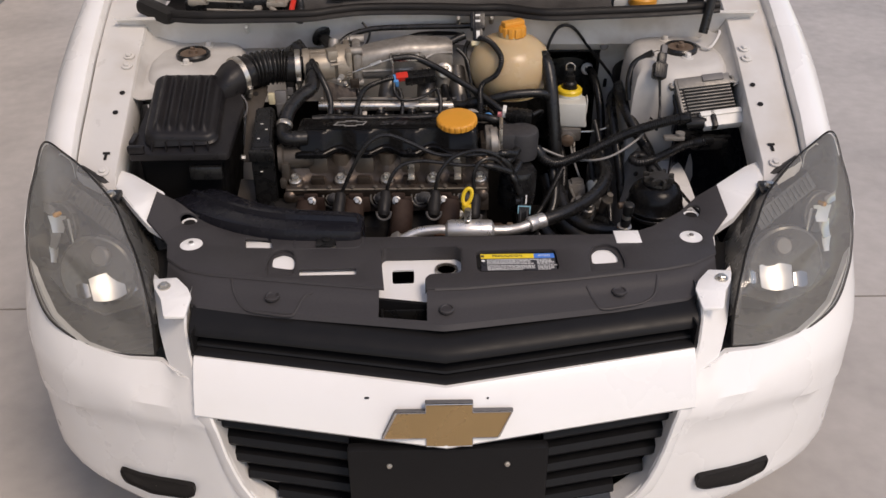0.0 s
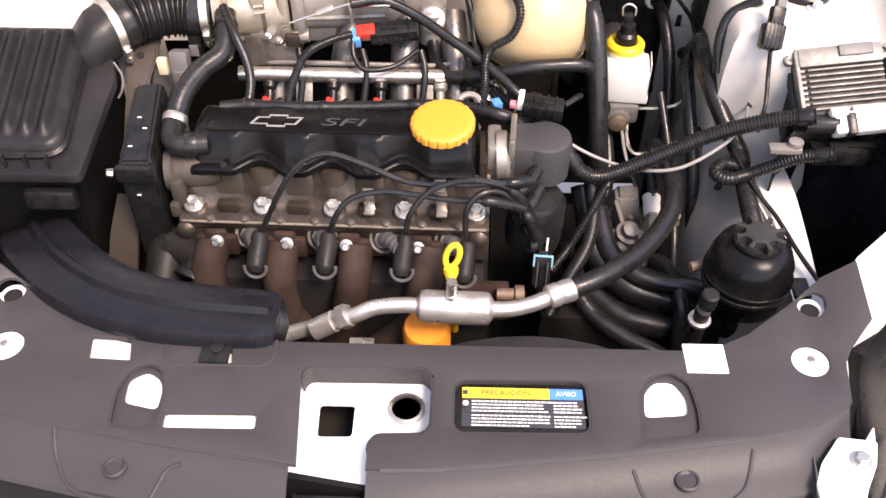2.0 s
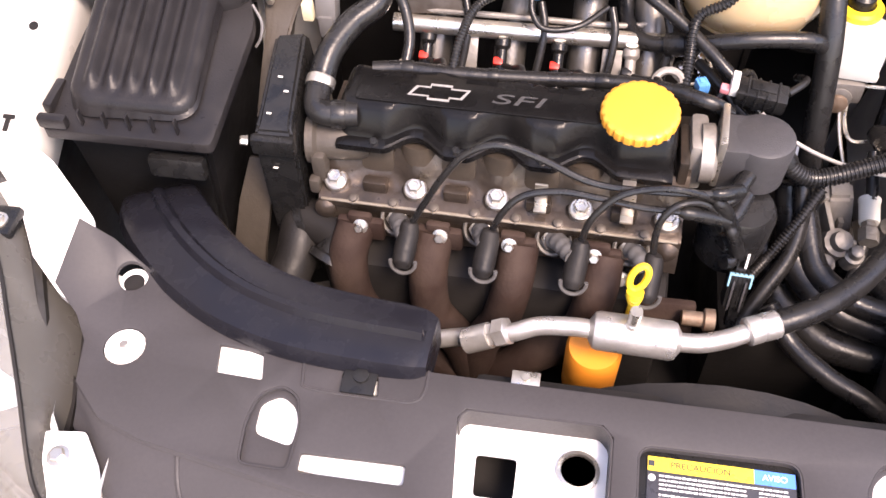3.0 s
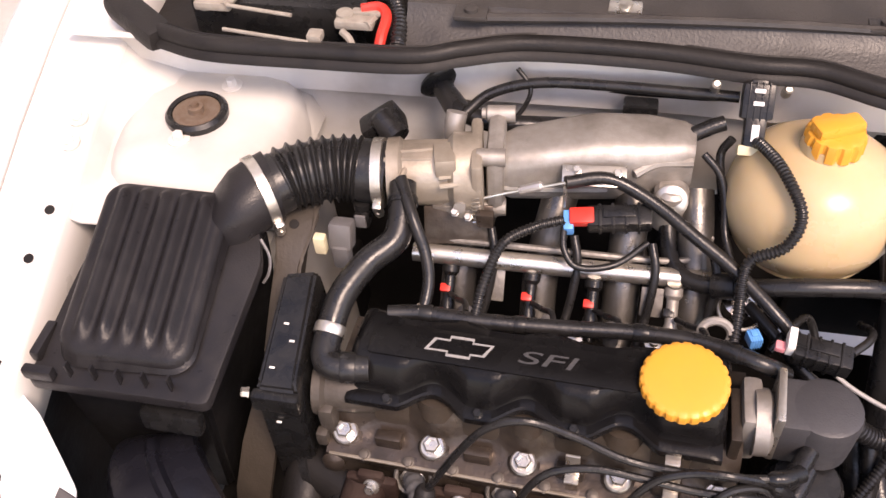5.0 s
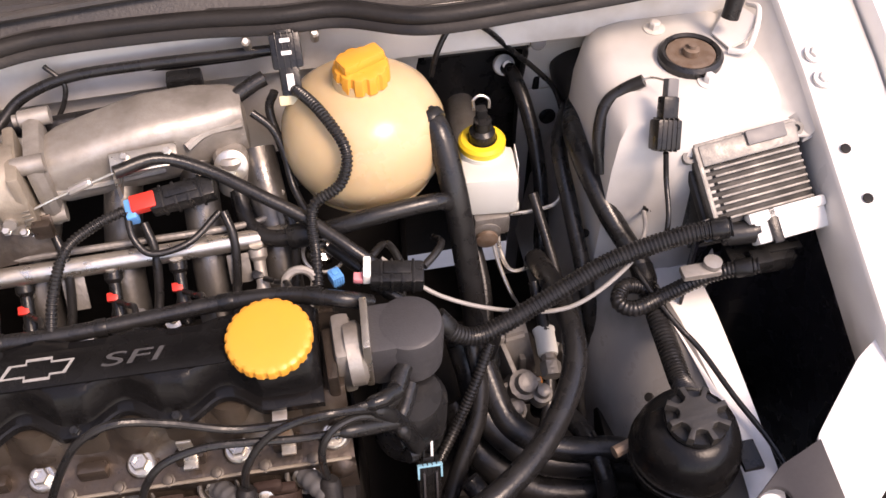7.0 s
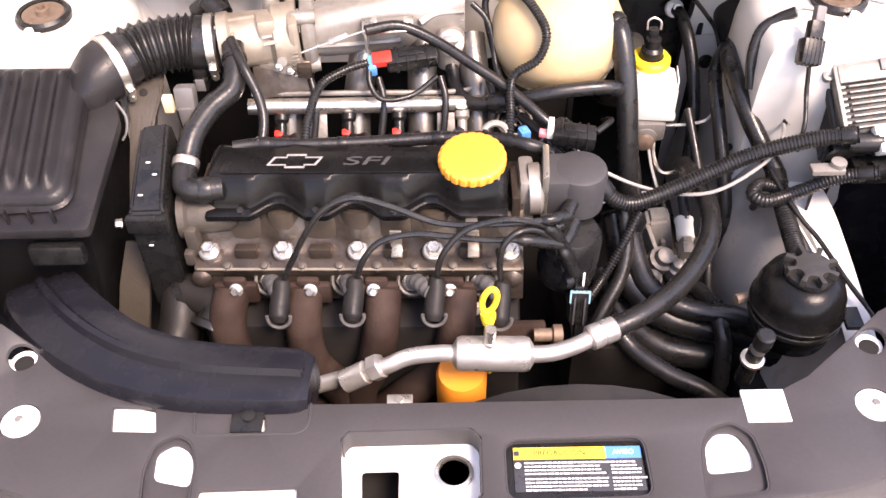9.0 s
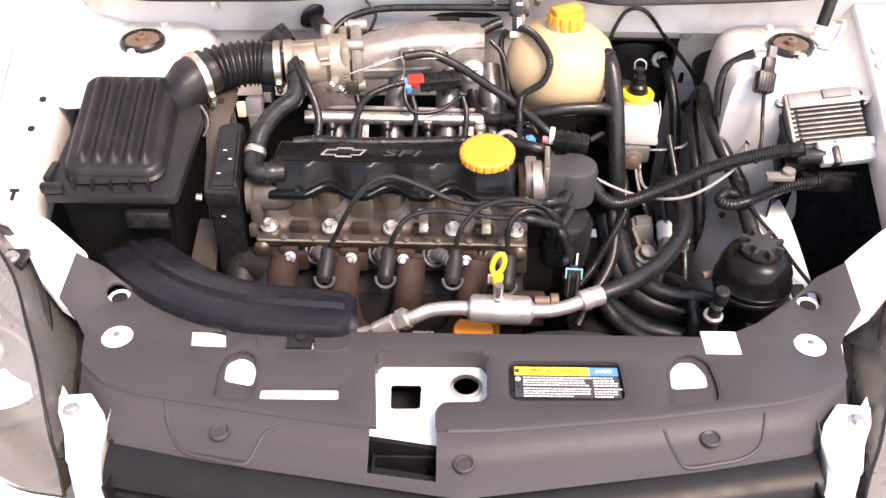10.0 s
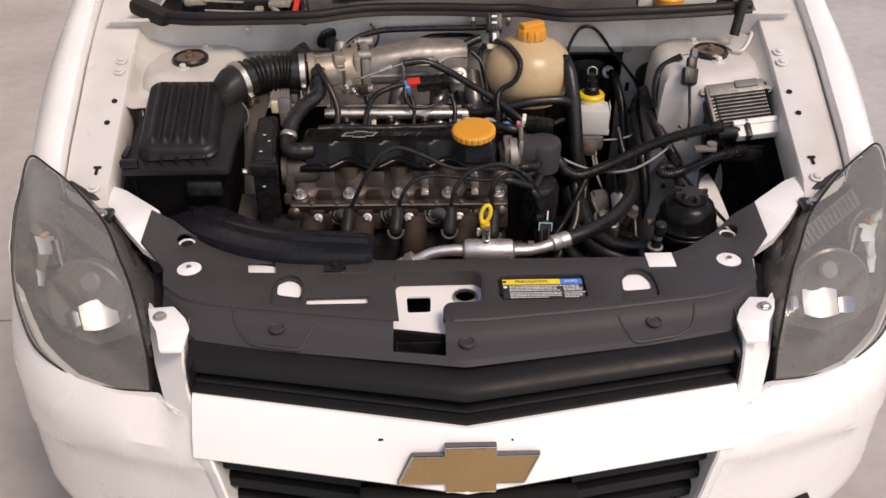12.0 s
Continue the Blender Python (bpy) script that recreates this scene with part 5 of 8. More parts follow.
def valve_cover():
    us = sorted([-0.168 + 0.338 * i / 200 for i in range(201)] + [-0.1676, -0.1668, 0.1688, 0.1696])
    rows = []
    for u in us:
        # rounded bites in the front wall over the three middle barrels
        f = max((0.5 + 0.5 * math.cos(math.pi * min(1.0, abs(u - c) / 0.033))) for c in (-0.086, 0.0, 0.086)) ** 0.75
        g = bump(u, (-0.115, -0.028, 0.055), 0.024)
        e = max(0.0, min(1.0, (u + 0.168) / 0.012, (0.170 - u) / 0.012))
        rnd = math.sqrt(max(0.0, 1 - (1 - e) ** 2))
        sec = [(0.104, 0.042), (0.104, 0.048), (0.092 - 0.012 * g, 0.050), (0.089 - 0.012 * g, 0.076), (0.083 - 0.010 * g, 0.0845), (0.074, 0.0868), (0.058, 0.087), (0.044, 0.0868), (0.027 + 0.007 * f, 0.0855), (0.0205 + 0.010 * f, 0.080),
               (0.0150 + 0.015 * f, 0.056 + 0.004 * f), (0.0125 + 0.015 * f, 0.051 + 0.005 * f), (0.0035 + 0.016 * f, 0.050 + 0.005 * f), (0.0015 + 0.016 * f, 0.048 + 0.005 * f), (0.0015 + 0.016 * f, 0.041 + 0.005 * f), (0.004 + 0.016 * f, 0.039 + 0.005 * f)]
        # the ends roll over above the flange
        rows.append([en(u, v + (0.008 * (1 - rnd) if 0.049 < w and v < 0.04 else 0.0), w if w < 0.052 else 0.052 + (w - 0.052) * (0.55 + 0.45 * rnd)) for v, w in sec])
    bm = grid_sheet(rows)
    bm.verts.ensure_lookup_table()
    n = len(rows[0])
    bm.faces.new([bm.verts[i] for i in range(n)])
    bm.faces.new([bm.verts[len(bm.verts) - n + i] for i in range(n)][::-1])
    vc = part("valve_cover", bm, COVERPLASTIC, engine, "black plastic valve cover with scalloped skirt", 40)
    # raised name panel, with an outlined cross and letters
    pan = plate(round_loop([(-0.150, 0.030), (0.095, 0.030), (0.095, 0.066), (-0.150, 0.066)], 0.005, 3), [], 0.0882, 0.002, 0.0006)
    part("name_panel", moved(pan, EM), COVERPLASTIC, vc)
    cross = [(x * 0.32, y * 0.30) for x, y in CROSS]
    inner = [(x * 0.90, y * 0.78) for x, y in cross]
    m = EM @ Matrix.Translation((-0.066, 0.0485, 0.0892))
    part("cross_mark", moved(plate(cross, [inner[::-1]], 0.0, 0.0008), m), PRINTG, vc, "pale outlined cross mark")
    words("letters", "SFI", 0.030, EM @ Matrix.Translation((0.014, 0.0480, 0.0886)) @ Matrix(((1.5, 0.3, 0, 0), (0, 0.66, 0, 0), (0, 0, 1, 0), (0, 0, 0, 1))), PRINTD, vc, 0.0003)
    for u in (-0.128, -0.043, 0.043):
        bolt("cover_bolt", en(u, 0.0065, 0.050), (0, -0.25, 1), vc, 0.0045, 0.006, mat=BLACK)
    for u in (0.130,):
        part("cover_clip", moved(join(rbox((u, -0.008, 0.032), (0.013, 0.004, 0.022), 0.001), rbox((u, 0.0, 0.043), (0.013, 0.016, 0.003), 0.001)), EM), STEEL, vc, "bare steel retaining clip")
    # oil filler cap with scalloped rim
    bm = bmesh.new()
    rings = []
    for z, r0, sc in ((0.0, 0.034, 0.0), (0.003, 0.0375, 1.0), (0.010, 0.0380, 1.0), (0.0125, 0.0370, 0.8), (0.0142, 0.0345, 0.2), (0.0148, 0.031, 0.0), (0.0150, 0.012, 0.0)):
        rings.append([bm.verts.new((math.cos(a) * r, math.sin(a) * r, z)) for a, r in ((2 * math.pi * i / 132, r0 - sc * (0.0014 if i % 6 < 2 else 0)) for i in range(132))])
    for a, b in zip(rings, rings[1:]):
        for i in range(132):
            j = (i + 1) % 132
            bm.faces.new((a[i], a[j], b[j], b[i]))
    bm.faces.new(rings[-1]), bm.faces.new(rings[0])
    cap = part("oil_cap", moved(bm, EM @ Matrix.Translation((0.131, 0.045, 0.086)) @ Euler((radians(6), 0, 0)).to_matrix().to_4x4()), YELLOW, engine, "yellow plastic oil filler cap with notched rim", 30)
    return vc


valve_cover()


def head():
    # cylinder head: sloped front deck, bolt ledge and plug face
    us = [-0.188 + 0.376 * i / 60 for i in range(61)]
    rows = []
    for u in us:
        f = bump(u, (-0.172, -0.086, 0.0, 0.086, 0.172), 0.019)
        p = bump(u, (-0.129, -0.043, 0.043, 0.129), 0.016)
        sec = [(0.105, -0.08), (0.105, 0.038), (0.034, 0.038), (0.026 - 0.006 * f, 0.037), (0.019 - 0.010 * f, 0.026), (0.012 - 0.010 * f, 0.008), (0.004 - 0.006 * f, -0.004), (-0.006, -0.008), (-0.019, -0.009), (-0.023, -0.012), (-0.024, -0.020), (-0.021, -0.024 - 0.004 * p), (-0.028 + 0.008 * p, -0.040), (-0.029, -0.055), (-0.015, -0.062), (0.03, -0.085)]
        rows.append([en(u, v, w) for v, w in sec])
    bm = grid_sheet(rows)
    bmesh.ops.holes_fill(bm, edges=[e for e in bm.edges if e.is_boundary])
    hd = part("cylinder_head", bm, HEAD, engine, "oil-stained cast cylinder head", 40)
    for u in (-0.086, 0.0, 0.086):
        part("barrel", moved(turned([(0.0235, -0.010), (0.0225, 0.020), (0.0215, 0.039), (0, 0.0395)], 28), EM @ Matrix.Translation((u, 0.027, 0.0)) @ Euler((radians(-8), 0, 0)).to_matrix().to_4x4()), CASTLIGHT, hd, "bare cast barrel")
    for u in (-0.129, -0.043, 0.043, 0.129):
        part("web", moved(rbox((u, 0.015, 0.012), (0.036, 0.008, 0.044), 0.004, Euler((radians(-10), 0, 0)).to_matrix().to_4x4()), EM), CASTLIGHT, hd)
    for u in (-0.182, 0.176):
        part("port_boss", moved(turned([(0.0125, -0.02), (0.0115, 0.004), (0.006, 0.008), (0, 0.009)], 16), axis(en(u, -0.022, -0.026), (0, -0.9, 0.3))), HEAD, hd)
    for u in (-0.172, -0.086, 0.0, 0.086, 0.172):
        part("head_bolt", moved(join(turned([(0.0122, -0.004), (0.0122, 0.002), (0.0106, 0.0035), (0, 0.0035)], 20), turned([(0.0082, 0.0035), (0.0082, 0.010), (0.0068, 0.0118), (0.0046, 0.0118), (0.0042, 0.009), (0, 0.009)], 6)), axis(en(u, -0.005, 0.000), (0, -0.30, 0.95))), STEEL, engine, "zinc head bolt with washer", 25)
        part("bolt_boss", moved(turned([(0.016, -0.02), (0.0155, -0.002), (0.013, 0.0), (0, 0)], 18), axis(en(u, -0.002, -0.003), (0, -0.30, 0.95))), HEAD, hd)
    # cast saddle ribs between the bolts, and the bright edge of the gasket
    for u in (-0.129, -0.043, 0.043, 0.129):
        part("saddle", moved(rbox((u, -0.004, -0.002), (0.026, 0.012, 0.016), 0.003), EM), HEAD, hd)
    for u in (-0.150, -0.107, -0.064, -0.021, 0.022, 0.065, 0.108, 0.151):
        part("ledge_bolt", moved(turned([(0.0062, -0.003), (0.0062, 0.001), (0.0045, 0.0015), (0.0045, 0.0050), (0.0030, 0.0056), (0, 0.0056)], 8), axis(en(u, -0.020, -0.010), (0, -0.35, 0.9))), MOUNT, hd)
    part("gasket_edge", moved(rbox((0, -0.0235, -0.0112), (0.37, 0.0032, 0.0026), 0.001), EM), CASTTAN, hd)
    for u in (0.046, 0.132):
        part("lead_clip", moved(join(rbox((u, -0.012, 0.022), (0.013, 0.003, 0.034), 0.001), rbox((u, -0.017, 0.007), (0.013, 0.010, 0.003), 0.001)), EM), STEEL, hd, "bare steel lead clip")
    # plugs in their wells, four ports with nuts, and exhaust runners
    for u, end in ((-0.103, (-0.181, 1.478, 0.738)), (-0.014, (-0.098, 1.475, 0.742)), (0.062, (-0.009, 1.473, 0.742)), (0.141, (0.066, 1.471, 0.735))):
        p, q = en(u, -0.024, -0.030), Vector(end)
        part("plug_well", moved(turned([(0.0190, -0.006), (0.0190, 0.002), (0.0172, 0.004), (0.0152, 0.002), (0.0148, -0.006)], 24), axis(p + Vector((0, 0.001, 0)), (0, -0.72, 0.55))), GEAR, hd, "bright machined plug well")
        part("spark_plug", moved(turned([(0.0125, -0.004), (0.0125, 0.003), (0.0100, 0.0045), (0.0100, 0.0)], 6), axis(p, (0, -0.72, 0.55))), STEEL, engine, "bright spark plug in its well")
        part("plug_stalk", tube([p, p.lerp(q, 0.35) + Vector((0, 0, 0.003)), p.lerp(q, 0.7) + Vector((0, 0, 0.002)), q], 0.0095, 16, ribs=0.0010, pitch=0.010), BOOT, engine, "grey ribbed plug connector")
    flange = lambda u: moved(join(rbox((u, -0.036, -0.036), (0.050, 0.010, 0.030), 0.006), rbox((u, -0.036, -0.020), (0.026, 0.009, 0.014), 0.004)), EM)
    mani = part("exhaust_manifold", flange(-0.140), RUST, engine, "rust-brown cast exhaust manifold")
    for u in (-0.056, 0.022, 0.108):
        part("flange", flange(u), RUST, mani)
    for u, w in ((-0.138, -0.024), (-0.053, -0.024), (0.019, -0.024), (0.105, -0.024), (-0.166, -0.050), (0.135, -0.056)):
        bolt("nut", en(u, -0.044, w), (0, -0.85, 0.5), mani, 0.0052, 0.009, 0.0080, STEEL)
    runs = [[en(-0.147, -0.032, -0.036), en(-0.152, -0.062, -0.064), en(-0.145, -0.070, -0.13), en(-0.10, -0.078, -0.19), en(-0.03, -0.080, -0.23)],
            [en(-0.062, -0.032, -0.036), en(-0.064, -0.062, -0.064), en(-0.060, -0.072, -0.12), en(-0.030, -0.078, -0.17), en(-0.015, -0.080, -0.25)],
            [en(0.028, -0.032, -0.036), en(0.026, -0.062, -0.064), en(0.014, -0.072, -0.12), en(-0.008, -0.078, -0.17), en(-0.012, -0.080, -0.25)],
            [en(0.115, -0.032, -0.036), en(0.112, -0.062, -0.064), en(0.095, -0.072, -0.13), en(0.045, -0.078, -0.18), en(0.0, -0.080, -0.23)]]
    for r in runs:
        part("runner", tube(r, 0.021, 16), RUST, mani)


head()
part("engine_block", join(moved(rbox((0, 0.04, -0.20), (0.37, 0.20, 0.26), 0.012), EM), moved(rbox((0, 0.04, -0.34), (0.34, 0.18, 0.06), 0.02), EM)), DEEP, engine, "near-black engine block")


def intake():
    # plenum: broad cast chamber, deeper towards the gearbox end
    us = [i / 16 for i in range(17)]
    rows = []
    for t in us:
        x = -0.152 + 0.188 * t
        yf = float(np.interp(t, [0, 0.4, 0.75, 1.0], [1.762, 1.772, 1.784, 1.797]))
        yb = float(np.interp(t, [0, 0.4, 0.75, 1.0], [1.822, 1.846, 1.856, 1.850]))
        zt = float(np.interp(t, [0, 0.5, 1.0], [0.911, 0.922, 0.915]))
        zb = float(np.interp(t, [0, 0.5, 1.0], [0.850, 0.845, 0.842]))
        yc, zc = (yf + yb) / 2, (zt + zb) / 2
        ry, rz = (yb - yf) / 2, (zt - zb) / 2
        e = 1.0 if 0.03 < t < 0.95 else 0.9
        row = []
        for k in range(20):
            a = 2 * math.pi * k / 20
            ca, sa = math.cos(a), math.sin(a)
            q = 0.55
            row.append(Vector((x, yc + ry * e * math.copysign(abs(ca) ** q, ca), zc + rz * e * math.copysign(abs(sa) ** q, sa))))
        rows.append(row)
    bm = grid_sheet(rows, close=True)
    bmesh.ops.holes_fill(bm, edges=[e for e in bm.edges if e.is_boundary])
    pl = part("intake_plenum", bm, ALU, engine, "grey cast aluminium intake plenum", 45)
    part("plenum_flange", rbox((-0.158, 1.793, 0.880), (0.018, 0.082, 0.082), 0.008, Euler((0, 0, radians(6))).to_matrix().to_4x4()), ALU, pl)
    for dy, dz in ((-0.033, 0.036), (0.034, 0.036), (-0.034, -0.03)):
        part("flange_boss", moved(turned([(0.009, -0.014), (0.009, 0.014), (0.006, 0.016), (0.006, 0.020), (0, 0.020)], 14), axis((-0.158, 1.793 + dy, 0.880 + dz), (-1, -0.1, 0))), ALU, pl)
    part("plenum_boss", moved(turned([(0.019, -0.03), (0.017, 0.012), (0.013, 0.016), (0, 0.016)], 18), Matrix.Translation((0.018, 1.783, 0.862))), ALU, pl)
    part("rear_stub", tube([(0.03, 1.83, 0.905), (0.05, 1.838, 0.912), (0.062, 1.842, 0.915)], 0.008, 12), RUBBER, pl, "black rubber cap")
    part("plenum_edge", tube([(-0.148, 1.766, 0.872), (-0.10, 1.771, 0.871), (-0.045, 1.779, 0.870)], 0.0042, 8), ALU, pl)
    part("plenum_edge", tube([(-0.034, 1.789, 0.884), (0.0, 1.797, 0.884), (0.033, 1.803, 0.883)], 0.0050, 8), ALU, pl)
    part("boss_ring", moved(turned([(0.0135, 0), (0.0165, 0.002), (0.0165, 0.007), (0.0135, 0.009)], 20), axis((0.018, 1.776, 0.866), (0, -0.75, 0.5))), STEEL, pl, "bright boss ring")
    part("plenum_edge", tube([(-0.02, 1.780, 0.893), (0.0, 1.792, 0.898), (0.034, 1.800, 0.897)], 0.005, 8), ALU, pl)
    # runners curving down to the head behind the fuel rail
    for x in (-0.187, -0.103, -0.02, 0.05):
        part("intake_runner", tube([(x * 0.85, 1.80, 0.86), (x * 0.92, 1.770, 0.835), (x, 1.730, 0.79), (x, 1.69, 0.745), (x, 1.640, 0.715)], 0.0185, 16), DARKALU, pl)
    part("intake_flange", rbox((-0.065, 1.665, 0.725), (0.32, 0.03, 0.055), 0.006, Euler((radians(-30), 0, 0)).to_matrix().to_4x4()), HEAD, pl)
    # throttle body with its idle passages, lever, spring and bracket
    tb = part("throttle_body", moved(turned([(0.036, 0), (0.037, 0.012), (0.033, 0.016), (0.033, 0.060), (0.040, 0.066), (0.040, 0.092)], 28), axis((-0.262, 1.757, 0.885), (0.985, 0.17, 0))), CASTTAN, engine, "tan-grey cast throttle body")
    part("idle_passage", join(rbox((-0.203, 1.754, 0.913), (0.021, 0.034, 0.020), 0.003, Euler((radians(-6), 0, radians(14))).to_matrix().to_4x4()), rbox((-0.213, 1.768, 0.905), (0.090, 0.030, 0.022), 0.006, Euler((0, 0, radians(9))).to_matrix().to_4x4())), CASTTAN, tb, "square cast idle passage")
    for a, b in (((-0.262, 1.752, 0.9165), (-0.172, 1.773, 0.9165)), ((-0.262, 1.745, 0.9135), (-0.216, 1.752, 0.9135)), ((-0.206, 1.736, 0.905), (-0.166, 1.749, 0.905)), ((-0.204, 1.729, 0.900), (-0.166, 1.742, 0.900))):
        part("cast_rib", tube([a, b], 0.0028, 8, straight=True), CASTTAN, tb)
    part("vacuum_elbow", tube([(-0.236, 1.722, 0.885), (-0.241, 1.726, 0.900), (-0.241, 1.738, 0.907), (-0.234, 1.748, 0.908), (-0.216, 1.754, 0.908)], 0.0036, 10), CASTTAN, tb, "bent cast vacuum tube")
    part("throttle_flange", rbox((-0.174, 1.772, 0.884), (0.012, 0.078, 0.080), 0.006, Euler((0, 0, radians(9))).to_matrix().to_4x4()), CASTTAN, tb)
    part("lever_bracket", join(rbox((-0.188, 1.733, 0.846), (0.070, 0.004, 0.040), 0.003, Euler((radians(-30), 0, radians(8))).to_matrix().to_4x4()), rbox((-0.160, 1.729, 0.862), (0.018, 0.010, 0.018), 0.003)), HEAD, tb, "grimy lever bracket")
    for p in ((-0.190, 1.728, 0.868), (-0.178, 1.733, 0.858)):
        bolt("lever_screw", p, (0, -0.6, 0.8), tb, 0.0040, 0.006, mat=STEEL)
    part("idle_valve", join(rbox((-0.283, 1.822, 0.893), (0.045, 0.028, 0.030), 0.006, Euler((0, radians(-28), radians(20))).to_matrix().to_4x4()), moved(turned([(0.014, 0), (0.014, 0.03), (0.010, 0.034), (0, 0.034)], 14), axis((-0.262, 1.80, 0.895), (-0.6, 0.5, 0.3)))), RUBBER, tb, "black idle valve and plug")
    part("vacuum_port", tube([(-0.205, 1.812, 0.88), (-0.205, 1.815, 0.905), (-0.203, 1.822, 0.918)], 0.011, 12), ALU, tb)
    part("throttle_lever", join(moved(turned([(0.020, 0), (0.020, 0.003), (0, 0.003)], 20), axis((-0.185, 1.742, 0.872), (0, -1, 0.2))), moved(turned([(0.006, 0), (0.006, 0.022), (0, 0.022)], 10), axis((-0.185, 1.748, 0.872), (0, -1, 0.2))), rbox((-0.200, 1.738, 0.858), (0.03, 0.003, 0.016), 0.001)), ALU, tb, "throttle lever")
    part("spring", tube([(-0.170 + 0.006 * math.cos(k * 1.05), 1.738 + 0.006 * math.sin(k * 1.05), 0.848 + 0.0009 * k) for k in range(44)], 0.0011, 5, 1), STEEL, tb, "return spring")
    br = part("cable_bracket", join(rbox((-0.058, 1.762, 0.902), (0.062, 0.022, 0.003), 0.001, Euler((radians(25), 0, radians(4))).to_matrix().to_4x4()), rbox((-0.084, 1.752, 0.890), (0.003, 0.024, 0.026), 0.001)), STEEL, pl, "folded cable bracket")
    for x in (-0.075, -0.036):
        bolt("screw", (x, 1.764, 0.906), (0, -0.4, 0.9), br, 0.0042, 0.004, mat=STEEL)
    # fuel rail, return pipe, injectors
    rail = part("fuel_rail", tube([(-0.232, 1.712, 0.822), (-0.10, 1.716, 0.818), (0.088, 1.724, 0.812)], 0.0098, 20, 4), STEEL, engine, "bare steel fuel rail")
    part("return_pipe", tube([(-0.228, 1.724, 0.832), (-0.10, 1.728, 0.828), (0.02, 1.735, 0.822), (0.050, 1.745, 0.826), (0.062, 1.762, 0.835)], 0.0036, 10), GEAR, rail)
    part("regulator", moved(turned([(0.017, 0), (0.017, 0.010), (0.011, 0.013), (0.011, 0.024), (0.005, 0.026), (0.005, 0.034), (0, 0.034)], 18), axis((0.092, 1.712, 0.792), (0.2, -0.2, 1))), CHROME, rail, "round pressure regulator")
    part("regulator_ring", tube([(0.094 + 0.021 * math.cos(a), 1.70 + 0.021 * math.sin(a), 0.803 + 0.006 * math.sin(a)) for a in [k * 0.4 for k in range(16)]], 0.002, 6, 2), STEEL, rail)
    for x in (-0.193, -0.110, -0.048, 0.030):
        inj = part("injector", moved(turned([(0.0075, -0.01), (0.0075, 0.012), (0.006, 0.016), (0.006, 0.040), (0.009, 0.044), (0.009, 0.052)], 14), axis((x, 1.672, 0.776), (0, 0.62, 0.55))), ALU if x > 0 else BLACK, rail, "fuel injector")
        part("injector_neck", moved(turned([(0.0058, 0), (0.0058, 0.016), (0.0072, 0.017), (0.0072, 0.021), (0, 0.021)], 14), axis((x, 1.706, 0.796), (0, 0.25, 1))), STEEL, inj, "bright injector neck")
        part("injector_plug", rbox((x - 0.003, 1.690, 0.796), (0.011, 0.009, 0.007), 0.002, Euler((radians(25), 0, 0)).to_matrix().to_4x4()), RED if x < 0 else BLACK, inj, "red locking tab" if x < 0 else "black plug")
        part("injector_seat", moved(turned([(0.0075, 0), (0.0075, 0.022), (0.004, 0.024), (0, 0.024)], 12), axis((x + 0.022, 1.662, 0.775), (0, 0.1, 1))), GREYPL, rail)
    for x, h in ((-0.148, 0.034), (0.010, 0.030)):
        part("rail_bracket", rbox((x, 1.701, 0.797), (0.022, 0.003, h), 0.003, Euler((radians(-35), 0, 0)).to_matrix().to_4x4()), GEAR, rail, "dull rail bracket")


intake()


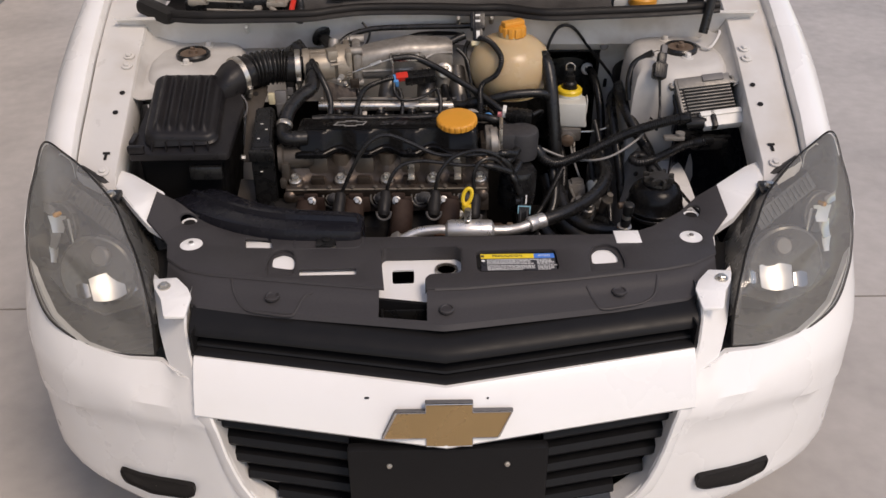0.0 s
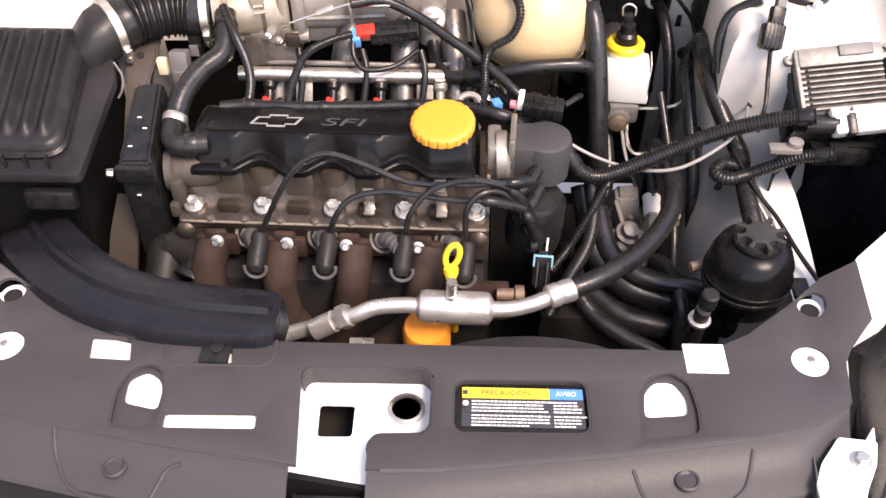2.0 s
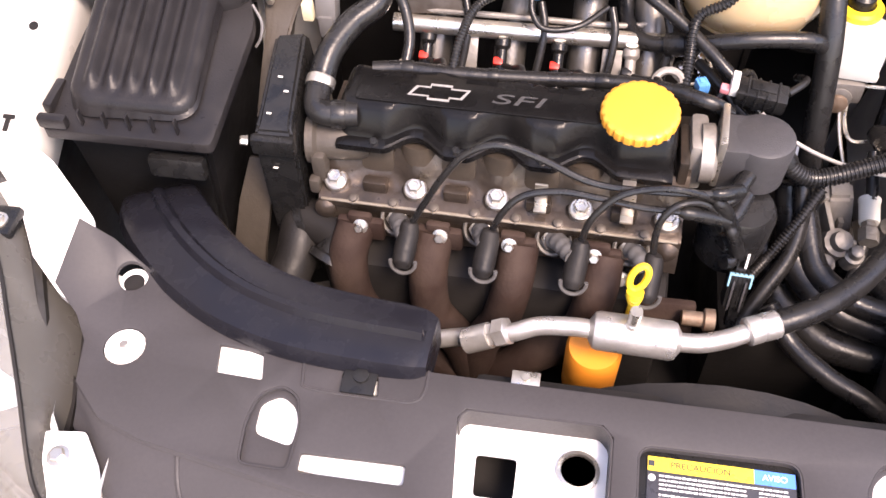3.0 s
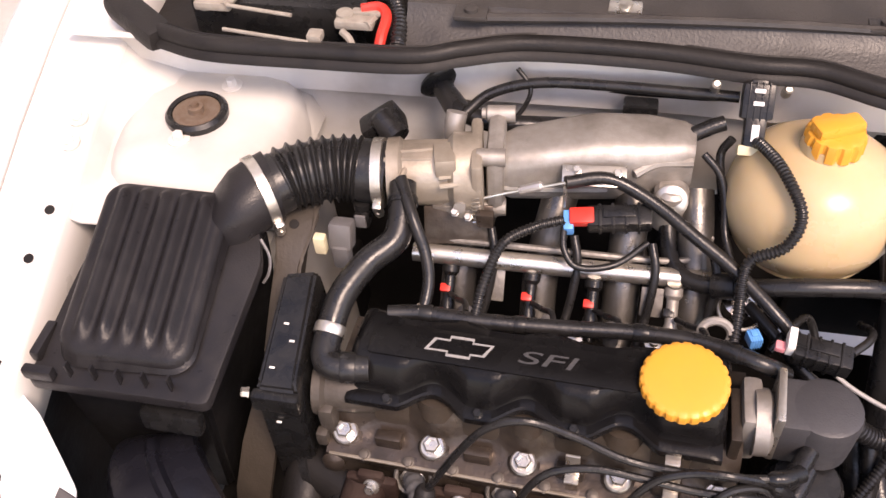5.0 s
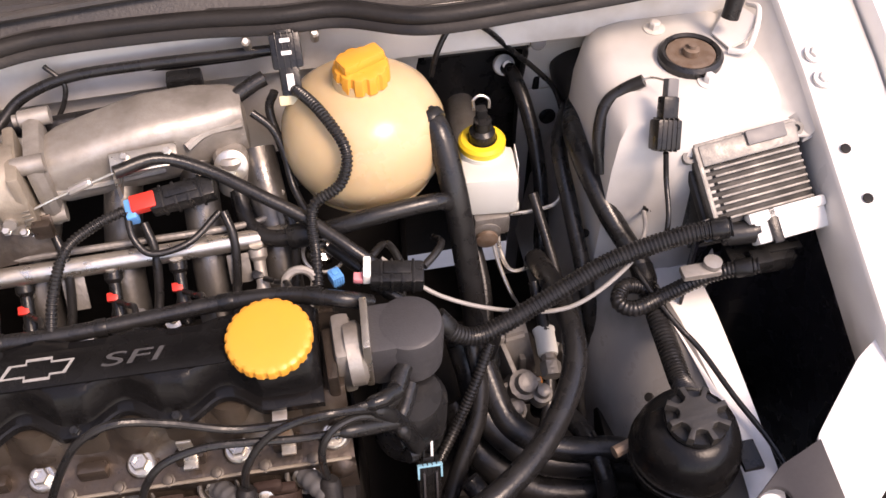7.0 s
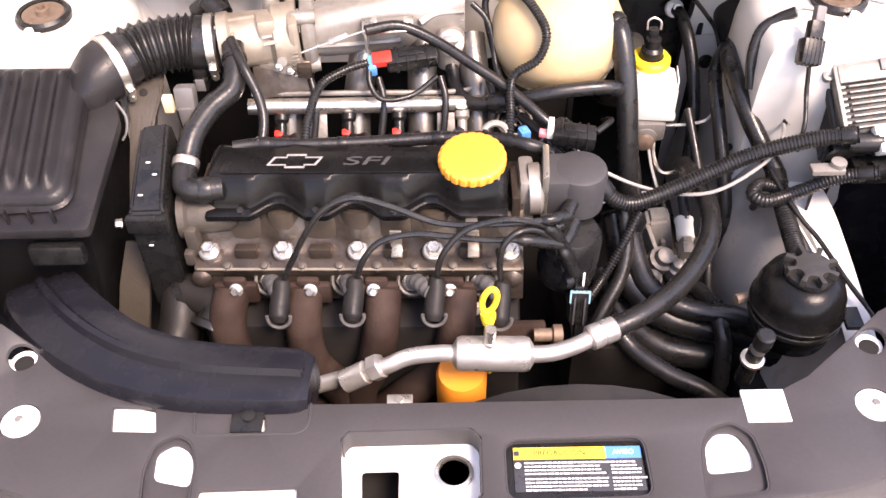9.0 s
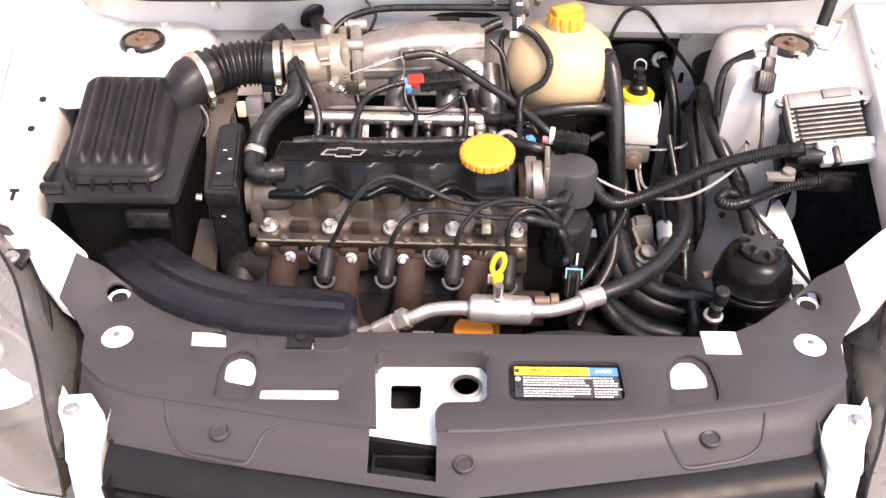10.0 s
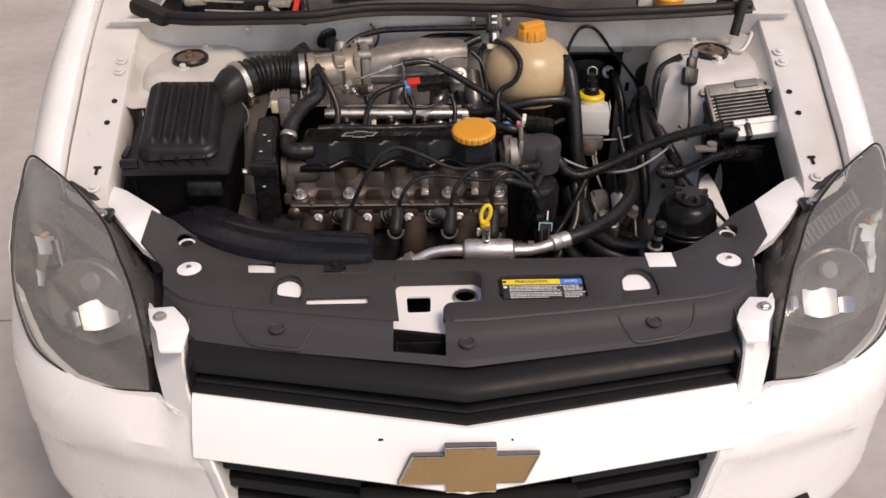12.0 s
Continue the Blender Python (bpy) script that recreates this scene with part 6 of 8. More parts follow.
def front_end():
    # timing belt cover and mount on the belt end
    rows = [[(-0.340, 1.520, 0.60), (-0.298, 1.520, 0.60), (-0.306, 1.650, 0.60), (-0.345, 1.645, 0.60)],
            [(-0.340, 1.521, 0.79), (-0.298, 1.521, 0.79), (-0.306, 1.650, 0.80), (-0.345, 1.645, 0.80)],
            [(-0.338, 1.524, 0.825), (-0.299, 1.524, 0.826), (-0.309, 1.648, 0.850), (-0.343, 1.640, 0.850)],
            [(-0.335, 1.530, 0.830), (-0.302, 1.530, 0.831), (-0.312, 1.642, 0.854), (-0.340, 1.635, 0.854)]]
    bm = grid_sheet([[Vector(p) for p in r] for r in rows], close=True)
    bmesh.ops.holes_fill(bm, edges=[e for e in bm.edges if e.is_boundary])
    bmesh.ops.bevel(bm, geom=bm.edges[:], offset=0.003, segments=2, affect="EDGES")
    tc = part("timing_cover", bm, BLACK, engine, "black plastic timing belt cover")
    part("cover_lip", rbox((-0.319, 1.520, 0.812), (0.046, 0.012, 0.022), 0.004), BLACK, tc)
    for x, y, z in ((-0.324, 1.585, 0.8445), (-0.314, 1.568, 0.8415), (-0.325, 1.540, 0.8365), (-0.322, 1.5185, 0.780)):
        part("paint_fleck", rbox((x, y, z), (0.005, 0.002, 0.0012), 0.0004), WHITEPL, tc)
    bolt("bolt", (-0.352, 1.532, 0.802), (-1, -0.3, 0.3), tc, 0.005, 0.008, mat=STEEL)
    # pale thermostat and cam-end casting
    part("cam_end", join(moved(turned([(0.018, -0.03), (0.022, -0.02), (0.023, 0.0), (0.021, 0.022), (0.026, 0.026), (0.026, 0.034), (0, 0.034)], 22), axis((-0.262, 1.562, 0.786), (-1, -0.1, 0.0))), rbox((-0.281, 1.545, 0.768), (0.016, 0.030, 0.040), 0.006), rbox((-0.286, 1.528, 0.750), (0.012, 0.012, 0.020), 0.004)), MOUNT, engine, "dirty cast camshaft end housing")
    mount = grid_sheet([[Vector((x, y + dy, z)) for x, dy in ((xa, 0), (xb, 0), (xb, 0.03), (xa, 0.03))] for xa, xb, y, z in
                        ((-0.374, -0.346, 1.606, 0.752), (-0.369, -0.340, 1.640, 0.800), (-0.366, -0.338, 1.668, 0.832), (-0.374, -0.330, 1.700, 0.852), (-0.370, -0.334, 1.722, 0.858))], close=True)
    bmesh.ops.holes_fill(mount, edges=[e for e in mount.edges if e.is_boundary])
    bmesh.ops.bevel(mount, geom=mount.edges[:], offset=0.003, segments=2, affect="EDGES")
    mt = part("engine_mount", mount, MOUNT, engine, "grimy tan cast engine mount bracket")
    part("mount_hole", moved(turned([(0.005, -0.002), (0.005, 0.001), (0, 0.0015)], 12), axis((-0.352, 1.703, 0.8535), (0, -0.5, 0.9))), DEEP, mt)
    part("sensor_block", join(rbox((-0.304, 1.707, 0.842), (0.024, 0.022, 0.030), 0.004, Euler((radians(-20), 0, 0)).to_matrix().to_4x4()), rbox((-0.304, 1.698, 0.822), (0.018, 0.016, 0.03), 0.004)), GREYPL, engine, "dusty grey sensor block")
    part("mount_stop", rbox((-0.318, 1.682, 0.852), (0.012, 0.010, 0.022), 0.002), BEIGE, engine, "beige plastic stop")
    # thermostat outlet with the radiator hose
    part("hose_outlet", moved(turned([(0.024, 0), (0.024, 0.028), (0.028, 0.03), (0.028, 0.038), (0.02, 0.04)], 20), axis((-0.252, 1.508, 0.695), (-0.3, -0.6, -0.4))), RUBBER, engine)
    # alternator and belt lumps in the dark below
    part("alternator", join(moved(turned([(0.055, 0), (0.06, 0.02), (0.06, 0.09), (0.05, 0.10), (0.02, 0.10), (0, 0.10)], 28), axis((-0.31, 1.47, 0.55), (1, 0, 0)))), GEAR, engine, "dull alternator body")
    part("side_plate", grid_sheet([[Vector((xa, y, z)), Vector((xb, y - 0.004, z))] for xa, xb, y, z in ((-0.372, -0.336, 1.572, 0.735), (-0.385, -0.348, 1.545, 0.690), (-0.394, -0.356, 1.520, 0.640), (-0.400, -0.362, 1.505, 0.580))], 0.006), MOUNT, engine, "grimy bracket plate")
    # distributor end: flanged housing, steel shield, cap with leads
    part("outlet_flange", join(rbox((0.099, 1.578, 0.800), (0.018, 0.050, 0.060), 0.006), moved(turned([(0.030, 0), (0.030, 0.012), (0.024, 0.016), (0, 0.016)], 20), axis((0.102, 1.572, 0.805), (1, 0, 0.05)))), ALU, engine, "cast outlet flange")
    part("adapter", rbox((0.086, 1.566, 0.792), (0.010, 0.055, 0.06), 0.003), HEAD, engine)
    ds = part("distributor", join(moved(turned([(0.030, -0.055), (0.032, -0.01), (0.030, -0.002), (0.026, 0.0), (0, 0.0)], 28), Matrix.Translation((0.160, 1.580, 0.830))), rbox((0.140, 1.580, 0.802), (0.038, 0.054, 0.055), 0.006)), DISTGREY, engine, "dark grey distributor cap")
    part("shield", rbox((0.1205, 1.578, 0.812), (0.007, 0.056, 0.062), 0.002, Euler((0, 0, radians(-4))).to_matrix().to_4x4()), STEEL, ds, "bare steel shield plate")
    for k in range(4):
        part("lead_tower", tube([(0.150 + 0.004 * k, 1.553 - 0.003 * k, 0.800 - 0.026 * k), (0.136 + 0.005 * k, 1.528 - 0.004 * k, 0.796 - 0.028 * k), (0.118 + 0.008 * k, 1.516 - 0.002 * k, 0.792 - 0.026 * k)], 0.0085, 12), RUBBER, ds, "moulded lead tower")
    part("cap_body", join(moved(turned([(0.034, 0), (0.036, 0.02), (0.034, 0.07), (0.028, 0.08), (0, 0.08)], 24), axis((0.15, 1.550, 0.69), (0.05, -0.1, 1)))), RUBBER, ds)
    # gearbox casting with lugs, deep behind the hoses
    deep = Matrix.Translation((0.285, 1.665, 0.632)) @ Matrix.Scale(1.08, 4) @ Matrix.Translation((-0.257, -1.553, -0.665))
    gb = part("gearbox", join(rbox((0.255, 1.65, 0.46), (0.18, 0.24, 0.20), 0.02), rbox((0.285, 1.665, 0.57), (0.07, 0.07, 0.08), 0.01)), DEEP, engine, "near-black gearbox housing")
    lug = grid_sheet([[Vector(p) for p in r] for r in ([(0.222, 1.520, 0.62), (0.282, 1.520, 0.62), (0.282, 1.575, 0.63), (0.222, 1.575, 0.63)], [(0.230, 1.528, 0.665), (0.276, 1.530, 0.668), (0.276, 1.572, 0.672), (0.230, 1.570, 0.670)],
                                                       [(0.244, 1.540, 0.700), (0.270, 1.542, 0.702), (0.270, 1.566, 0.704), (0.244, 1.564, 0.702)])], close=True)
    bmesh.ops.holes_fill(lug, edges=[e for e in lug.edges if e.is_boundary])
    bmesh.ops.bevel(lug, geom=lug.edges[:], offset=0.004, segments=2, affect="EDGES")
    part("casting_lug", moved(join(lug, rbox((0.246, 1.524, 0.655), (0.006, 0.012, 0.05), 0.002, Euler((radians(-14), 0, 0)).to_matrix().to_4x4()), rbox((0.262, 1.525, 0.655), (0.006, 0.012, 0.05), 0.002, Euler((radians(-14), 0, 0)).to_matrix().to_4x4())), deep), GEAR, gb, "bare cast aluminium lug")
    for c, d in (((0.292, 1.560, 0.625), (0.3, -0.4, 0.9)), ((0.310, 1.545, 0.640), (0.2, -0.3, 0.9))):
        part("casing_stud", moved(turned([(0.011, 0), (0.011, 0.03), (0.008, 0.034), (0.006, 0.045), (0, 0.045)], 12), deep @ axis(c, d)), GEAR, gb)
    p, q = Vector((0.315, 1.610, 0.655)), Vector((0.319, 1.672, 0.668))
    sw = part("reverse_switch", moved(join(turned([(0.0105, 0.0), (0.0115, 0.003), (0.0115, 0.026), (0.0125, 0.028), (0.0125, 0.031), (0.0095, 0.033), (0, 0.033)], 18)), axis(p.lerp(q, 0.30), q - p)), MILK, engine, "pale grey reversing light switch")
    part("switch_tip", moved(turned([(0.0055, 0.0), (0.0050, 0.014), (0.0035, 0.017), (0, 0.017)], 14), axis(p.lerp(q, 0.82), q - p)), PRINTW, sw, "white tip")
    part("switch_hex", moved(turned([(0.0115, -0.006), (0.0115, 0.010), (0.0085, 0.013), (0.0085, 0.020), (0, 0.020)], 6), axis(p.lerp(q, 0.0), q - p)), GEAR, sw, "bare hexagon body")
    for c, d, r in (((0.282, 1.600, 0.655), (0.2, -0.4, 0.9), 0.012), ((0.300, 1.590, 0.648), (0.0, -0.3, 1.0), 0.008), ((0.268, 1.580, 0.640), (-0.1, -0.4, 0.9), 0.009)):
        part("casing_stud", moved(turned([(r * 1.5, -0.02), (r * 1.4, 0.0), (r, 0.002), (r * 0.9, 0.012), (r * 0.5, 0.014), (0, 0.014)], 12), axis(c, d)), GEAR, gb)
    part("casing_rib", join(rbox((0.272, 1.628, 0.640), (0.006, 0.050, 0.05), 0.002, Euler((radians(12), 0, radians(10))).to_matrix().to_4x4()), rbox((0.272, 1.604, 0.632), (0.060, 0.006, 0.045), 0.002)), GEAR, gb)
    part("seal_plug", moved(rbox((0.276, 1.515, 0.650), (0.01, 0.008, 0.008), 0.002), deep), ORANGE, engine)
    # spin-on oil filter and the dipstick
    part("oil_filter", moved(turned([(0.0, 0.0), (0.027, 0.002), (0.029, 0.01), (0.029, 0.088), (0.026, 0.095), (0, 0.097)], 32), axis((0.022, 1.432, 0.572), (0.0, -0.12, 1))), ORANGE, engine, "orange spin-on oil filter")
    dip = part("dipstick", join(tube([(0.051, 1.424, 0.752), (0.052, 1.440, 0.70), (0.055, 1.455, 0.62)], 0.0045, 8)), BRAKEYELLOW, engine, "yellow dipstick")
    part("dipstick_ring", join(tube([(0.0525 + 0.0075 * math.cos(a) + 0.003 * math.sin(a), 1.438 + 0.004 * math.sin(a), 0.768 + 0.0135 * math.sin(a)) for a in [k * 2 * math.pi / 16 for k in range(17)]], 0.0036, 8, 2), moved(turned([(0.006, 0), (0.0085, 0.008), (0.0085, 0.014), (0, 0.014)], 14), axis((0.051, 1.427, 0.742), (0, 0.3, 1)))), BRAKEYELLOW, dip, "yellow ring handle")
    part("oxygen_sensor", moved(turned([(0.008, 0), (0.008, 0.02), (0.012, 0.022), (0.012, 0.032), (0, 0.034)], 12), axis((0.105, 1.452, 0.690), (1, 0, 0))), RUSTBOLT, engine)
    part("heat_shield", rbox((0.085, 1.462, 0.668), (0.07, 0.012, 0.05), 0.004, Euler((radians(-20), 0, 0)).to_matrix().to_4x4()), RUST, engine, "rusty heat shield")


front_end()

# ---- intake side ----
def air_box():
    th = thing("air_filter_box", "dusty black ribbed plastic air filter box", "air filter", (-0.48, 1.59, 0.60))
    bl, br, fl, fr = Vector((-0.537, 1.696, 0.906)), Vector((-0.404, 1.696, 0.905)), Vector((-0.525, 1.514, 0.862)), Vector((-0.397, 1.520, 0.855))
    ctr, hw, hd, rc, rr = (bl + br + fl + fr) / 4, 0.0625, 0.0945, 0.022, 0.010
    flange_z = lambda y: 0.829 + 0.24 * max(0.0, y - 1.50)

    def lid_point(a, b):
        """A place on the lid's plan, its corners rounded, and how far it lies from the edge."""
        ax, bx = abs(a) - (hw - rc), abs(b) - (hd - rc)
        if ax > 0 and bx > 0:
            q = math.hypot(ax, bx)
            k = min(1.0, rc / q) if q > 0 else 1.0
            a, b = math.copysign(hw - rc + ax * k, a), math.copysign(hd - rc + bx * k, b)
            edge = max(0.0, rc - q)
        else:
            edge = min(hw - abs(a), hd - abs(b))
        u, v = (a / hw + 1) / 2, (b / hd + 1) / 2
        return fl.lerp(fr, u).lerp(bl.lerp(br, u), v), edge, u, v

    nu, nv = 72, 40
    rows = []
    for j in range(nv + 1):
        row = []
        for i in range(nu + 1):
            p, edge, u, v = lid_point(hw * math.sin((i / nu - 0.5) * math.pi * 0.999) * 1.0, hd * math.sin((j / nv - 0.5) * math.pi * 0.999))
            # long flutes that fade out at both ends, on a top whose rim rolls over
            flute = 0.5 - 0.5 * math.cos(2 * math.pi * 5 * (u - 0.10) / 0.80) if 0.10 < u < 0.90 else 0.0
            roll = rr * (1 - math.sqrt(max(0.0, 1 - max(0.0, 1 - edge / rr) ** 2)))
            row.append(p + Vector((0, 0, 0.0085 * flute * max(0.0, min(1, (v - 0.06) / 0.07, (0.96 - v) / 0.06)) - 0.004 - roll)))
        rows.append(row)
    rim = rows[0] + [r[-1] for r in rows[1:]] + rows[-1][::-1][1:] + [r[0] for r in rows[::-1][1:-1]]
    mid = sum(rim, Vector()) / len(rim)
    wall = []
    for k in (0.0, 0.5, 1.0):
        wall.append([p + Vector((p.x - mid.x, p.y - mid.y, 0)) * 0.035 * k + Vector((0, 0, (flange_z(p.y) + 0.004 - p.z) * k)) for p in rim])
    lid = part("lid", join(grid_sheet(rows), grid_sheet(wall, close=True)), BOX, th, "ribbed black lid", 50)
    for i in range(5):
        x = -0.510 + 0.025 * i
        part("lid_rib", rbox((x, 1.5065, 0.839), (0.0020, 0.006, 0.020), 0.0005), BOX, lid)
    part("flange", plate(round_loop([(-0.552, 1.496), (-0.374, 1.496), (-0.364, 1.64), (-0.385, 1.702), (-0.536, 1.702), (-0.546, 1.60)], 0.008, 3), [], lambda x, y: flange_z(y), 0.012, 0.002), BOX, th)
    body = [[(-0.540, 1.506, 0.818), (-0.382, 1.506, 0.818), (-0.376, 1.695, 0.860), (-0.535, 1.695, 0.860)], [(-0.538, 1.510, 0.80), (-0.386, 1.510, 0.80), (-0.380, 1.695, 0.80), (-0.535, 1.695, 0.80)],
            [(-0.54, 1.528, 0.62), (-0.405, 1.522, 0.62), (-0.40, 1.68, 0.62), (-0.55, 1.68, 0.62)]]
    bm = grid_sheet([[Vector(p) for p in r] for r in body], close=True)
    bmesh.ops.holes_fill(bm, edges=[e for e in bm.edges if e.is_boundary])
    bmesh.ops.bevel(bm, geom=bm.edges[:], offset=0.006, segments=2, affect="EDGES")
    part("body", bm, BOXBODY, th, "black box body")
    for x, y in ((-0.537, 1.500), (-0.549, 1.535)):
        part("clip", rbox((x, y, 0.838), (0.030 if y < 1.51 else 0.010, 0.010 if y < 1.51 else 0.040, 0.014), 0.003), BOX, th)
    part("latch_block", rbox((-0.418, 1.499, 0.790), (0.060, 0.014, 0.026), 0.005, Euler((radians(-8), 0, 0)).to_matrix().to_4x4()), BLACK, th, "black moulded latch pocket")
    # outlet cone on the lid's inner back corner
    rows = []
    for cx, cy, cz, rx, ry, rz, q in ((-0.440, 1.672, 0.848, 0.006, 0.026, 0.026, 0.6), (-0.418, 1.684, 0.868, 0.012, 0.033, 0.032, 0.75), (-0.402, 1.692, 0.881, 0.018, 0.034, 0.036, 0.9), (-0.388, 1.706, 0.886, 0.022, 0.031, 0.036, 1.0), (-0.374, 1.720, 0.888, 0.022, 0.030, 0.036, 1.0)):
        ring = []
        for k in range(28):
            a = 2 * math.pi * k / 28
            ca, sa = math.copysign(abs(math.cos(a)) ** q, math.cos(a)), math.copysign(abs(math.sin(a)) ** q, math.sin(a))
            ring.append(Vector((cx - rx * ca, cy + ry * ca, cz + rz * sa)))
        rows.append(ring)
    bm = grid_sheet(rows, close=True)
    bmesh.ops.holes_fill(bm, edges=[e for e in bm.edges if e.is_boundary])
    part("outlet", bm, BOX, th)
    part("side_strap", tube([(-0.372, 1.665, 0.868), (-0.362, 1.655, 0.855), (-0.362, 1.645, 0.842), (-0.368, 1.640, 0.832)], 0.0016, 6), GREYPL, th)


air_box()


def clamp_ring(parent, c, d, r, mat=None):
    cl = part("hose_clamp", moved(turned([(r, -0.0055), (r + 0.0012, -0.005), (r + 0.0012, 0.005), (r, 0.0055)], 32), axis(c, d)), mat or STEEL, parent, "steel worm-drive hose clamp")
    part("clamp_screw", moved(join(rbox((r + 0.004, 0, 0), (0.008, 0.016, 0.009), 0.002), moved(turned([(0.005, 0), (0.005, 0.010), (0, 0.010)], 6), axis((r + 0.004, 0.006, 0), (0, 1, 0)))), axis(c, d) @ Matrix.Rotation(radians(205), 4, "Z")), mat or STEEL, cl)


def intake_hose():
    th = thing("intake_hose", "black ribbed rubber intake hose with steel clamps", "hose", (-0.33, 1.74, 0.88))
    a, b = Vector((-0.386, 1.708, 0.886)), Vector((-0.262, 1.757, 0.884))
    line = smooth_line([a, (-0.355, 1.735, 0.890), (-0.315, 1.753, 0.889), (-0.285, 1.757, 0.886), b], 44)
    bm = bmesh.new()
    rings = []
    n = len(line)
    for i, p in enumerate(line):
        t = (line[min(i + 1, n - 1)] - line[max(i - 1, 0)]).normalized()
        s = t.cross(Vector((0, 0, 1))).normalized()
        u = s.cross(t)
        q = i / (n - 1)
        wave = 0.5 + 0.5 * math.cos((q - 0.20) / 0.46 * 2 * math.pi * 8)
        r = 0.0318 + (0.0046 * wave ** 2.2 - 0.0012 if 0.17 < q < 0.69 else (0.0008 if q >= 0.69 else 0.0))
        rings.append([bm.verts.new(p + (s * math.cos(2 * math.pi * k / 28) + u * math.sin(2 * math.pi * k / 28)) * r) for k in range(28)])
    for x, y in zip(rings, rings[1:]):
        for i in range(28):
            bm.faces.new((x[i], x[(i + 1) % 28], y[(i + 1) % 28], y[i]))
    part("bellows", bm, RUBBER, th, "", 60)
    clamp_ring(th, (-0.383, 1.711, 0.887), (0.72, 0.62, 0.05), 0.0375)
    clamp_ring(th, (-0.272, 1.757, 0.885), (0.98, 0.12, 0.0), 0.0345)
    part("sensor", join(rbox((-0.287, 1.728, 0.848), (0.016, 0.016, 0.018), 0.003), moved(turned([(0.010, 0), (0.010, 0.02), (0, 0.02)], 14), Matrix.Translation((-0.287, 1.735, 0.845)))), BLACK, th, "air temperature sensor")
    part("sensor_clip", rbox((-0.2865, 1.7185, 0.851), (0.011, 0.003, 0.016), 0.001), GREYPL, th)


intake_hose()


def air_duct():
    """The flat cold-air duct that runs from behind the cover to the filter box."""
    th = thing("air_duct", "blue-black plastic cold-air duct with a pressed rib", "air duct", (-0.30, 1.37, 0.75))
    path = [(-0.468, 1.535, 0.700, 0.032), (-0.455, 1.500, 0.745, 0.042), (-0.425, 1.455, 0.768, 0.046), (-0.375, 1.405, 0.778, 0.045), (-0.320, 1.368, 0.783, 0.042), (-0.260, 1.347, 0.785, 0.040), (-0.195, 1.339, 0.785, 0.038), (-0.145, 1.337, 0.783, 0.036), (-0.128, 1.336, 0.778, 0.030)]
    pts = smooth_line([p[:3] for p in path], 6)
    ws = smooth_line([(p[3], 0, 0) for p in path], 6)
    rows = []
    for i, p in enumerate(pts):
        t = (pts[min(i + 1, len(pts) - 1)] - pts[max(i - 1, 0)])
        s = Vector((t.y, -t.x, 0)).normalized()
        w = ws[i].x
        q = i / (len(pts) - 1)
        rib = 0.007 if 0.14 < q < 0.93 else 0.0
        sec = [(-1.0, -0.050), (-1.0, -0.016), (-0.90, -0.004), (-0.62, 0.0), (-0.22, 0.0), (-0.12, rib), (0.02, rib), (0.12, 0.0), (0.55, 0.0), (0.86, -0.003), (1.0, -0.014), (1.0, -0.050)]
        rows.append([p + s * w * k + Vector((0, 0, h)) for k, h in sec])
    bm = grid_sheet(rows, close=True)
    bmesh.ops.holes_fill(bm, edges=[e for e in bm.edges if e.is_boundary])
    part("duct_body", bm, NAVY, th, "", 30)
    part("mount_tongue", join(rbox((-0.186, 1.296, 0.7685), (0.030, 0.034, 0.003), 0.001), moved(turned([(0.007, 0), (0.007, 0.004), (0, 0.005)], 14), Matrix.Translation((-0.185, 1.296, 0.769)))), BLACK, th, "black fixing tongue with a push pin")


air_duct()

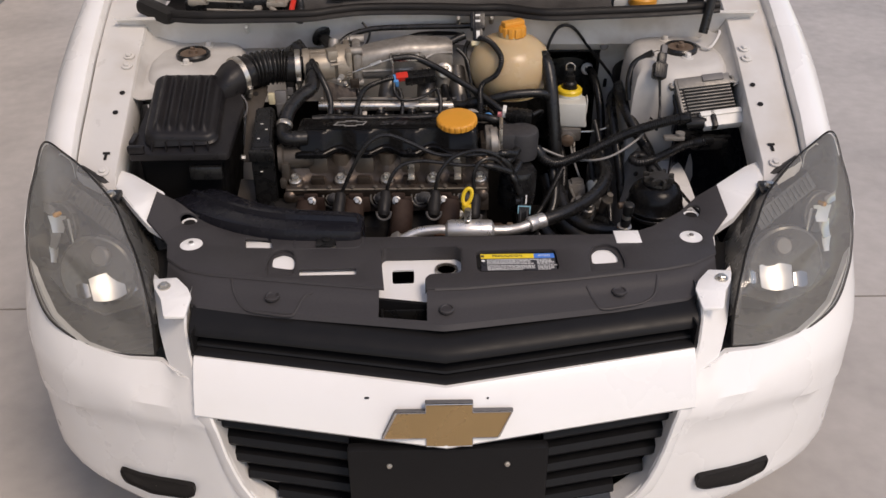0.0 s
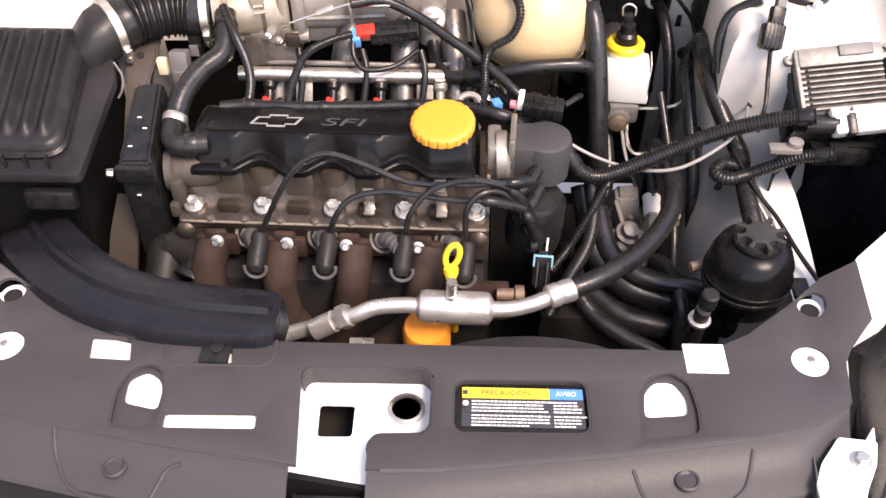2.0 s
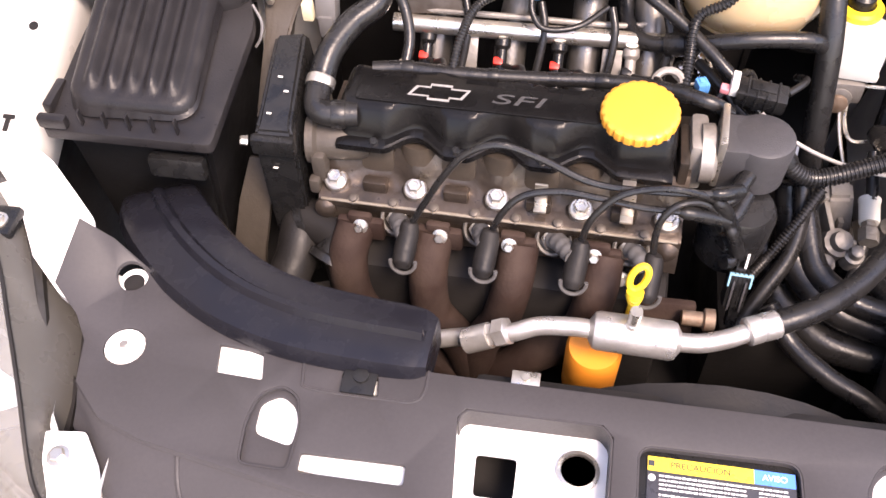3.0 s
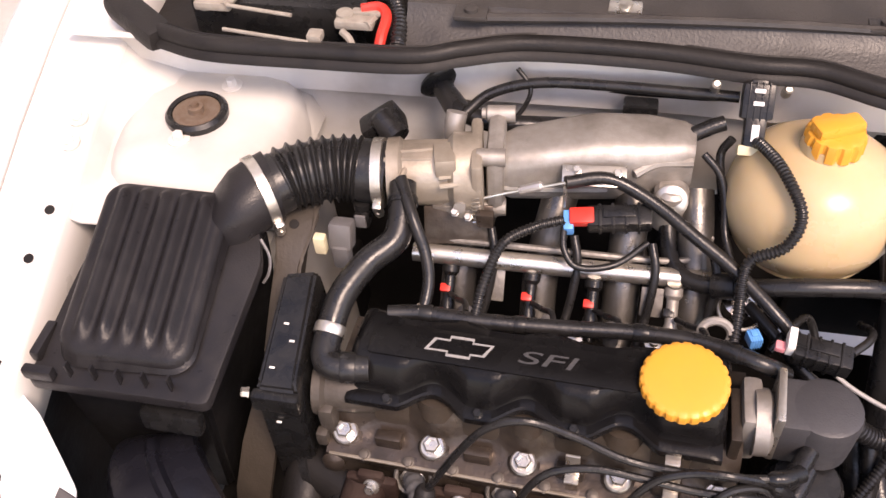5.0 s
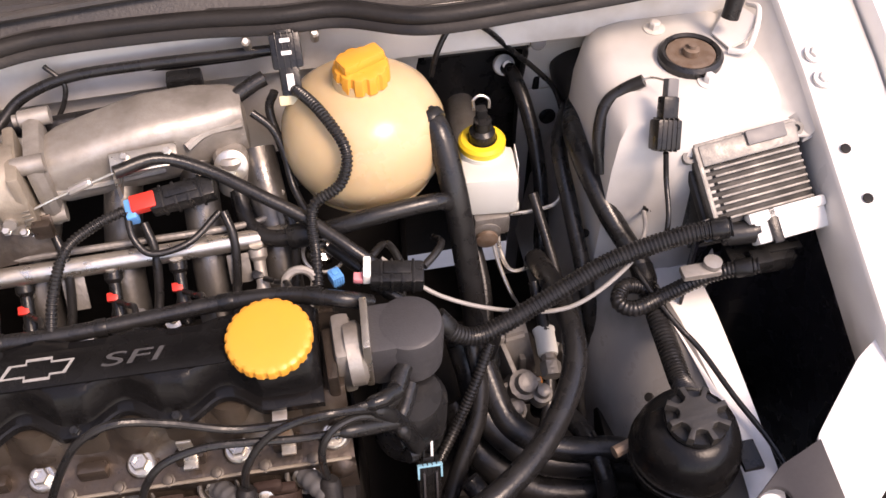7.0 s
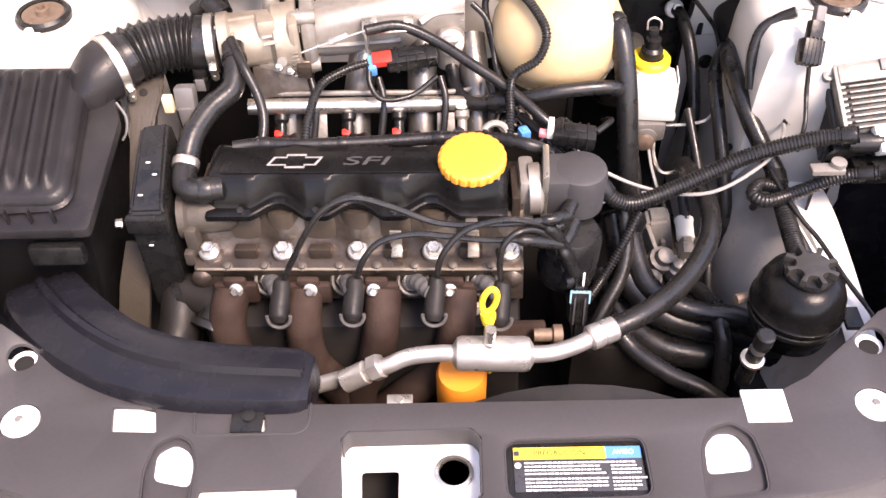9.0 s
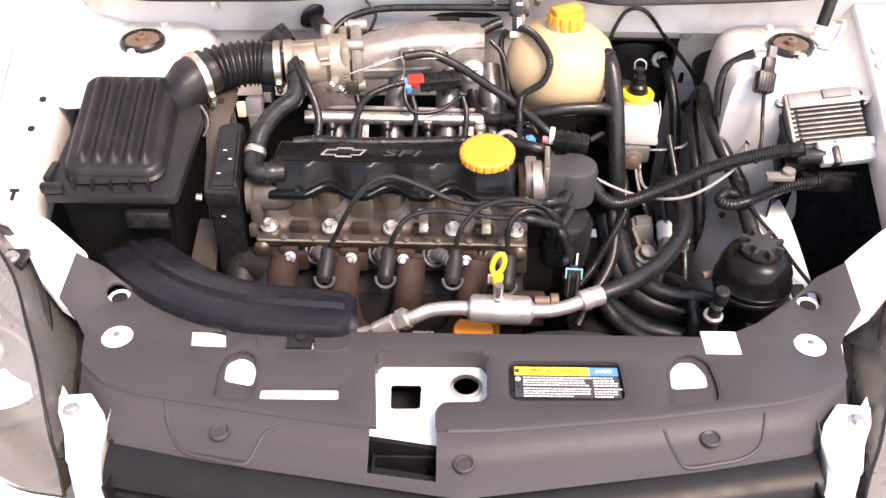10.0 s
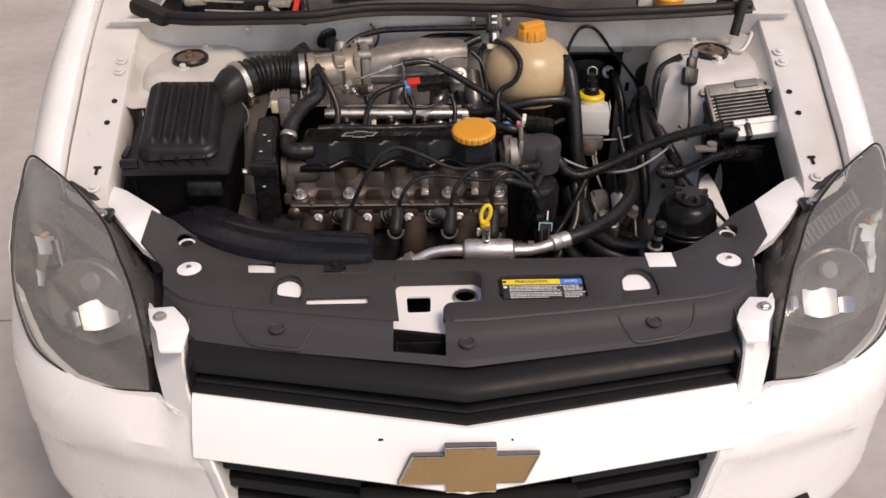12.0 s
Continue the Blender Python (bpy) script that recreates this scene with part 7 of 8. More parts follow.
# ---- tanks and hydraulics ----
def coolant_tank():
    th = thing("coolant_tank", "yellowed round plastic coolant tank with orange cap", "coolant tank", (0.153, 1.80, 0.79))
    prof = [(0.0, -0.060), (0.035, -0.059), (0.056, -0.053), (0.0660, -0.0465), (0.0695, -0.0460), (0.0705, -0.0440), (0.0700, -0.0420), (0.0705, -0.0405), (0.0780, -0.0280), (0.0835, -0.0120), (0.0848, 0.003), (0.0815, 0.022), (0.072, 0.042), (0.055, 0.057), (0.036, 0.065), (0.026, 0.068), (0.025, 0.078), (0, 0.078)]
    part("tank_shell", turned(prof, 48, Matrix.Translation((0.153, 1.800, 0.862))), TANK, th, "", 60)
    part("tank_foot", rbox((0.153, 1.855, 0.80), (0.06, 0.10, 0.03), 0.006), TANK, th)
    c = Vector((0.156, 1.800, 0.932))
    bm = bmesh.new()
    rings = []
    for z, r0, sc in ((0.0, 0.0275, 1), (0.014, 0.0275, 1), (0.018, 0.026, 0.7), (0.0195, 0.022, 0.0), (0.0195, 0.012, 0)):
        rings.append([bm.verts.new((math.cos(2 * math.pi * i / 72) * (r0 - sc * (0.0022 if i % 6 < 2 else 0)), math.sin(2 * math.pi * i / 72) * (r0 - sc * (0.0022 if i % 6 < 2 else 0)), z)) for i in range(72)])
    for a, b in zip(rings, rings[1:]):
        for i in range(72):
            bm.faces.new((a[i], a[(i + 1) % 72], b[(i + 1) % 72], b[i]))
    bm.faces.new(rings[-1]), bm.faces.new(rings[0])
    cap = part("tank_cap", moved(bm, Matrix.Translation(c)), YELLOW, th, "orange-yellow screw cap with raised grip", 30)
    part("cap_grip", rbox(c + Vector((0, 0, 0.023)), (0.046, 0.020, 0.012), 0.004, Euler((0, 0, radians(25))).to_matrix().to_4x4()), YELLOW, cap)
    part("outlet_stub", tube([(0.198, 1.780, 0.890), (0.208, 1.776, 0.896), (0.214, 1.772, 0.893)], 0.010, 12), TANK, th)


coolant_tank()


def hose(name, label, pts, r, mat=None, category="hose", group="", **kw):
    return solid(name, tube(pts, r, **kw), mat or RUBBER, label, category, group)


def fitted_hose(name, label, pts, r, body, extras, mat=None, category="hose", group="", **kw):
    """A hose or loom that carries fittings of its own: (name, place along it, radius, length, material, label)."""
    th = thing(name, label, category, pts[0], group)
    part(body, tube(pts, r, **kw), mat or RUBBER, th)
    line = smooth_line(pts, 12)
    for nm, at, rr, ln, mt, lb in extras:
        k = min(len(line) - 2, max(1, int(at * (len(line) - 1))))
        part(nm, moved(turned([(r * 0.9, -ln / 2), (rr * 0.97, -ln / 2), (rr, -ln / 2 + 0.0012), (rr, ln / 2 - 0.0012), (rr * 0.97, ln / 2), (r * 0.9, ln / 2)], 20), axis(line[k], line[k + 1] - line[k - 1])), mt, th, lb)
    return th


def master_cylinder():
    th = thing("brake_master_cylinder", "brake fluid reservoir with yellow cap on a cast master cylinder", "brake cylinder", (0.285, 1.80, 0.70))
    part("booster", moved(turned([(0.05, -0.005), (0.095, 0.0), (0.112, 0.02), (0.115, 0.05), (0.105, 0.075), (0.06, 0.082), (0, 0.083)], 36), axis((0.300, 2.062, 0.700), (0, -1, 0.03))), RUBBER, th, "black round brake booster")
    part("cylinder", join(moved(turned([(0.020, -0.10), (0.020, 0.10), (0.017, 0.118), (0.012, 0.12), (0, 0.12)], 20), axis((0.284, 1.885, 0.718), (-0.06, -1, -0.04))), rbox((0.284, 1.795, 0.722), (0.042, 0.055, 0.030), 0.006)), GEAR, th, "grey cast cylinder")
    part("end_plug", moved(turned([(0.013, 0), (0.013, 0.004), (0.009, 0.006), (0, 0.006)], 16), axis((0.276, 1.762, 0.713), (-0.06, -1, -0.04))), RUSTBOLT, th, "rusty end plug")
    res = part("reservoir", join(rbox((0.286, 1.803, 0.762), (0.062, 0.060, 0.052), 0.008, Euler((radians(-4), 0, radians(-6))).to_matrix().to_4x4()), rbox((0.287, 1.815, 0.742), (0.066, 0.078, 0.012), 0.004, Euler((0, 0, radians(-6))).to_matrix().to_4x4()), moved(turned([(0.028, -0.005), (0.026, 0.008), (0, 0.008)], 24), Matrix.Translation((0.284, 1.828, 0.785)))), MILK, th, "milky white fluid reservoir")
    part("fluid_label", rbox((0.3205, 1.815, 0.772), (0.0012, 0.034, 0.026), 0.0004, Euler((0, 0, radians(-6))).to_matrix().to_4x4()), PRINTW, res)
    part("print_bar", rbox((0.3213, 1.812, 0.776), (0.0008, 0.016, 0.005), 0.0002, Euler((0, 0, radians(-6))).to_matrix().to_4x4()), LABEL, res)
    cap = part("brake_cap", turned([(0.0255, -0.004), (0.0265, 0.002), (0.0265, 0.010), (0.0235, 0.0135), (0.017, 0.014), (0.016, 0.011), (0.0, 0.011)], 36, Matrix.Translation((0.284, 1.830, 0.790))), BRAKEYELLOW, th, "yellow screw cap")
    part("level_sensor", join(turned([(0.0155, 0), (0.0145, 0.014), (0.010, 0.018), (0.010, 0.030), (0, 0.031)], 20, Matrix.Translation((0.284, 1.830, 0.800))), rbox((0.284, 1.836, 0.834), (0.012, 0.012, 0.016), 0.003)), BLACK, cap, "black level sensor")
    part("wire_loop", tube([(0.276, 1.838, 0.838), (0.276, 1.842, 0.848), (0.284, 1.844, 0.852), (0.293, 1.842, 0.847), (0.293, 1.838, 0.838)], 0.0016, 6), STEEL, cap)
    for k, pts in enumerate(([(0.300, 1.785, 0.722), (0.33, 1.782, 0.724), (0.358, 1.780, 0.732), (0.372, 1.79, 0.74)], [(0.292, 1.776, 0.708), (0.292, 1.755, 0.69), (0.302, 1.735, 0.68), (0.335, 1.74, 0.682)], [(0.284, 1.772, 0.704), (0.288, 1.748, 0.682), (0.296, 1.722, 0.66), (0.31, 1.71, 0.63)])):
        part("brake_pipe", tube(pts, 0.0024, 8), STEEL, th, "thin bare brake pipe")
    part("vacuum_valve", moved(turned([(0.0130, 0), (0.0130, 0.008), (0.009, 0.011), (0.006, 0.014), (0.006, 0.020), (0, 0.020)], 20), axis((0.342, 1.972, 0.785), (0.1, -0.8, 0.55))), WHITEPL, th, "white vacuum valve")


master_cylinder()
# near-black sheets added to box in the firewall opening behind the booster
insulation = thing("recess_box", "near-black box added behind the firewall opening at the brake booster", "insulation", (0.290, 2.070, 0.40))
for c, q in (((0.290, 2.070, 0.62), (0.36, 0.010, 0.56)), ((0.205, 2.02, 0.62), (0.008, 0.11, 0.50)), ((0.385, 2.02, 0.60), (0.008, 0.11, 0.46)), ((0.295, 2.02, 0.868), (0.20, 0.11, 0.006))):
    part("recess_sheet", rbox(c, q, 0.002), DEEP, insulation)


def control_unit():
    th = thing("engine_control_unit", "finned aluminium engine control unit with a grey plug", "control unit", (0.52, 1.66, 0.80))
    m = Matrix.Translation((0.526, 1.680, 0.8405)) @ Euler((radians(36), radians(-5), radians(4))).to_matrix().to_4x4() @ Matrix.Scale(0.92, 4)
    part("case", moved(join(rbox((0, 0, 0), (0.118, 0.088, 0.016), 0.003), rbox((0, 0, -0.014), (0.125, 0.095, 0.014), 0.003)), m), FINSHADE, th, "cast case coloured dark as the shade between its fins")
    part("top_plate", moved(join(rbox((0.002, 0.034, 0.010), (0.112, 0.024, 0.013), 0.003), rbox((0.002, 0.046, 0.004), (0.118, 0.006, 0.020), 0.002)), m), FINGREY, th, "smooth cast upper plate")
    for k in range(8):
        part("fin", moved(join(rbox((0.006, 0.0175 - 0.0078 * k, 0.010), (0.100, 0.0028, 0.011), 0.0010), rbox((-0.052, 0.0175 - 0.0078 * k, 0.008), (0.010, 0.0042, 0.012), 0.0016)), m), FINGREY, th)
    part("end_cheek", moved(rbox((-0.056, 0.0, 0.004), (0.006, 0.092, 0.022), 0.002), m), FINGREY, th)
    for x, y in ((-0.062, 0.038), (-0.062, -0.040), (0.062, 0.038)):
        part("lug", moved(turned([(0.008, -0.012), (0.008, 0.008), (0.004, 0.009), (0.004, 0.005), (0, 0.005)], 16), m @ Matrix.Translation((x, y, 0))), FINGREY, th)
    pl = part("plug", moved(join(rbox((0.022, -0.057, 0.006), (0.082, 0.034, 0.024), 0.004), rbox((0.020, -0.045, 0.014), (0.088, 0.012, 0.016), 0.003)), m), WHITEPL, th, "pale grey multi-pin plug")
    part("plug_lock", moved(rbox((0.002, -0.058, 0.012), (0.012, 0.038, 0.020), 0.003), m), BLACK, pl, "black locking lever")
    part("plug_boot", moved(tube([(-0.05, -0.052, 0.0), (-0.03, -0.056, 0.004), (-0.012, -0.058, 0.006)], 0.013, 14), m), RUBBER, pl)
    part("upper_clip", moved(rbox((0.022, 0.040, 0.018), (0.045, 0.016, 0.004), 0.0015), m), GREYPL, th)
    low = part("lower_plug", join(rbox((0.530, 1.630, 0.772), (0.070, 0.030, 0.022), 0.005), rbox((0.524, 1.618, 0.783), (0.022, 0.02, 0.016), 0.004), rbox((0.552, 1.628, 0.785), (0.040, 0.008, 0.004), 0.001)), BLACK, th, "black lower plug")
    part("tray", rbox((0.528, 1.702, 0.797), (0.112, 0.10, 0.05), 0.005, Euler((radians(34), 0, radians(2))).to_matrix().to_4x4()), BLACK, th, "black mounting tray")
    part("mount_lug", join(rbox((0.456, 1.610, 0.792), (0.04, 0.016, 0.008), 0.003), moved(turned([(0.009, -0.005), (0.009, 0.007), (0, 0.008)], 14), Matrix.Translation((0.468, 1.612, 0.795)))), ALU, th, "bare mounting lug")


control_unit()


def steering_reservoir():
    th = thing("power_steering_reservoir", "glossy black round steering fluid reservoir with ridged cap", "fluid reservoir", (0.395, 1.462, 0.66))
    part("tank_shell", turned([(0.0, -0.055), (0.030, -0.054), (0.044, -0.045), (0.0485, -0.020), (0.049, -0.008), (0.0515, -0.006), (0.0515, -0.001), (0.049, 0.001), (0.048, 0.018), (0.041, 0.036), (0.030, 0.043), (0.026, 0.044), (0, 0.044)], 40, Matrix.Translation((0.394, 1.458, 0.735))), COVERPLASTIC, th, "", 50)
    cap = part("ridged_cap", turned([(0.026, 0), (0.028, 0.004), (0.027, 0.008), (0.0, 0.0085)], 32, Matrix.Translation((0.395, 1.458, 0.778))), BLACK, th, "black ridged cap")
    star = []
    for k in range(8):
        a = 2 * math.pi * (k + 0.25) / 8
        star += [(r * math.cos(a + d), r * math.sin(a + d)) for r, d in ((0.0185, -0.13), (0.0285, -0.105), (0.0285, 0.105), (0.0185, 0.13), (0.0165, 0.30), (0.0165, 0.485))]
    part("cap_star", moved(plate(star, [], 0.0165, 0.010, 0.0012), Matrix.Translation((0.395, 1.458, 0.778))), CAPDUST, cap, "dusty star-shaped cap grip")
    part("strap", join(turned([(0.0505, -0.016), (0.0515, -0.015), (0.0515, -0.010), (0.0505, -0.009)], 36, Matrix.Translation((0.394, 1.458, 0.735))), rbox((0.455, 1.445, 0.718), (0.02, 0.03, 0.006), 0.002)), BLACK, th)
    part("side_bolt", moved(turned([(0.006, 0), (0.006, 0.02), (0, 0.02)], 8), axis((0.350, 1.475, 0.725), (-1, -0.3, 0))), RUSTBOLT, th)


steering_reservoir()


def refrigerant_pipe():
    th = thing("refrigerant_pipe", "bare aluminium air-conditioning pipe with silencer and service port", "pipe", (0.05, 1.41, 0.70))
    part("pipe", tube([(-0.160, 1.405, 0.655), (-0.140, 1.410, 0.660), (-0.110, 1.408, 0.675), (-0.085, 1.402, 0.692), (-0.060, 1.402, 0.704), (-0.035, 1.407, 0.713), (0.0, 1.408, 0.717), (0.02, 1.407, 0.716)], 0.0095, 14), ALUBRIGHT, th)
    part("union", join(moved(turned([(0.012, -0.02), (0.0125, 0.0), (0.015, 0.002), (0.015, 0.014), (0.011, 0.016), (0, 0.016)], 6), axis((-0.078, 1.402, 0.697), (1, 0.05, 0.6))), moved(turned([(0.0135, -0.034), (0.0135, -0.006), (0, -0.006)], 18), axis((-0.078, 1.402, 0.697), (1, 0.05, 0.6)))), ALUBRIGHT, th, "hexagonal pipe union")
    part("silencer", moved(turned([(0.010, -0.002), (0.018, 0.003), (0.0195, 0.008), (0.0195, 0.076), (0.018, 0.081), (0.010, 0.086)], 28), axis((0.014, 1.408, 0.716), (1, -0.03, 0.0))), ALUBRIGHT, th, "drum-shaped silencer")
    part("service_port", moved(join(turned([(0.007, 0), (0.007, 0.006), (0.0058, 0.007), (0.0066, 0.010), (0.0058, 0.013), (0.0066, 0.016), (0.0058, 0.019), (0.0066, 0.022), (0.0060, 0.027), (0, 0.027)], 14)), axis((0.052, 1.406, 0.734), (0.02, -0.05, 1))), STEEL, th, "threaded service port")
    part("pipe_bend", tube([(0.096, 1.405, 0.716), (0.12, 1.408, 0.714), (0.145, 1.418, 0.712), (0.165, 1.428, 0.713)], 0.0095, 14), ALUBRIGHT, th)
    part("crimp", moved(turned([(0.012, 0), (0.0142, 0.002), (0.0142, 0.014), (0.0130, 0.016), (0.0142, 0.018), (0.0142, 0.032), (0.0125, 0.034)], 22), axis((0.162, 1.427, 0.713), (0.9, 0.40, 0.05))), ALUBRIGHT, th, "crimped ferrule")
    part("pressure_hose", tube([(0.190, 1.440, 0.714), (0.225, 1.458, 0.716), (0.268, 1.492, 0.716), (0.305, 1.538, 0.718), (0.326, 1.58, 0.722), (0.333, 1.625, 0.722), (0.332, 1.68, 0.712), (0.328, 1.74, 0.69)], 0.0125, 14), RUBBER, th, "black pressure hose")


refrigerant_pipe()

# ---- hoses ----
fitted_hose("breather_hose", "black moulded breather hose from the valve cover", [(-0.240, 1.561, 0.826), (-0.262, 1.557, 0.827), (-0.277, 1.558, 0.829), (-0.283, 1.566, 0.832), (-0.283, 1.590, 0.840), (-0.277, 1.618, 0.856), (-0.260, 1.650, 0.868), (-0.238, 1.676, 0.876), (-0.236, 1.702, 0.890), (-0.240, 1.728, 0.900)], 0.0135, "rubber_hose", (("spring_clip", 0.44, 0.0152, 0.010, STEEL, "bare steel spring clip"), ("moulded_collar", 0.10, 0.0146, 0.014, RUBBER, "thicker moulded end"), ("spring_clip", 0.93, 0.0150, 0.008, BLACK, "black spring clip")))
hose("vacuum_hose", "thin black printed vacuum hose", [(-0.240, 1.724, 0.912), (-0.222, 1.688, 0.897), (-0.207, 1.667, 0.872), (-0.201, 1.648, 0.852), (-0.203, 1.624, 0.834)], 0.0058)
solid("hose_nipple", moved(turned([(0.0075, -0.004), (0.0075, 0.004), (0.006, 0.006), (0.0075, 0.008), (0.006, 0.011), (0, 0.011)], 14), axis((-0.203, 1.624, 0.832), (0, 0.2, 1))), STEEL, "small steel hose nipple behind the valve cover", "fitting")
fitted_hose("coolant_hose", "thick black coolant hose from the tank", [(0.206, 1.778, 0.896), (0.216, 1.772, 0.893), (0.224, 1.752, 0.882), (0.231, 1.720, 0.838), (0.237, 1.697, 0.775), (0.242, 1.680, 0.715), (0.243, 1.658, 0.66), (0.232, 1.625, 0.61), (0.22, 1.58, 0.57)], 0.0135, "rubber_hose", (("spring_clip", 0.14, 0.0160, 0.010, BLACK, "black spring clip"), ("spring_clip", 0.90, 0.0155, 0.010, STEEL, "bare spring clip")))
fitted_hose("heater_hose", "black hose looping in front of the coolant tank", [(0.016, 1.788, 0.862), (0.018, 1.772, 0.838), (0.025, 1.742, 0.820), (0.046, 1.716, 0.817), (0.098, 1.703, 0.832), (0.145, 1.698, 0.846), (0.205, 1.705, 0.846), (0.228, 1.715, 0.83)], 0.0088, "rubber_hose", (("joiner", 0.52, 0.0125, 0.022, BLACK, "black plastic hose joiner"), ("spring_clip", 0.06, 0.0102, 0.008, STEEL, "bare spring clip")))
hose("throttle_cable", "black throttle cable from its bracket", [(-0.084, 1.745, 0.906), (-0.044, 1.760, 0.902), (0.0, 1.750, 0.886), (0.042, 1.727, 0.868), (0.082, 1.705, 0.850), (0.130, 1.668, 0.825), (0.165, 1.655, 0.79)], 0.0066)
solid("cable_inner", tube([(-0.180, 1.738, 0.874), (-0.14, 1.742, 0.888), (-0.084, 1.745, 0.906)], 0.0014, 6), STEEL, "bare inner throttle cable", "cable")
solid("cable_adjuster", moved(turned([(0.004, 0), (0.0045, 0.004), (0.0045, 0.022), (0.003, 0.024)], 10), axis((-0.128, 1.743, 0.892), (0.93, 0.05, 0.35))), ALUBRIGHT, "bright threaded throttle cable adjuster", "fitting")
hose("sensor_lead", "black corrugated lead from the hanging connector", [(0.089, 1.815, 0.915), (0.095, 1.800, 0.925), (0.112, 1.762, 0.929), (0.129, 1.724, 0.913), (0.120, 1.709, 0.886), (0.094, 1.706, 0.868), (0.087, 1.693, 0.854), (0.087, 1.675, 0.836), (0.084, 1.643, 0.820)], 0.0052, ribs=0.0012, pitch=0.004)
hose("vacuum_pipe", "black pipe along the firewall", [(-0.215, 1.832, 0.885), (-0.198, 1.853, 0.895), (-0.175, 1.870, 0.908), (-0.127, 1.880, 0.918), (-0.05, 1.880, 0.921), (0.02, 1.876, 0.923), (0.075, 1.872, 0.925)], 0.0058)
hose("pipe_tie", "black cable tie hanging from the firewall pipe", [(-0.150, 1.886, 0.93), (-0.135, 1.876, 0.914), (-0.140, 1.868, 0.895), (-0.155, 1.860, 0.875)], 0.0026, category="cable tie")
fitted_hose("engine_loom", "black taped engine wiring loom behind the valve cover", [(-0.235, 1.618, 0.836), (-0.203, 1.623, 0.836), (-0.150, 1.623, 0.834), (-0.07, 1.629, 0.831), (0.0, 1.634, 0.831), (0.058, 1.628, 0.834), (0.105, 1.612, 0.836), (0.130, 1.615, 0.82)], 0.0078, "sleeve", (("tape", 0.16, 0.0086, 0.012, BLACK, "black tape band"), ("tape", 0.36, 0.0086, 0.010, BLACK, "black tape band"), ("tape", 0.58, 0.0086, 0.014, BLACK, "black tape band"), ("tape", 0.78, 0.0088, 0.016, BLACK, "black tape band")), category="wiring loom")
hose("map_lead", "black corrugated lead to the red and blue plug", [(-0.153, 1.625, 0.838), (-0.149, 1.656, 0.852), (-0.138, 1.698, 0.862), (-0.110, 1.718, 0.869), (-0.082, 1.729, 0.872)], 0.0048, ribs=0.0010, pitch=0.004)
hose("plug_tail", "thin black lead below the red plug", [(-0.082, 1.730, 0.868), (-0.080, 1.712, 0.850), (-0.065, 1.700, 0.838), (-0.03, 1.708, 0.838), (0.0, 1.735, 0.845)], 0.0034)
fitted_hose("main_loom", "thick black corrugated wiring loom to the control unit", [(0.196, 1.624, 0.762), (0.212, 1.616, 0.745), (0.240, 1.616, 0.738), (0.300, 1.630, 0.755), (0.373, 1.644, 0.785), (0.443, 1.643, 0.810), (0.492, 1.634, 0.824)], 0.0098, "sleeve", (("tape", 0.03, 0.0112, 0.020, BLACK, "black tape wrap"), ("tape", 0.97, 0.0112, 0.016, BLACK, "black tape wrap")), category="wiring loom", ribs=0.0012, pitch=0.0042)
fitted_hose("lower_loom", "black corrugated loom looping below the control unit", [(0.520, 1.610, 0.785), (0.480, 1.622, 0.768), (0.434, 1.624, 0.742), (0.400, 1.618, 0.735), (0.386, 1.630, 0.735), (0.400, 1.648, 0.735), (0.424, 1.640, 0.728), (0.436, 1.60, 0.70)], 0.0085, "sleeve", (("tape", 0.05, 0.0098, 0.016, BLACK, "black tape wrap"), ("tape", 0.93, 0.0096, 0.020, BLACK, "black tape wrap")), category="wiring loom", ribs=0.0008, pitch=0.0042)
hose("clutch_cable", "thin grey cable sagging across the bay", [(0.150, 1.700, 0.78), (0.202, 1.665, 0.75), (0.270, 1.646, 0.730), (0.334, 1.630, 0.740), (0.392, 1.644, 0.770), (0.418, 1.668, 0.790), (0.434, 1.714, 0.783)], 0.0024, CABLEGREY, "cable")
conduit = thing("side_conduit", "black conduit with a corrugated lower end along the inner wing", "conduit", (0.42, 1.67, 0.735))
part("smooth_tube", tube([(0.418, 1.904, 0.776), (0.402, 1.866, 0.790), (0.384, 1.815, 0.806), (0.386, 1.760, 0.797), (0.400, 1.715, 0.770), (0.424, 1.676, 0.735), (0.426, 1.655, 0.726)], 0.0120), RUBBER, conduit)
part("corrugated_sleeve", tube([(0.425, 1.665, 0.730), (0.426, 1.620, 0.718), (0.424, 1.570, 0.716), (0.420, 1.530, 0.722), (0.416, 1.500, 0.740)], 0.0112, ribs=0.0014, pitch=0.0045), RUBBER, conduit, "corrugated black sleeve")
part("joint_tape", tube([(0.425, 1.672, 0.733), (0.4255, 1.655, 0.7265)], 0.0130, straight=True), BLACK, conduit, "black tape wrap")
hose("conduit_hose", "plain black hose beside the conduit", [(0.410, 1.905, 0.770), (0.390, 1.866, 0.778), (0.372, 1.82, 0.775), (0.372, 1.76, 0.74), (0.38, 1.69, 0.66), (0.385, 1.65, 0.57), (0.385, 1.62, 0.47)], 0.0095)
solid("grommet_boot", moved(turned([(0.0, -0.006), (0.036, -0.006), (0.036, 0.006), (0.033, 0.020), (0.026, 0.036), (0.017, 0.052), (0.013, 0.066), (0, 0.068)], 28), axis((0.432, 1.948, 0.788), (-0.25, -0.85, -0.30))), SEAL, "black rubber grommet where the loom passes the firewall", "grommet")
hose("strut_lead", "black corrugated lead crossing the strut tower", [(0.439, 1.780, 0.898), (0.421, 1.784, 0.886), (0.402, 1.780, 0.872), (0.392, 1.762, 0.845), (0.394, 1.745, 0.81)], 0.0068)
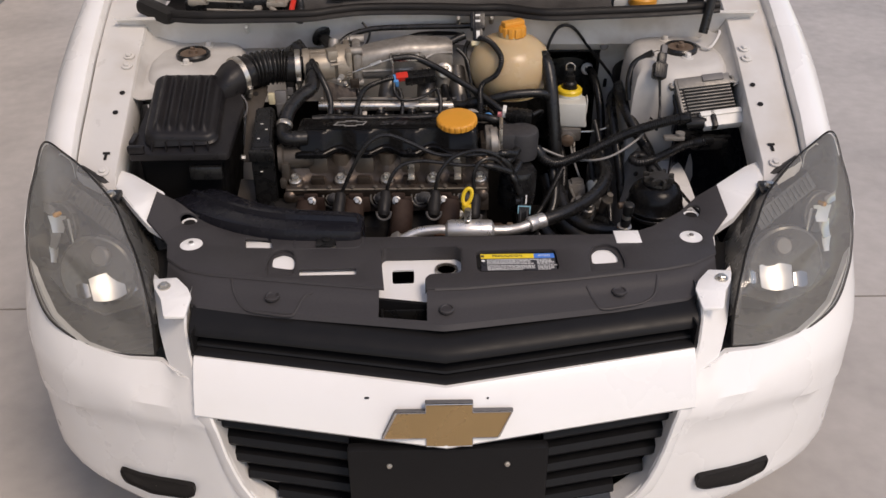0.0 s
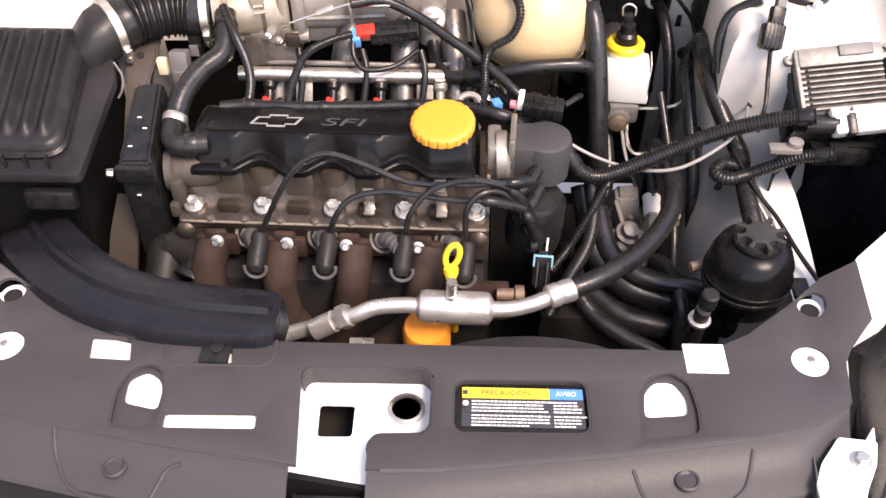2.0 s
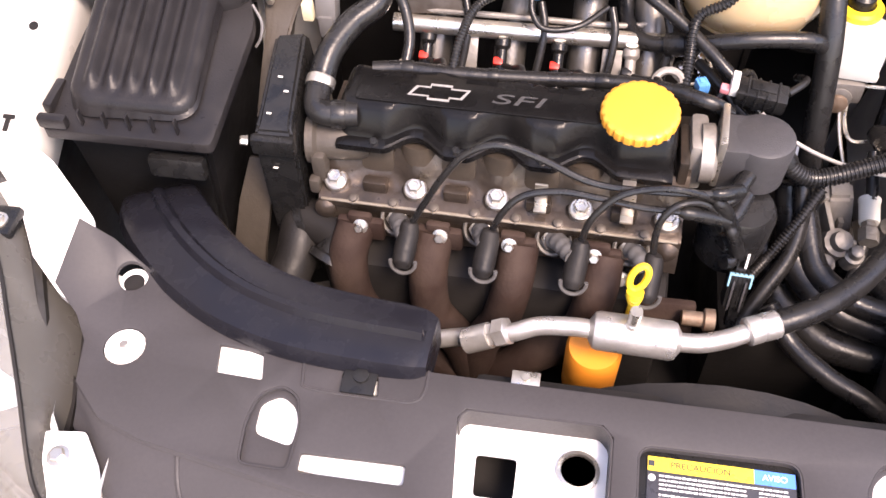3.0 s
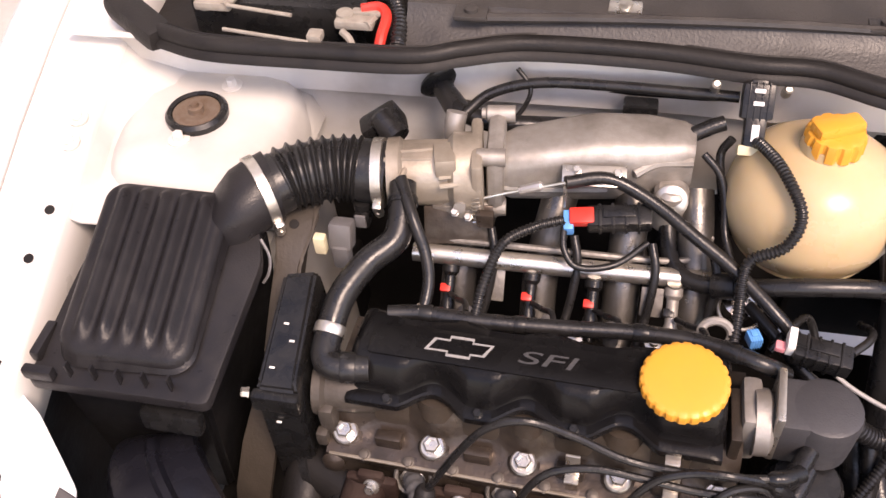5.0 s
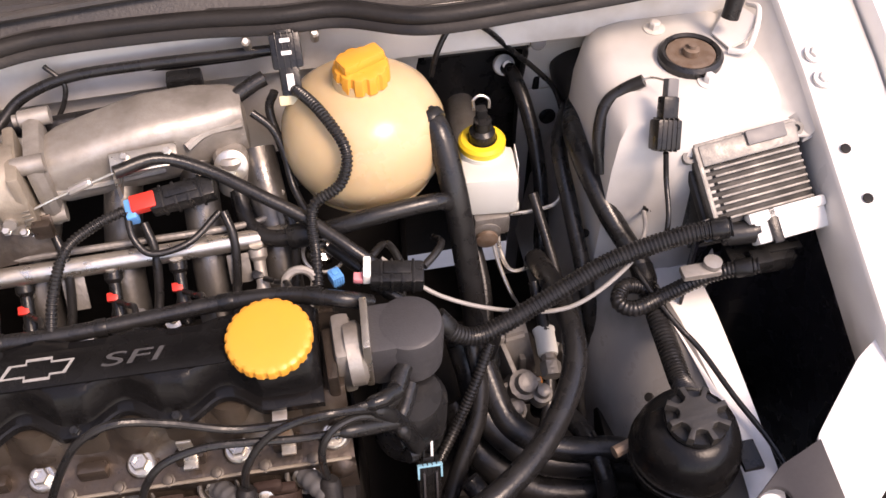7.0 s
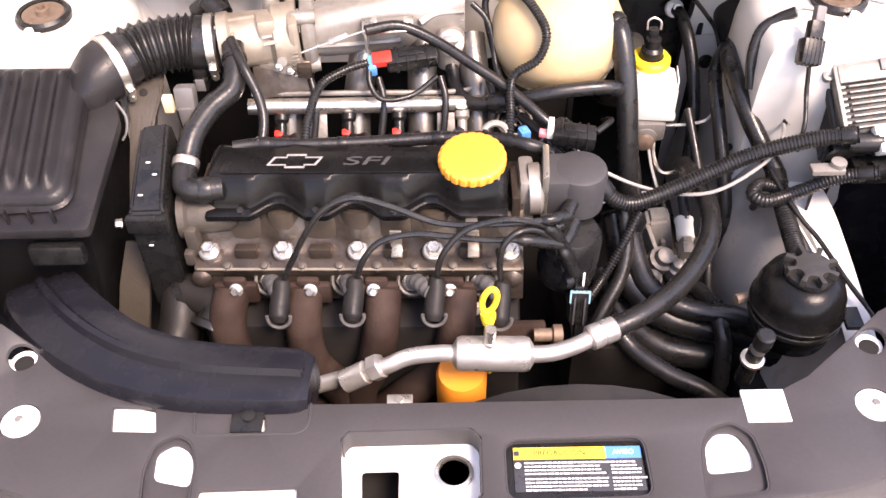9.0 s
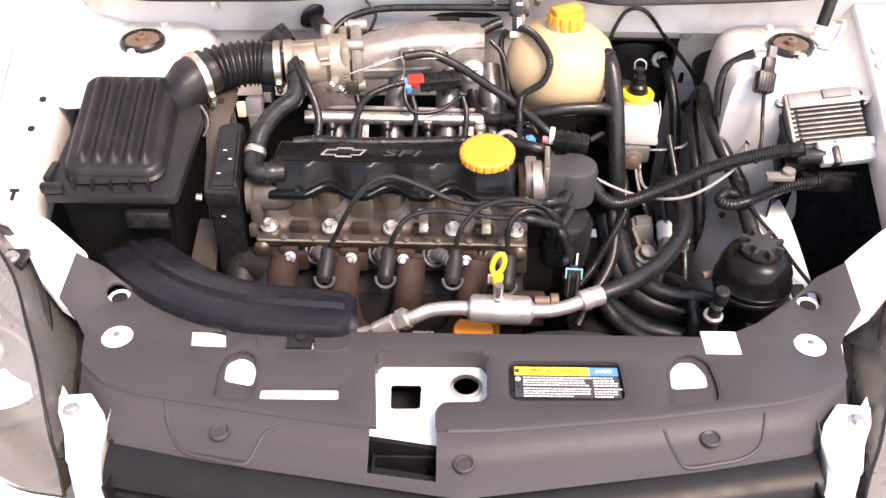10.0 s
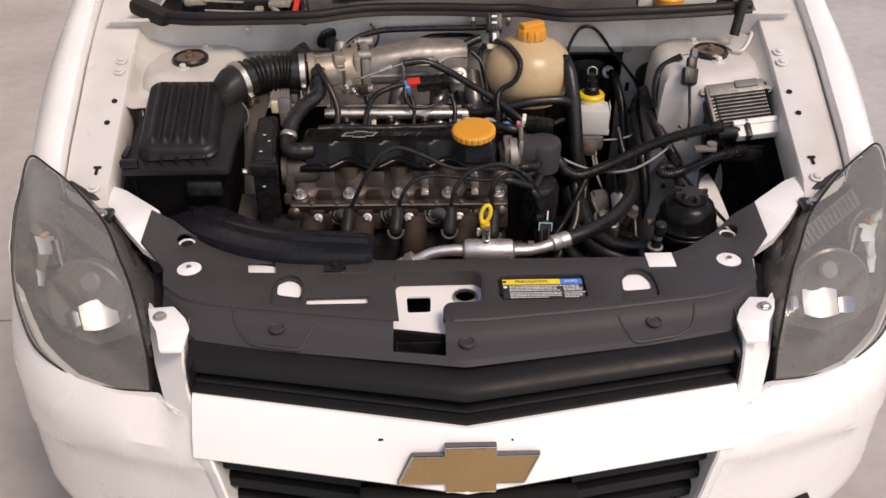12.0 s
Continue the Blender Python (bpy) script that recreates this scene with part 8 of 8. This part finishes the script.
hose("earth_wire", "thin bare wire between the strut lead and the plug", [(0.438, 1.781, 0.898), (0.446, 1.778, 0.902), (0.454, 1.768, 0.906), (0.458, 1.757, 0.908)], 0.0012, STEEL, "cable")
hose("plug_pigtail", "thin dark lead from the strut plug down to the fuse holder", [(0.438, 1.699, 0.873), (0.440, 1.689, 0.843), (0.436, 1.66, 0.82), (0.430, 1.645, 0.79)], 0.0028, category="cable")
hose("thin_lead", "thin black lead on the firewall", [(0.236, 1.872, 0.865), (0.243, 1.876, 0.890), (0.259, 1.884, 0.914), (0.280, 1.884, 0.919), (0.300, 1.886, 0.905), (0.334, 1.905, 0.858), (0.372, 1.915, 0.812), (0.396, 1.915, 0.775), (0.408, 1.880, 0.715), (0.414, 1.82, 0.68), (0.416, 1.75, 0.665)], 0.0032)
hose("booster_hose", "black vacuum hose to the brake booster", [(0.344, 1.962, 0.790), (0.349, 1.945, 0.788), (0.356, 1.915, 0.770), (0.362, 1.880, 0.735), (0.362, 1.840, 0.690), (0.355, 1.80, 0.63)], 0.0090)
hose("reservoir_lead", "thin black lead running down over the arch flange", [(0.412, 1.660, 0.748), (0.425, 1.627, 0.736), (0.440, 1.596, 0.724), (0.456, 1.568, 0.715), (0.471, 1.510, 0.710), (0.487, 1.460, 0.705), (0.497, 1.410, 0.698), (0.500, 1.375, 0.690)], 0.0030)
for pts, r in (([(0.220, 1.641, 0.700), (0.226, 1.622, 0.675), (0.235, 1.576, 0.645), (0.273, 1.533, 0.625), (0.321, 1.518, 0.615), (0.373, 1.509, 0.610), (0.410, 1.490, 0.590), (0.430, 1.460, 0.540)], 0.0165),
               ([(0.240, 1.617, 0.680), (0.253, 1.564, 0.655), (0.281, 1.536, 0.645), (0.314, 1.523, 0.640), (0.364, 1.512, 0.640), (0.400, 1.495, 0.620), (0.420, 1.470, 0.570)], 0.0140),
               ([(0.208, 1.611, 0.620), (0.224, 1.561, 0.600), (0.271, 1.516, 0.585), (0.324, 1.503, 0.580), (0.386, 1.504, 0.575), (0.420, 1.480, 0.540), (0.440, 1.450, 0.49)], 0.0190),
               ([(0.300, 1.60, 0.60), (0.322, 1.57, 0.63), (0.336, 1.52, 0.64), (0.342, 1.485, 0.62), (0.34, 1.46, 0.57)], 0.0110)):
    hose("radiator_hose", "black hose running down beside the gearbox", pts, r, group="lower hoses")
hose("upper_radiator_hose", "thick black radiator hose with a bare clip", [(-0.255, 1.505, 0.693), (-0.303, 1.525, 0.690), (-0.310, 1.491, 0.668), (-0.321, 1.459, 0.645), (-0.335, 1.435, 0.610)], 0.024, SEAL, seg=18)
solid("radiator_hose_clip", moved(turned([(0.0245, -0.005), (0.026, -0.004), (0.026, 0.004), (0.0245, 0.005)], 24), axis((-0.303, 1.525, 0.690), (-0.055, -0.014, -0.025))), BLACK, "black spring clip on the radiator hose", "hose clip")
hose("vent_hose", "thin black hose down the firewall", [(0.07, 1.825, 0.91), (0.062, 1.822, 0.89), (0.068, 1.80, 0.86), (0.078, 1.77, 0.83)], 0.0045)
hose("sensor_wire", "thin corrugated lead behind the distributor", [(0.245, 1.610, 0.728), (0.225, 1.585, 0.70), (0.20, 1.56, 0.665), (0.175, 1.53, 0.65)], 0.0055, ribs=0.001, pitch=0.004)

# plug leads with their boots
LEADS = [[(-0.179, 1.490, 0.741), (-0.164, 1.493, 0.774), (-0.143, 1.498, 0.815), (-0.120, 1.504, 0.845), (-0.089, 1.508, 0.856), (-0.050, 1.510, 0.840), (0.001, 1.508, 0.816), (0.064, 1.506, 0.815), (0.118, 1.512, 0.814), (0.140, 1.525, 0.806)],
         [(-0.096, 1.487, 0.745), (-0.083, 1.490, 0.781), (-0.063, 1.497, 0.801), (-0.028, 1.502, 0.806), (0.008, 1.502, 0.802), (0.050, 1.500, 0.797), (0.091, 1.500, 0.796), (0.134, 1.512, 0.776)],
         [(-0.005, 1.485, 0.745), (0.002, 1.488, 0.783), (0.023, 1.497, 0.810), (0.050, 1.502, 0.821), (0.083, 1.502, 0.825), (0.122, 1.512, 0.800), (0.145, 1.515, 0.755)],
         [(0.068, 1.483, 0.738), (0.066, 1.487, 0.775), (0.071, 1.492, 0.798), (0.087, 1.500, 0.809), (0.111, 1.508, 0.800), (0.140, 1.508, 0.765), (0.152, 1.506, 0.735)]]
for pts in LEADS:
    th = thing("plug_lead", "black ignition lead with a dark rubber boot", "ignition lead", pts[0], "ignition leads")
    part("lead", tube(pts, 0.0036, 10), RUBBER, th)
    p = Vector(pts[0])
    down = [p + Vector(q) for q in ((0.0025, 0.000, 0.010), (0.001, -0.003, 0.004), (0.0, -0.010, -0.004), (-0.002, -0.022, -0.014), (-0.003, -0.036, -0.024))]
    boot = part("boot", tube(down, 0.010, 16, radii=((0, 0.0062), (0.12, 0.0090), (0.35, 0.0104), (0.7, 0.0118), (0.9, 0.0112), (1.0, 0.0070))), SEAL, th, "black rubber plug boot")
    line = smooth_line(pts, 12)
    tail = [line[-1 - k] for k in (0, 4, 9, 14)]
    part("cap_boot", tube(tail, 0.0072, 12, radii=((0, 0.0078), (0.7, 0.0072), (0.9, 0.0066), (1.0, 0.0040))), BLACK, th, "black rubber boot on the distributor")
    tip = p + Vector((-0.0022, -0.028, -0.0185))
    rim = [tip + Vector((0.0128 * math.cos(a), -0.004 + 0.004 * math.sin(a), 0.0128 * math.sin(a))) for a in [math.pi * (0.95 + 1.1 * k / 14) for k in range(15)]]
    part("boot_collar", tube(rim, 0.0022, 8, 2), BOOT, boot, "grey worn edge of the boot")

# ---- plugs and small fittings ----
def connector(name, label, c, s, rot, mat, latch=None, category="connector"):
    m = Matrix.Translation(c) @ Euler([radians(a) for a in rot]).to_matrix().to_4x4()
    th = thing(name, label, category, c)
    part("shell", moved(join(rbox((0, 0, 0), s, min(s) * 0.15), rbox((0, s[1] * 0.1, s[2] * 0.45), (s[0] * 0.5, s[1] * 0.5, s[2] * 0.3), 0.001), *[rbox((s[0] * (0.3 - 0.2 * k), 0, 0), (s[0] * 0.05, s[1] * 1.08, s[2] * 1.08), 0.0008) for k in range(4)]), m), mat, th)
    if latch:
        for nm, lc, ls, lm, ll in latch:
            part(nm, moved(rbox(lc, ls, min(ls) * 0.2), m), lm, th, ll)
    return th


connector("map_sensor", "black pressure sensor with a red and blue plug", (-0.030, 1.742, 0.868), (0.062, 0.022, 0.020), (20, -4, 6), BLACK,
          (("red_lock", (-0.036, 0.0, 0.006), (0.024, 0.017, 0.011), RED, "red locking plug"), ("blue_shell", (-0.049, -0.003, 0.0), (0.010, 0.021, 0.016), BLUE, "blue plug shell")))
connector("ignition_plug", "black connector with a white and pink end beside the distributor", (0.158, 1.632, 0.832), (0.050, 0.024, 0.020), (8, 4, -8), BLACK,
          (("white_end", (-0.028, 0.004, 0.004), (0.007, 0.022, 0.015), WHITEPL, "white collar"), ("pink_seal", (-0.036, -0.002, 0.0), (0.009, 0.009, 0.007), PINK, "pink wire seal")))
connector("hanging_connector", "grey relay plug hanging from the cowl edge", (0.088, 1.842, 0.944), (0.030, 0.020, 0.034), (-38, 0, 0), BLACK,
          (("white_band", (0, -0.011, 0.010), (0.010, 0.003, 0.004), PRINTW, "pale band"), ("white_band", (0, -0.011, -0.002), (0.010, 0.003, 0.004), PRINTW, "pale band"), ("lower_shell", (0, -0.002, -0.030), (0.020, 0.016, 0.030), BLACK, "black plug"), ("window", (0, -0.011, -0.030), (0.007, 0.002, 0.016), PRINTW, ""), ("beige_end", (0, -0.002, -0.047), (0.028, 0.016, 0.010), BEIGE, "beige plug end")))
connector("strut_plug", "black inline plug clipped to the strut tower", (0.438, 1.709, 0.888), (0.026, 0.020, 0.030), (-38, 12, 0), BLACK, (("neck", (0.002, 0.002, 0.024), (0.017, 0.015, 0.026), BLACK, ""), ("tip", (0.004, 0.003, 0.044), (0.012, 0.012, 0.020), GREYPL, "")))
connector("fuse_holder", "small black bottle-shaped fuse holder", (0.436, 1.714, 0.797), (0.013, 0.012, 0.030), (-25, 0, 0), BLACK, (("neck", (0, 0, 0.020), (0.018, 0.016, 0.012), BLACK, ""),))
connector("coil_plug", "black plug with a pale blue clip", (0.160, 1.498, 0.688), (0.022, 0.020, 0.040), (-25, 4, 0), BLACK, (("blue_clip", (0, -0.009, 0.020), (0.024, 0.004, 0.0022), SKY, "pale blue clip"), ("blue_leg", (0.011, -0.009, 0.013), (0.0020, 0.004, 0.014), SKY, ""), ("blue_leg", (-0.011, -0.009, 0.013), (0.0020, 0.004, 0.014), SKY, ""), ("rib", (0.006, -0.011, -0.004), (0.0022, 0.003, 0.034), DISTGREY, ""), ("rib", (-0.006, -0.011, -0.004), (0.0022, 0.003, 0.034), DISTGREY, ""), ("wire", (0.004, 0, 0.030), (0.0024, 0.0024, 0.022), PRINTW, "pale wire"), ("wire", (-0.004, 0, 0.030), (0.0024, 0.0024, 0.022), BLACK, ""), ("tail", (0.004, 0, -0.030), (0.012, 0.012, 0.03), BLACK, "")))
connector("blue_plug", "small blue sensor plug behind the oil cap", (0.102, 1.650, 0.822), (0.012, 0.014, 0.012), (0, 0, 20), BLUE)
solid("lifting_eye", tube([(0.068 + 0.014 * math.cos(a), 1.650 + 0.008 * math.sin(a), 0.822 + 0.010 * math.sin(a)) for a in [k * 2 * math.pi / 14 for k in range(15)]], 0.0042, 8, 2), ALU, "bare cast lifting eye on the engine", "lifting eye")
th = thing("overflow_tap", "black capped filler stub with a bare collar", "fitting", (0.328, 1.372, 0.72))
part("cap", moved(turned([(0.0088, 0), (0.0095, 0.003), (0.0095, 0.020), (0.0075, 0.022), (0, 0.022)], 18), axis((0.326, 1.372, 0.766), (0.02, -0.10, 1))), BLACK, th)
part("collar", moved(turned([(0.0075, 0), (0.0075, 0.010), (0, 0.010)], 16), axis((0.325, 1.373, 0.757), (0.02, -0.10, 1))), STEEL, th, "bare steel collar")
part("stem", moved(turned([(0.0095, -0.06), (0.0085, 0.0), (0.0, 0.0)], 16), axis((0.325, 1.375, 0.757), (0.02, -0.10, 1))), BLACK, th)
part("ring", moved(turned([(0.0125, 0), (0.0125, 0.004), (0.009, 0.005)], 18), axis((0.324, 1.377, 0.736), (0.02, -0.10, 1))), STEEL, th)
solid("firewall_grommet", moved(join(turned([(0.0, 0.0), (0.022, 0.0), (0.024, 0.004), (0.020, 0.008), (0.012, 0.010), (0.0105, 0.05), (0, 0.05)], 24)), axis((-0.238, 1.896, 0.900), (0.55, -0.75, -0.35))), RUBBER, "black rubber grommet with a spout on the firewall", "grommet")
hose("brake_vacuum_hose", "fat black vacuum hose from the firewall grommet", [(-0.226, 1.882, 0.894), (-0.202, 1.860, 0.886), (-0.168, 1.852, 0.882), (-0.130, 1.856, 0.880), (-0.09, 1.865, 0.875)], 0.0105)
solid("firewall_stud", moved(turned([(0.009, -0.02), (0.009, 0.004), (0.006, 0.006), (0, 0.006)], 14), axis((0.363, 1.905, 0.866), (0, -1, 0.3))), GREYPL, "grey stud on the firewall", "stud")
solid("firewall_plate", rbox((-0.02, 1.880, 0.893), (0.036, 0.02, 0.020), 0.003), BLACK, "small black plate behind the plenum", "bracket")
for x, y, z in ((-0.39, 1.884, 0.92), (0.05, 1.868, 0.94), (0.118, 1.868, 0.94)):
    solid("firewall_screw", moved(turned([(0.005, -0.012), (0.005, 0.006), (0.003, 0.008), (0, 0.008)], 10), axis((x, y, z), (0, -0.6, 0.8))), STEEL if x > 0 else WHITEPL, "small screw at the firewall's top edge", "screw", "firewall screws")

# ---- scuttle: weatherstrip, cowl panel, battery corner ----
SEALLINE = [(CX - 0.575, 1.885, 0.955), (CX - 0.53, 1.862, 0.960), (CX - 0.475, 1.846, 0.962), (CX - 0.37, 1.846, 0.962), (CX - 0.26, 1.850, 0.962), (CX - 0.21, 1.868, 0.962), (CX - 0.145, 1.887, 0.961), (CX - 0.02, 1.889, 0.960), (CX + 0.075, 1.878, 0.960), (CX + 0.14, 1.876, 0.960), (CX + 0.22, 1.848, 0.959), (CX + 0.33, 1.850, 0.960), (CX + 0.45, 1.858, 0.961), (CX + 0.58, 1.872, 0.963)]
th = thing("bonnet_seal", "black rubber bonnet seal along the firewall", "weatherstrip", SEALLINE[0])
part("bulb", tube(SEALLINE, 0.0092, 14), SEAL, th, "rounded rubber bulb")
line = smooth_line(SEALLINE, 8)
part("lip", grid_sheet([[p + Vector((0, dy, dz)) for dy, dz in ((0.012, 0.004), (0.004, -0.002), (-0.006, -0.0055), (-0.0115, -0.009), (-0.0120, -0.012))] for p in line], 0.003), SEAL, th, "flat rubber lip", 60)
th = thing("cowl_panel", "dull black plastic cowl panel with fixing screws", "cowl panel", (0.1, 1.95, 0.97))
rows = []
for i in range(25):
    x = -0.27 + 0.90 * i / 24
    rows.append([Vector((x, 1.874 + (0.014 if -0.2 < x < 0.1 else 0), 0.955)), Vector((x, 1.896, 0.966)), Vector((x, 1.910, 0.976)), Vector((x, 1.914, 0.984)), Vector((x, 1.960, 0.990)), Vector((x, 2.06, 1.0)), Vector((x, 2.16, 1.02))])
part("panel", grid_sheet([r for r in rows if r[0].x < 0.37], 0.003), COWL, th, "", 30)
part("panel_rail", tube([(-0.20, 1.898, 0.980), (-0.05, 1.906, 0.984), (0.1, 1.912, 0.985), (0.22, 1.916, 0.983), (0.36, 1.922, 0.985)], 0.005, 8), COWL, th)
for x, y in ((-0.046, 1.926), (0.203, 1.921), (-0.20, 1.900)):
    part("fixing", join(rbox((x, y, 0.984), (0.034, 0.022, 0.006), 0.002), moved(turned([(0.007, 0), (0.007, 0.004), (0.004, 0.005), (0, 0.004)], 14), Matrix.Translation((x, y, 0.987)))), COWL if x > 0 or x < -0.1 else STEEL, th, "cowl fixing")
solid("scuttle_tray", rbox((CX, 2.02, 0.90), (1.22, 0.24, 0.012), 0.003), DEEP, "dark scuttle tray below the cowl", "scuttle", kind="structure")
solid("scuttle_wall", rbox((CX, 2.17, 0.98), (1.30, 0.02, 0.18), 0.003), DEEP, "dark bulkhead behind the cowl", "bulkhead", kind="structure")
th = thing("battery", "black battery with a red clamp and cables in the scuttle", "battery", (-0.40, 1.98, 0.906))
part("case", rbox((-0.42, 1.985, 0.938), (0.20, 0.14, 0.062), 0.006), BLACK, th)
part("case_lid", rbox((-0.42, 1.985, 0.965), (0.19, 0.13, 0.008), 0.003), GREYPL, th)
for x, y in ((-0.50, 1.915), (-0.335, 1.897)):
    part("terminal", join(moved(turned([(0.010, 0), (0.009, 0.016), (0, 0.017)], 16), Matrix.Translation((x, y, 0.962))), rbox((x + 0.012, y - 0.002, 0.970), (0.042, 0.024, 0.010), 0.003), moved(turned([(0.005, -0.014), (0.005, 0.014), (0, 0.014)], 6), axis((x + 0.030, y, 0.972), (0.3, 1, 0)))), BEIGELEAD, th, "corroded pale lead terminal clamp")
part("hold_down", join(tube([(-0.468, 1.900, 0.975), (-0.392, 1.889, 0.975)], 0.0022, 8, straight=True), tube([(-0.462, 1.866, 0.968), (-0.363, 1.853, 0.968)], 0.0022, 8, straight=True), rbox((-0.358, 1.862, 0.970), (0.016, 0.016, 0.010), 0.003)), BEIGELEAD, th, "pale bare hold-down frame")
part("cable_lug", join(rbox((-0.312, 1.902, 0.976), (0.032, 0.010, 0.005), 0.002), tube([(-0.335, 1.880, 0.965), (-0.325, 1.872, 0.962), (-0.318, 1.862, 0.955)], 0.004, 8)), BEIGELEAD, th, "bare cable lug")
part("red_cable", tube([(-0.318, 1.904, 0.978), (-0.300, 1.908, 0.979), (-0.290, 1.898, 0.975), (-0.291, 1.876, 0.966), (-0.292, 1.858, 0.955)], 0.0058, 10), RED, th, "red battery cable")
part("black_cable", tube([(-0.310, 1.94, 0.972), (-0.292, 1.935, 0.974), (-0.279, 1.908, 0.970), (-0.274, 1.878, 0.960), (-0.276, 1.86, 0.94)], 0.0080, 10, ribs=0.0012, pitch=0.005), RUBBER, th)
th = thing("washer_filler", "pale washer filler neck with a yellow cap", "washer bottle", (0.44, 1.93, 0.91))
part("neck", join(rbox((0.46, 1.985, 0.945), (0.16, 0.10, 0.03), 0.01), moved(turned([(0.024, -0.05), (0.024, 0.0), (0, 0.0)], 20), Matrix.Translation((0.442, 1.935, 0.950)))), MILK, th)
part("cap", turned([(0.030, 0), (0.030, 0.012), (0.027, 0.015), (0, 0.015)], 28, Matrix.Translation((0.442, 1.935, 0.948))), YELLOW, th, "yellow snap cap")
part("cap_strap", tube([(0.468, 1.93, 0.958), (0.485, 1.935, 0.970), (0.50, 1.95, 0.985)], 0.003, 6), RUBBER, th)
# bonnet stay in its bracket
th = thing("bonnet_stay", "black bonnet stay rod in a white bracket", "bonnet stay", (0.553, 1.845, 0.89))
part("bracket", join(grid_sheet([[Vector((0.540, 1.848, 0.892)), Vector((0.548, 1.818, 0.893))], [Vector((0.556, 1.866, 0.896)), Vector((0.566, 1.822, 0.898))], [Vector((0.574, 1.882, 0.906)), Vector((0.584, 1.838, 0.912))]], 0.003), tube([(0.588, 1.872, 0.906), (0.589, 1.850, 0.914), (0.575, 1.822, 0.906), (0.560, 1.806, 0.897), (0.546, 1.815, 0.892)], 0.0032, 8)), BAYPAINT, th, "white folded bracket")
part("grip", tube([(0.552, 1.840, 0.915), (0.560, 1.850, 0.955), (0.566, 1.858, 0.985)], 0.0095, 14), RUBBER, th, "black rubber grip")
part("rod", tube([(0.566, 1.858, 0.985), (0.585, 1.885, 1.09), (0.615, 1.92, 1.26)], 0.0068, 12), BLACK, th)
# hinge cover at the passenger-side corner
solid("hinge_cover", join(rbox((-0.570, 1.885, 0.960), (0.09, 0.035, 0.03), 0.012, Euler((0, radians(10), radians(-32))).to_matrix().to_4x4())), SEAL, "black rubber bonnet hinge cover", "hinge cover")

# ---- more small leads and hoses in the depths of the bay ----
for pts, r, mt in (([(0.262, 1.79, 0.70), (0.268, 1.74, 0.66), (0.262, 1.69, 0.62), (0.25, 1.64, 0.58)], 0.009, RUBBER), ([(0.316, 1.70, 0.70), (0.318, 1.64, 0.66), (0.308, 1.59, 0.63), (0.296, 1.56, 0.62)], 0.007, RUBBER),
                   ([(0.120, 1.655, 0.80), (0.140, 1.68, 0.81), (0.158, 1.70, 0.80), (0.170, 1.69, 0.77), (0.165, 1.67, 0.74)], 0.004, RUBBER), ([(0.185, 1.640, 0.83), (0.200, 1.655, 0.83), (0.208, 1.675, 0.82), (0.205, 1.70, 0.80)], 0.0038, RUBBER)):
    hose("lead", "black lead among the hoses deep in the bay", pts, r, mt, "cable", "bay leads")
for pts, r, mt in (([(0.10, 1.70, 0.81), (0.125, 1.675, 0.80), (0.150, 1.650, 0.785), (0.185, 1.64, 0.76)], 0.006, RUBBER), ([(-0.02, 1.80, 0.85), (-0.01, 1.775, 0.82), (0.0, 1.75, 0.80), (0.01, 1.72, 0.78)], 0.005, RUBBER),
                   ([(0.045, 1.81, 0.90), (0.062, 1.80, 0.885), (0.070, 1.785, 0.865), (0.074, 1.76, 0.84), (0.085, 1.73, 0.825)], 0.004, RUBBER), ([(0.228, 1.625, 0.72), (0.232, 1.60, 0.69), (0.225, 1.57, 0.66), (0.20, 1.535, 0.63), (0.175, 1.50, 0.60)], 0.0095, RUBBER),
                   ([(0.335, 1.79, 0.745), (0.345, 1.74, 0.70), (0.352, 1.69, 0.66), (0.352, 1.63, 0.62), (0.35, 1.58, 0.57)], 0.006, RUBBER), ([(0.20, 1.50, 0.66), (0.225, 1.47, 0.64), (0.262, 1.44, 0.63), (0.305, 1.42, 0.62), (0.36, 1.40, 0.58), (0.40, 1.39, 0.52)], 0.011, RUBBER)):
    hose("lead", "black lead among the hoses deep in the bay", pts, r, mt, "cable", "bay leads")
# short leads from the loom to the injectors, and clips between the intake runners
for x in (-0.193, -0.110, -0.048, 0.030):
    hose("injector_lead", "short black lead from the loom to a fuel injector", [(x + 0.030, 1.632, 0.834), (x + 0.026, 1.648, 0.828), (x + 0.016, 1.664, 0.812), (x + 0.004, 1.680, 0.800)], 0.0030, RUBBER, "cable", "injector leads")
for x in (-0.155, -0.072, 0.004, 0.062):
    hose("runner_hose", "thin vacuum hose between the intake runners", [(x, 1.735, 0.845), (x + 0.006, 1.715, 0.825), (x + 0.002, 1.690, 0.79), (x - 0.006, 1.665, 0.765)], 0.0045, RUBBER, "hose", "runner hoses")
    solid("runner_stud", moved(turned([(0.007, -0.03), (0.007, 0.0), (0.0095, 0.001), (0.0095, 0.005), (0.005, 0.006), (0.005, 0.012), (0, 0.012)], 8), axis((x + 0.012, 1.668, 0.770), (0, -0.2, 1))), STEEL, "plain steel stud and nut on the intake flange", "stud", "intake studs")
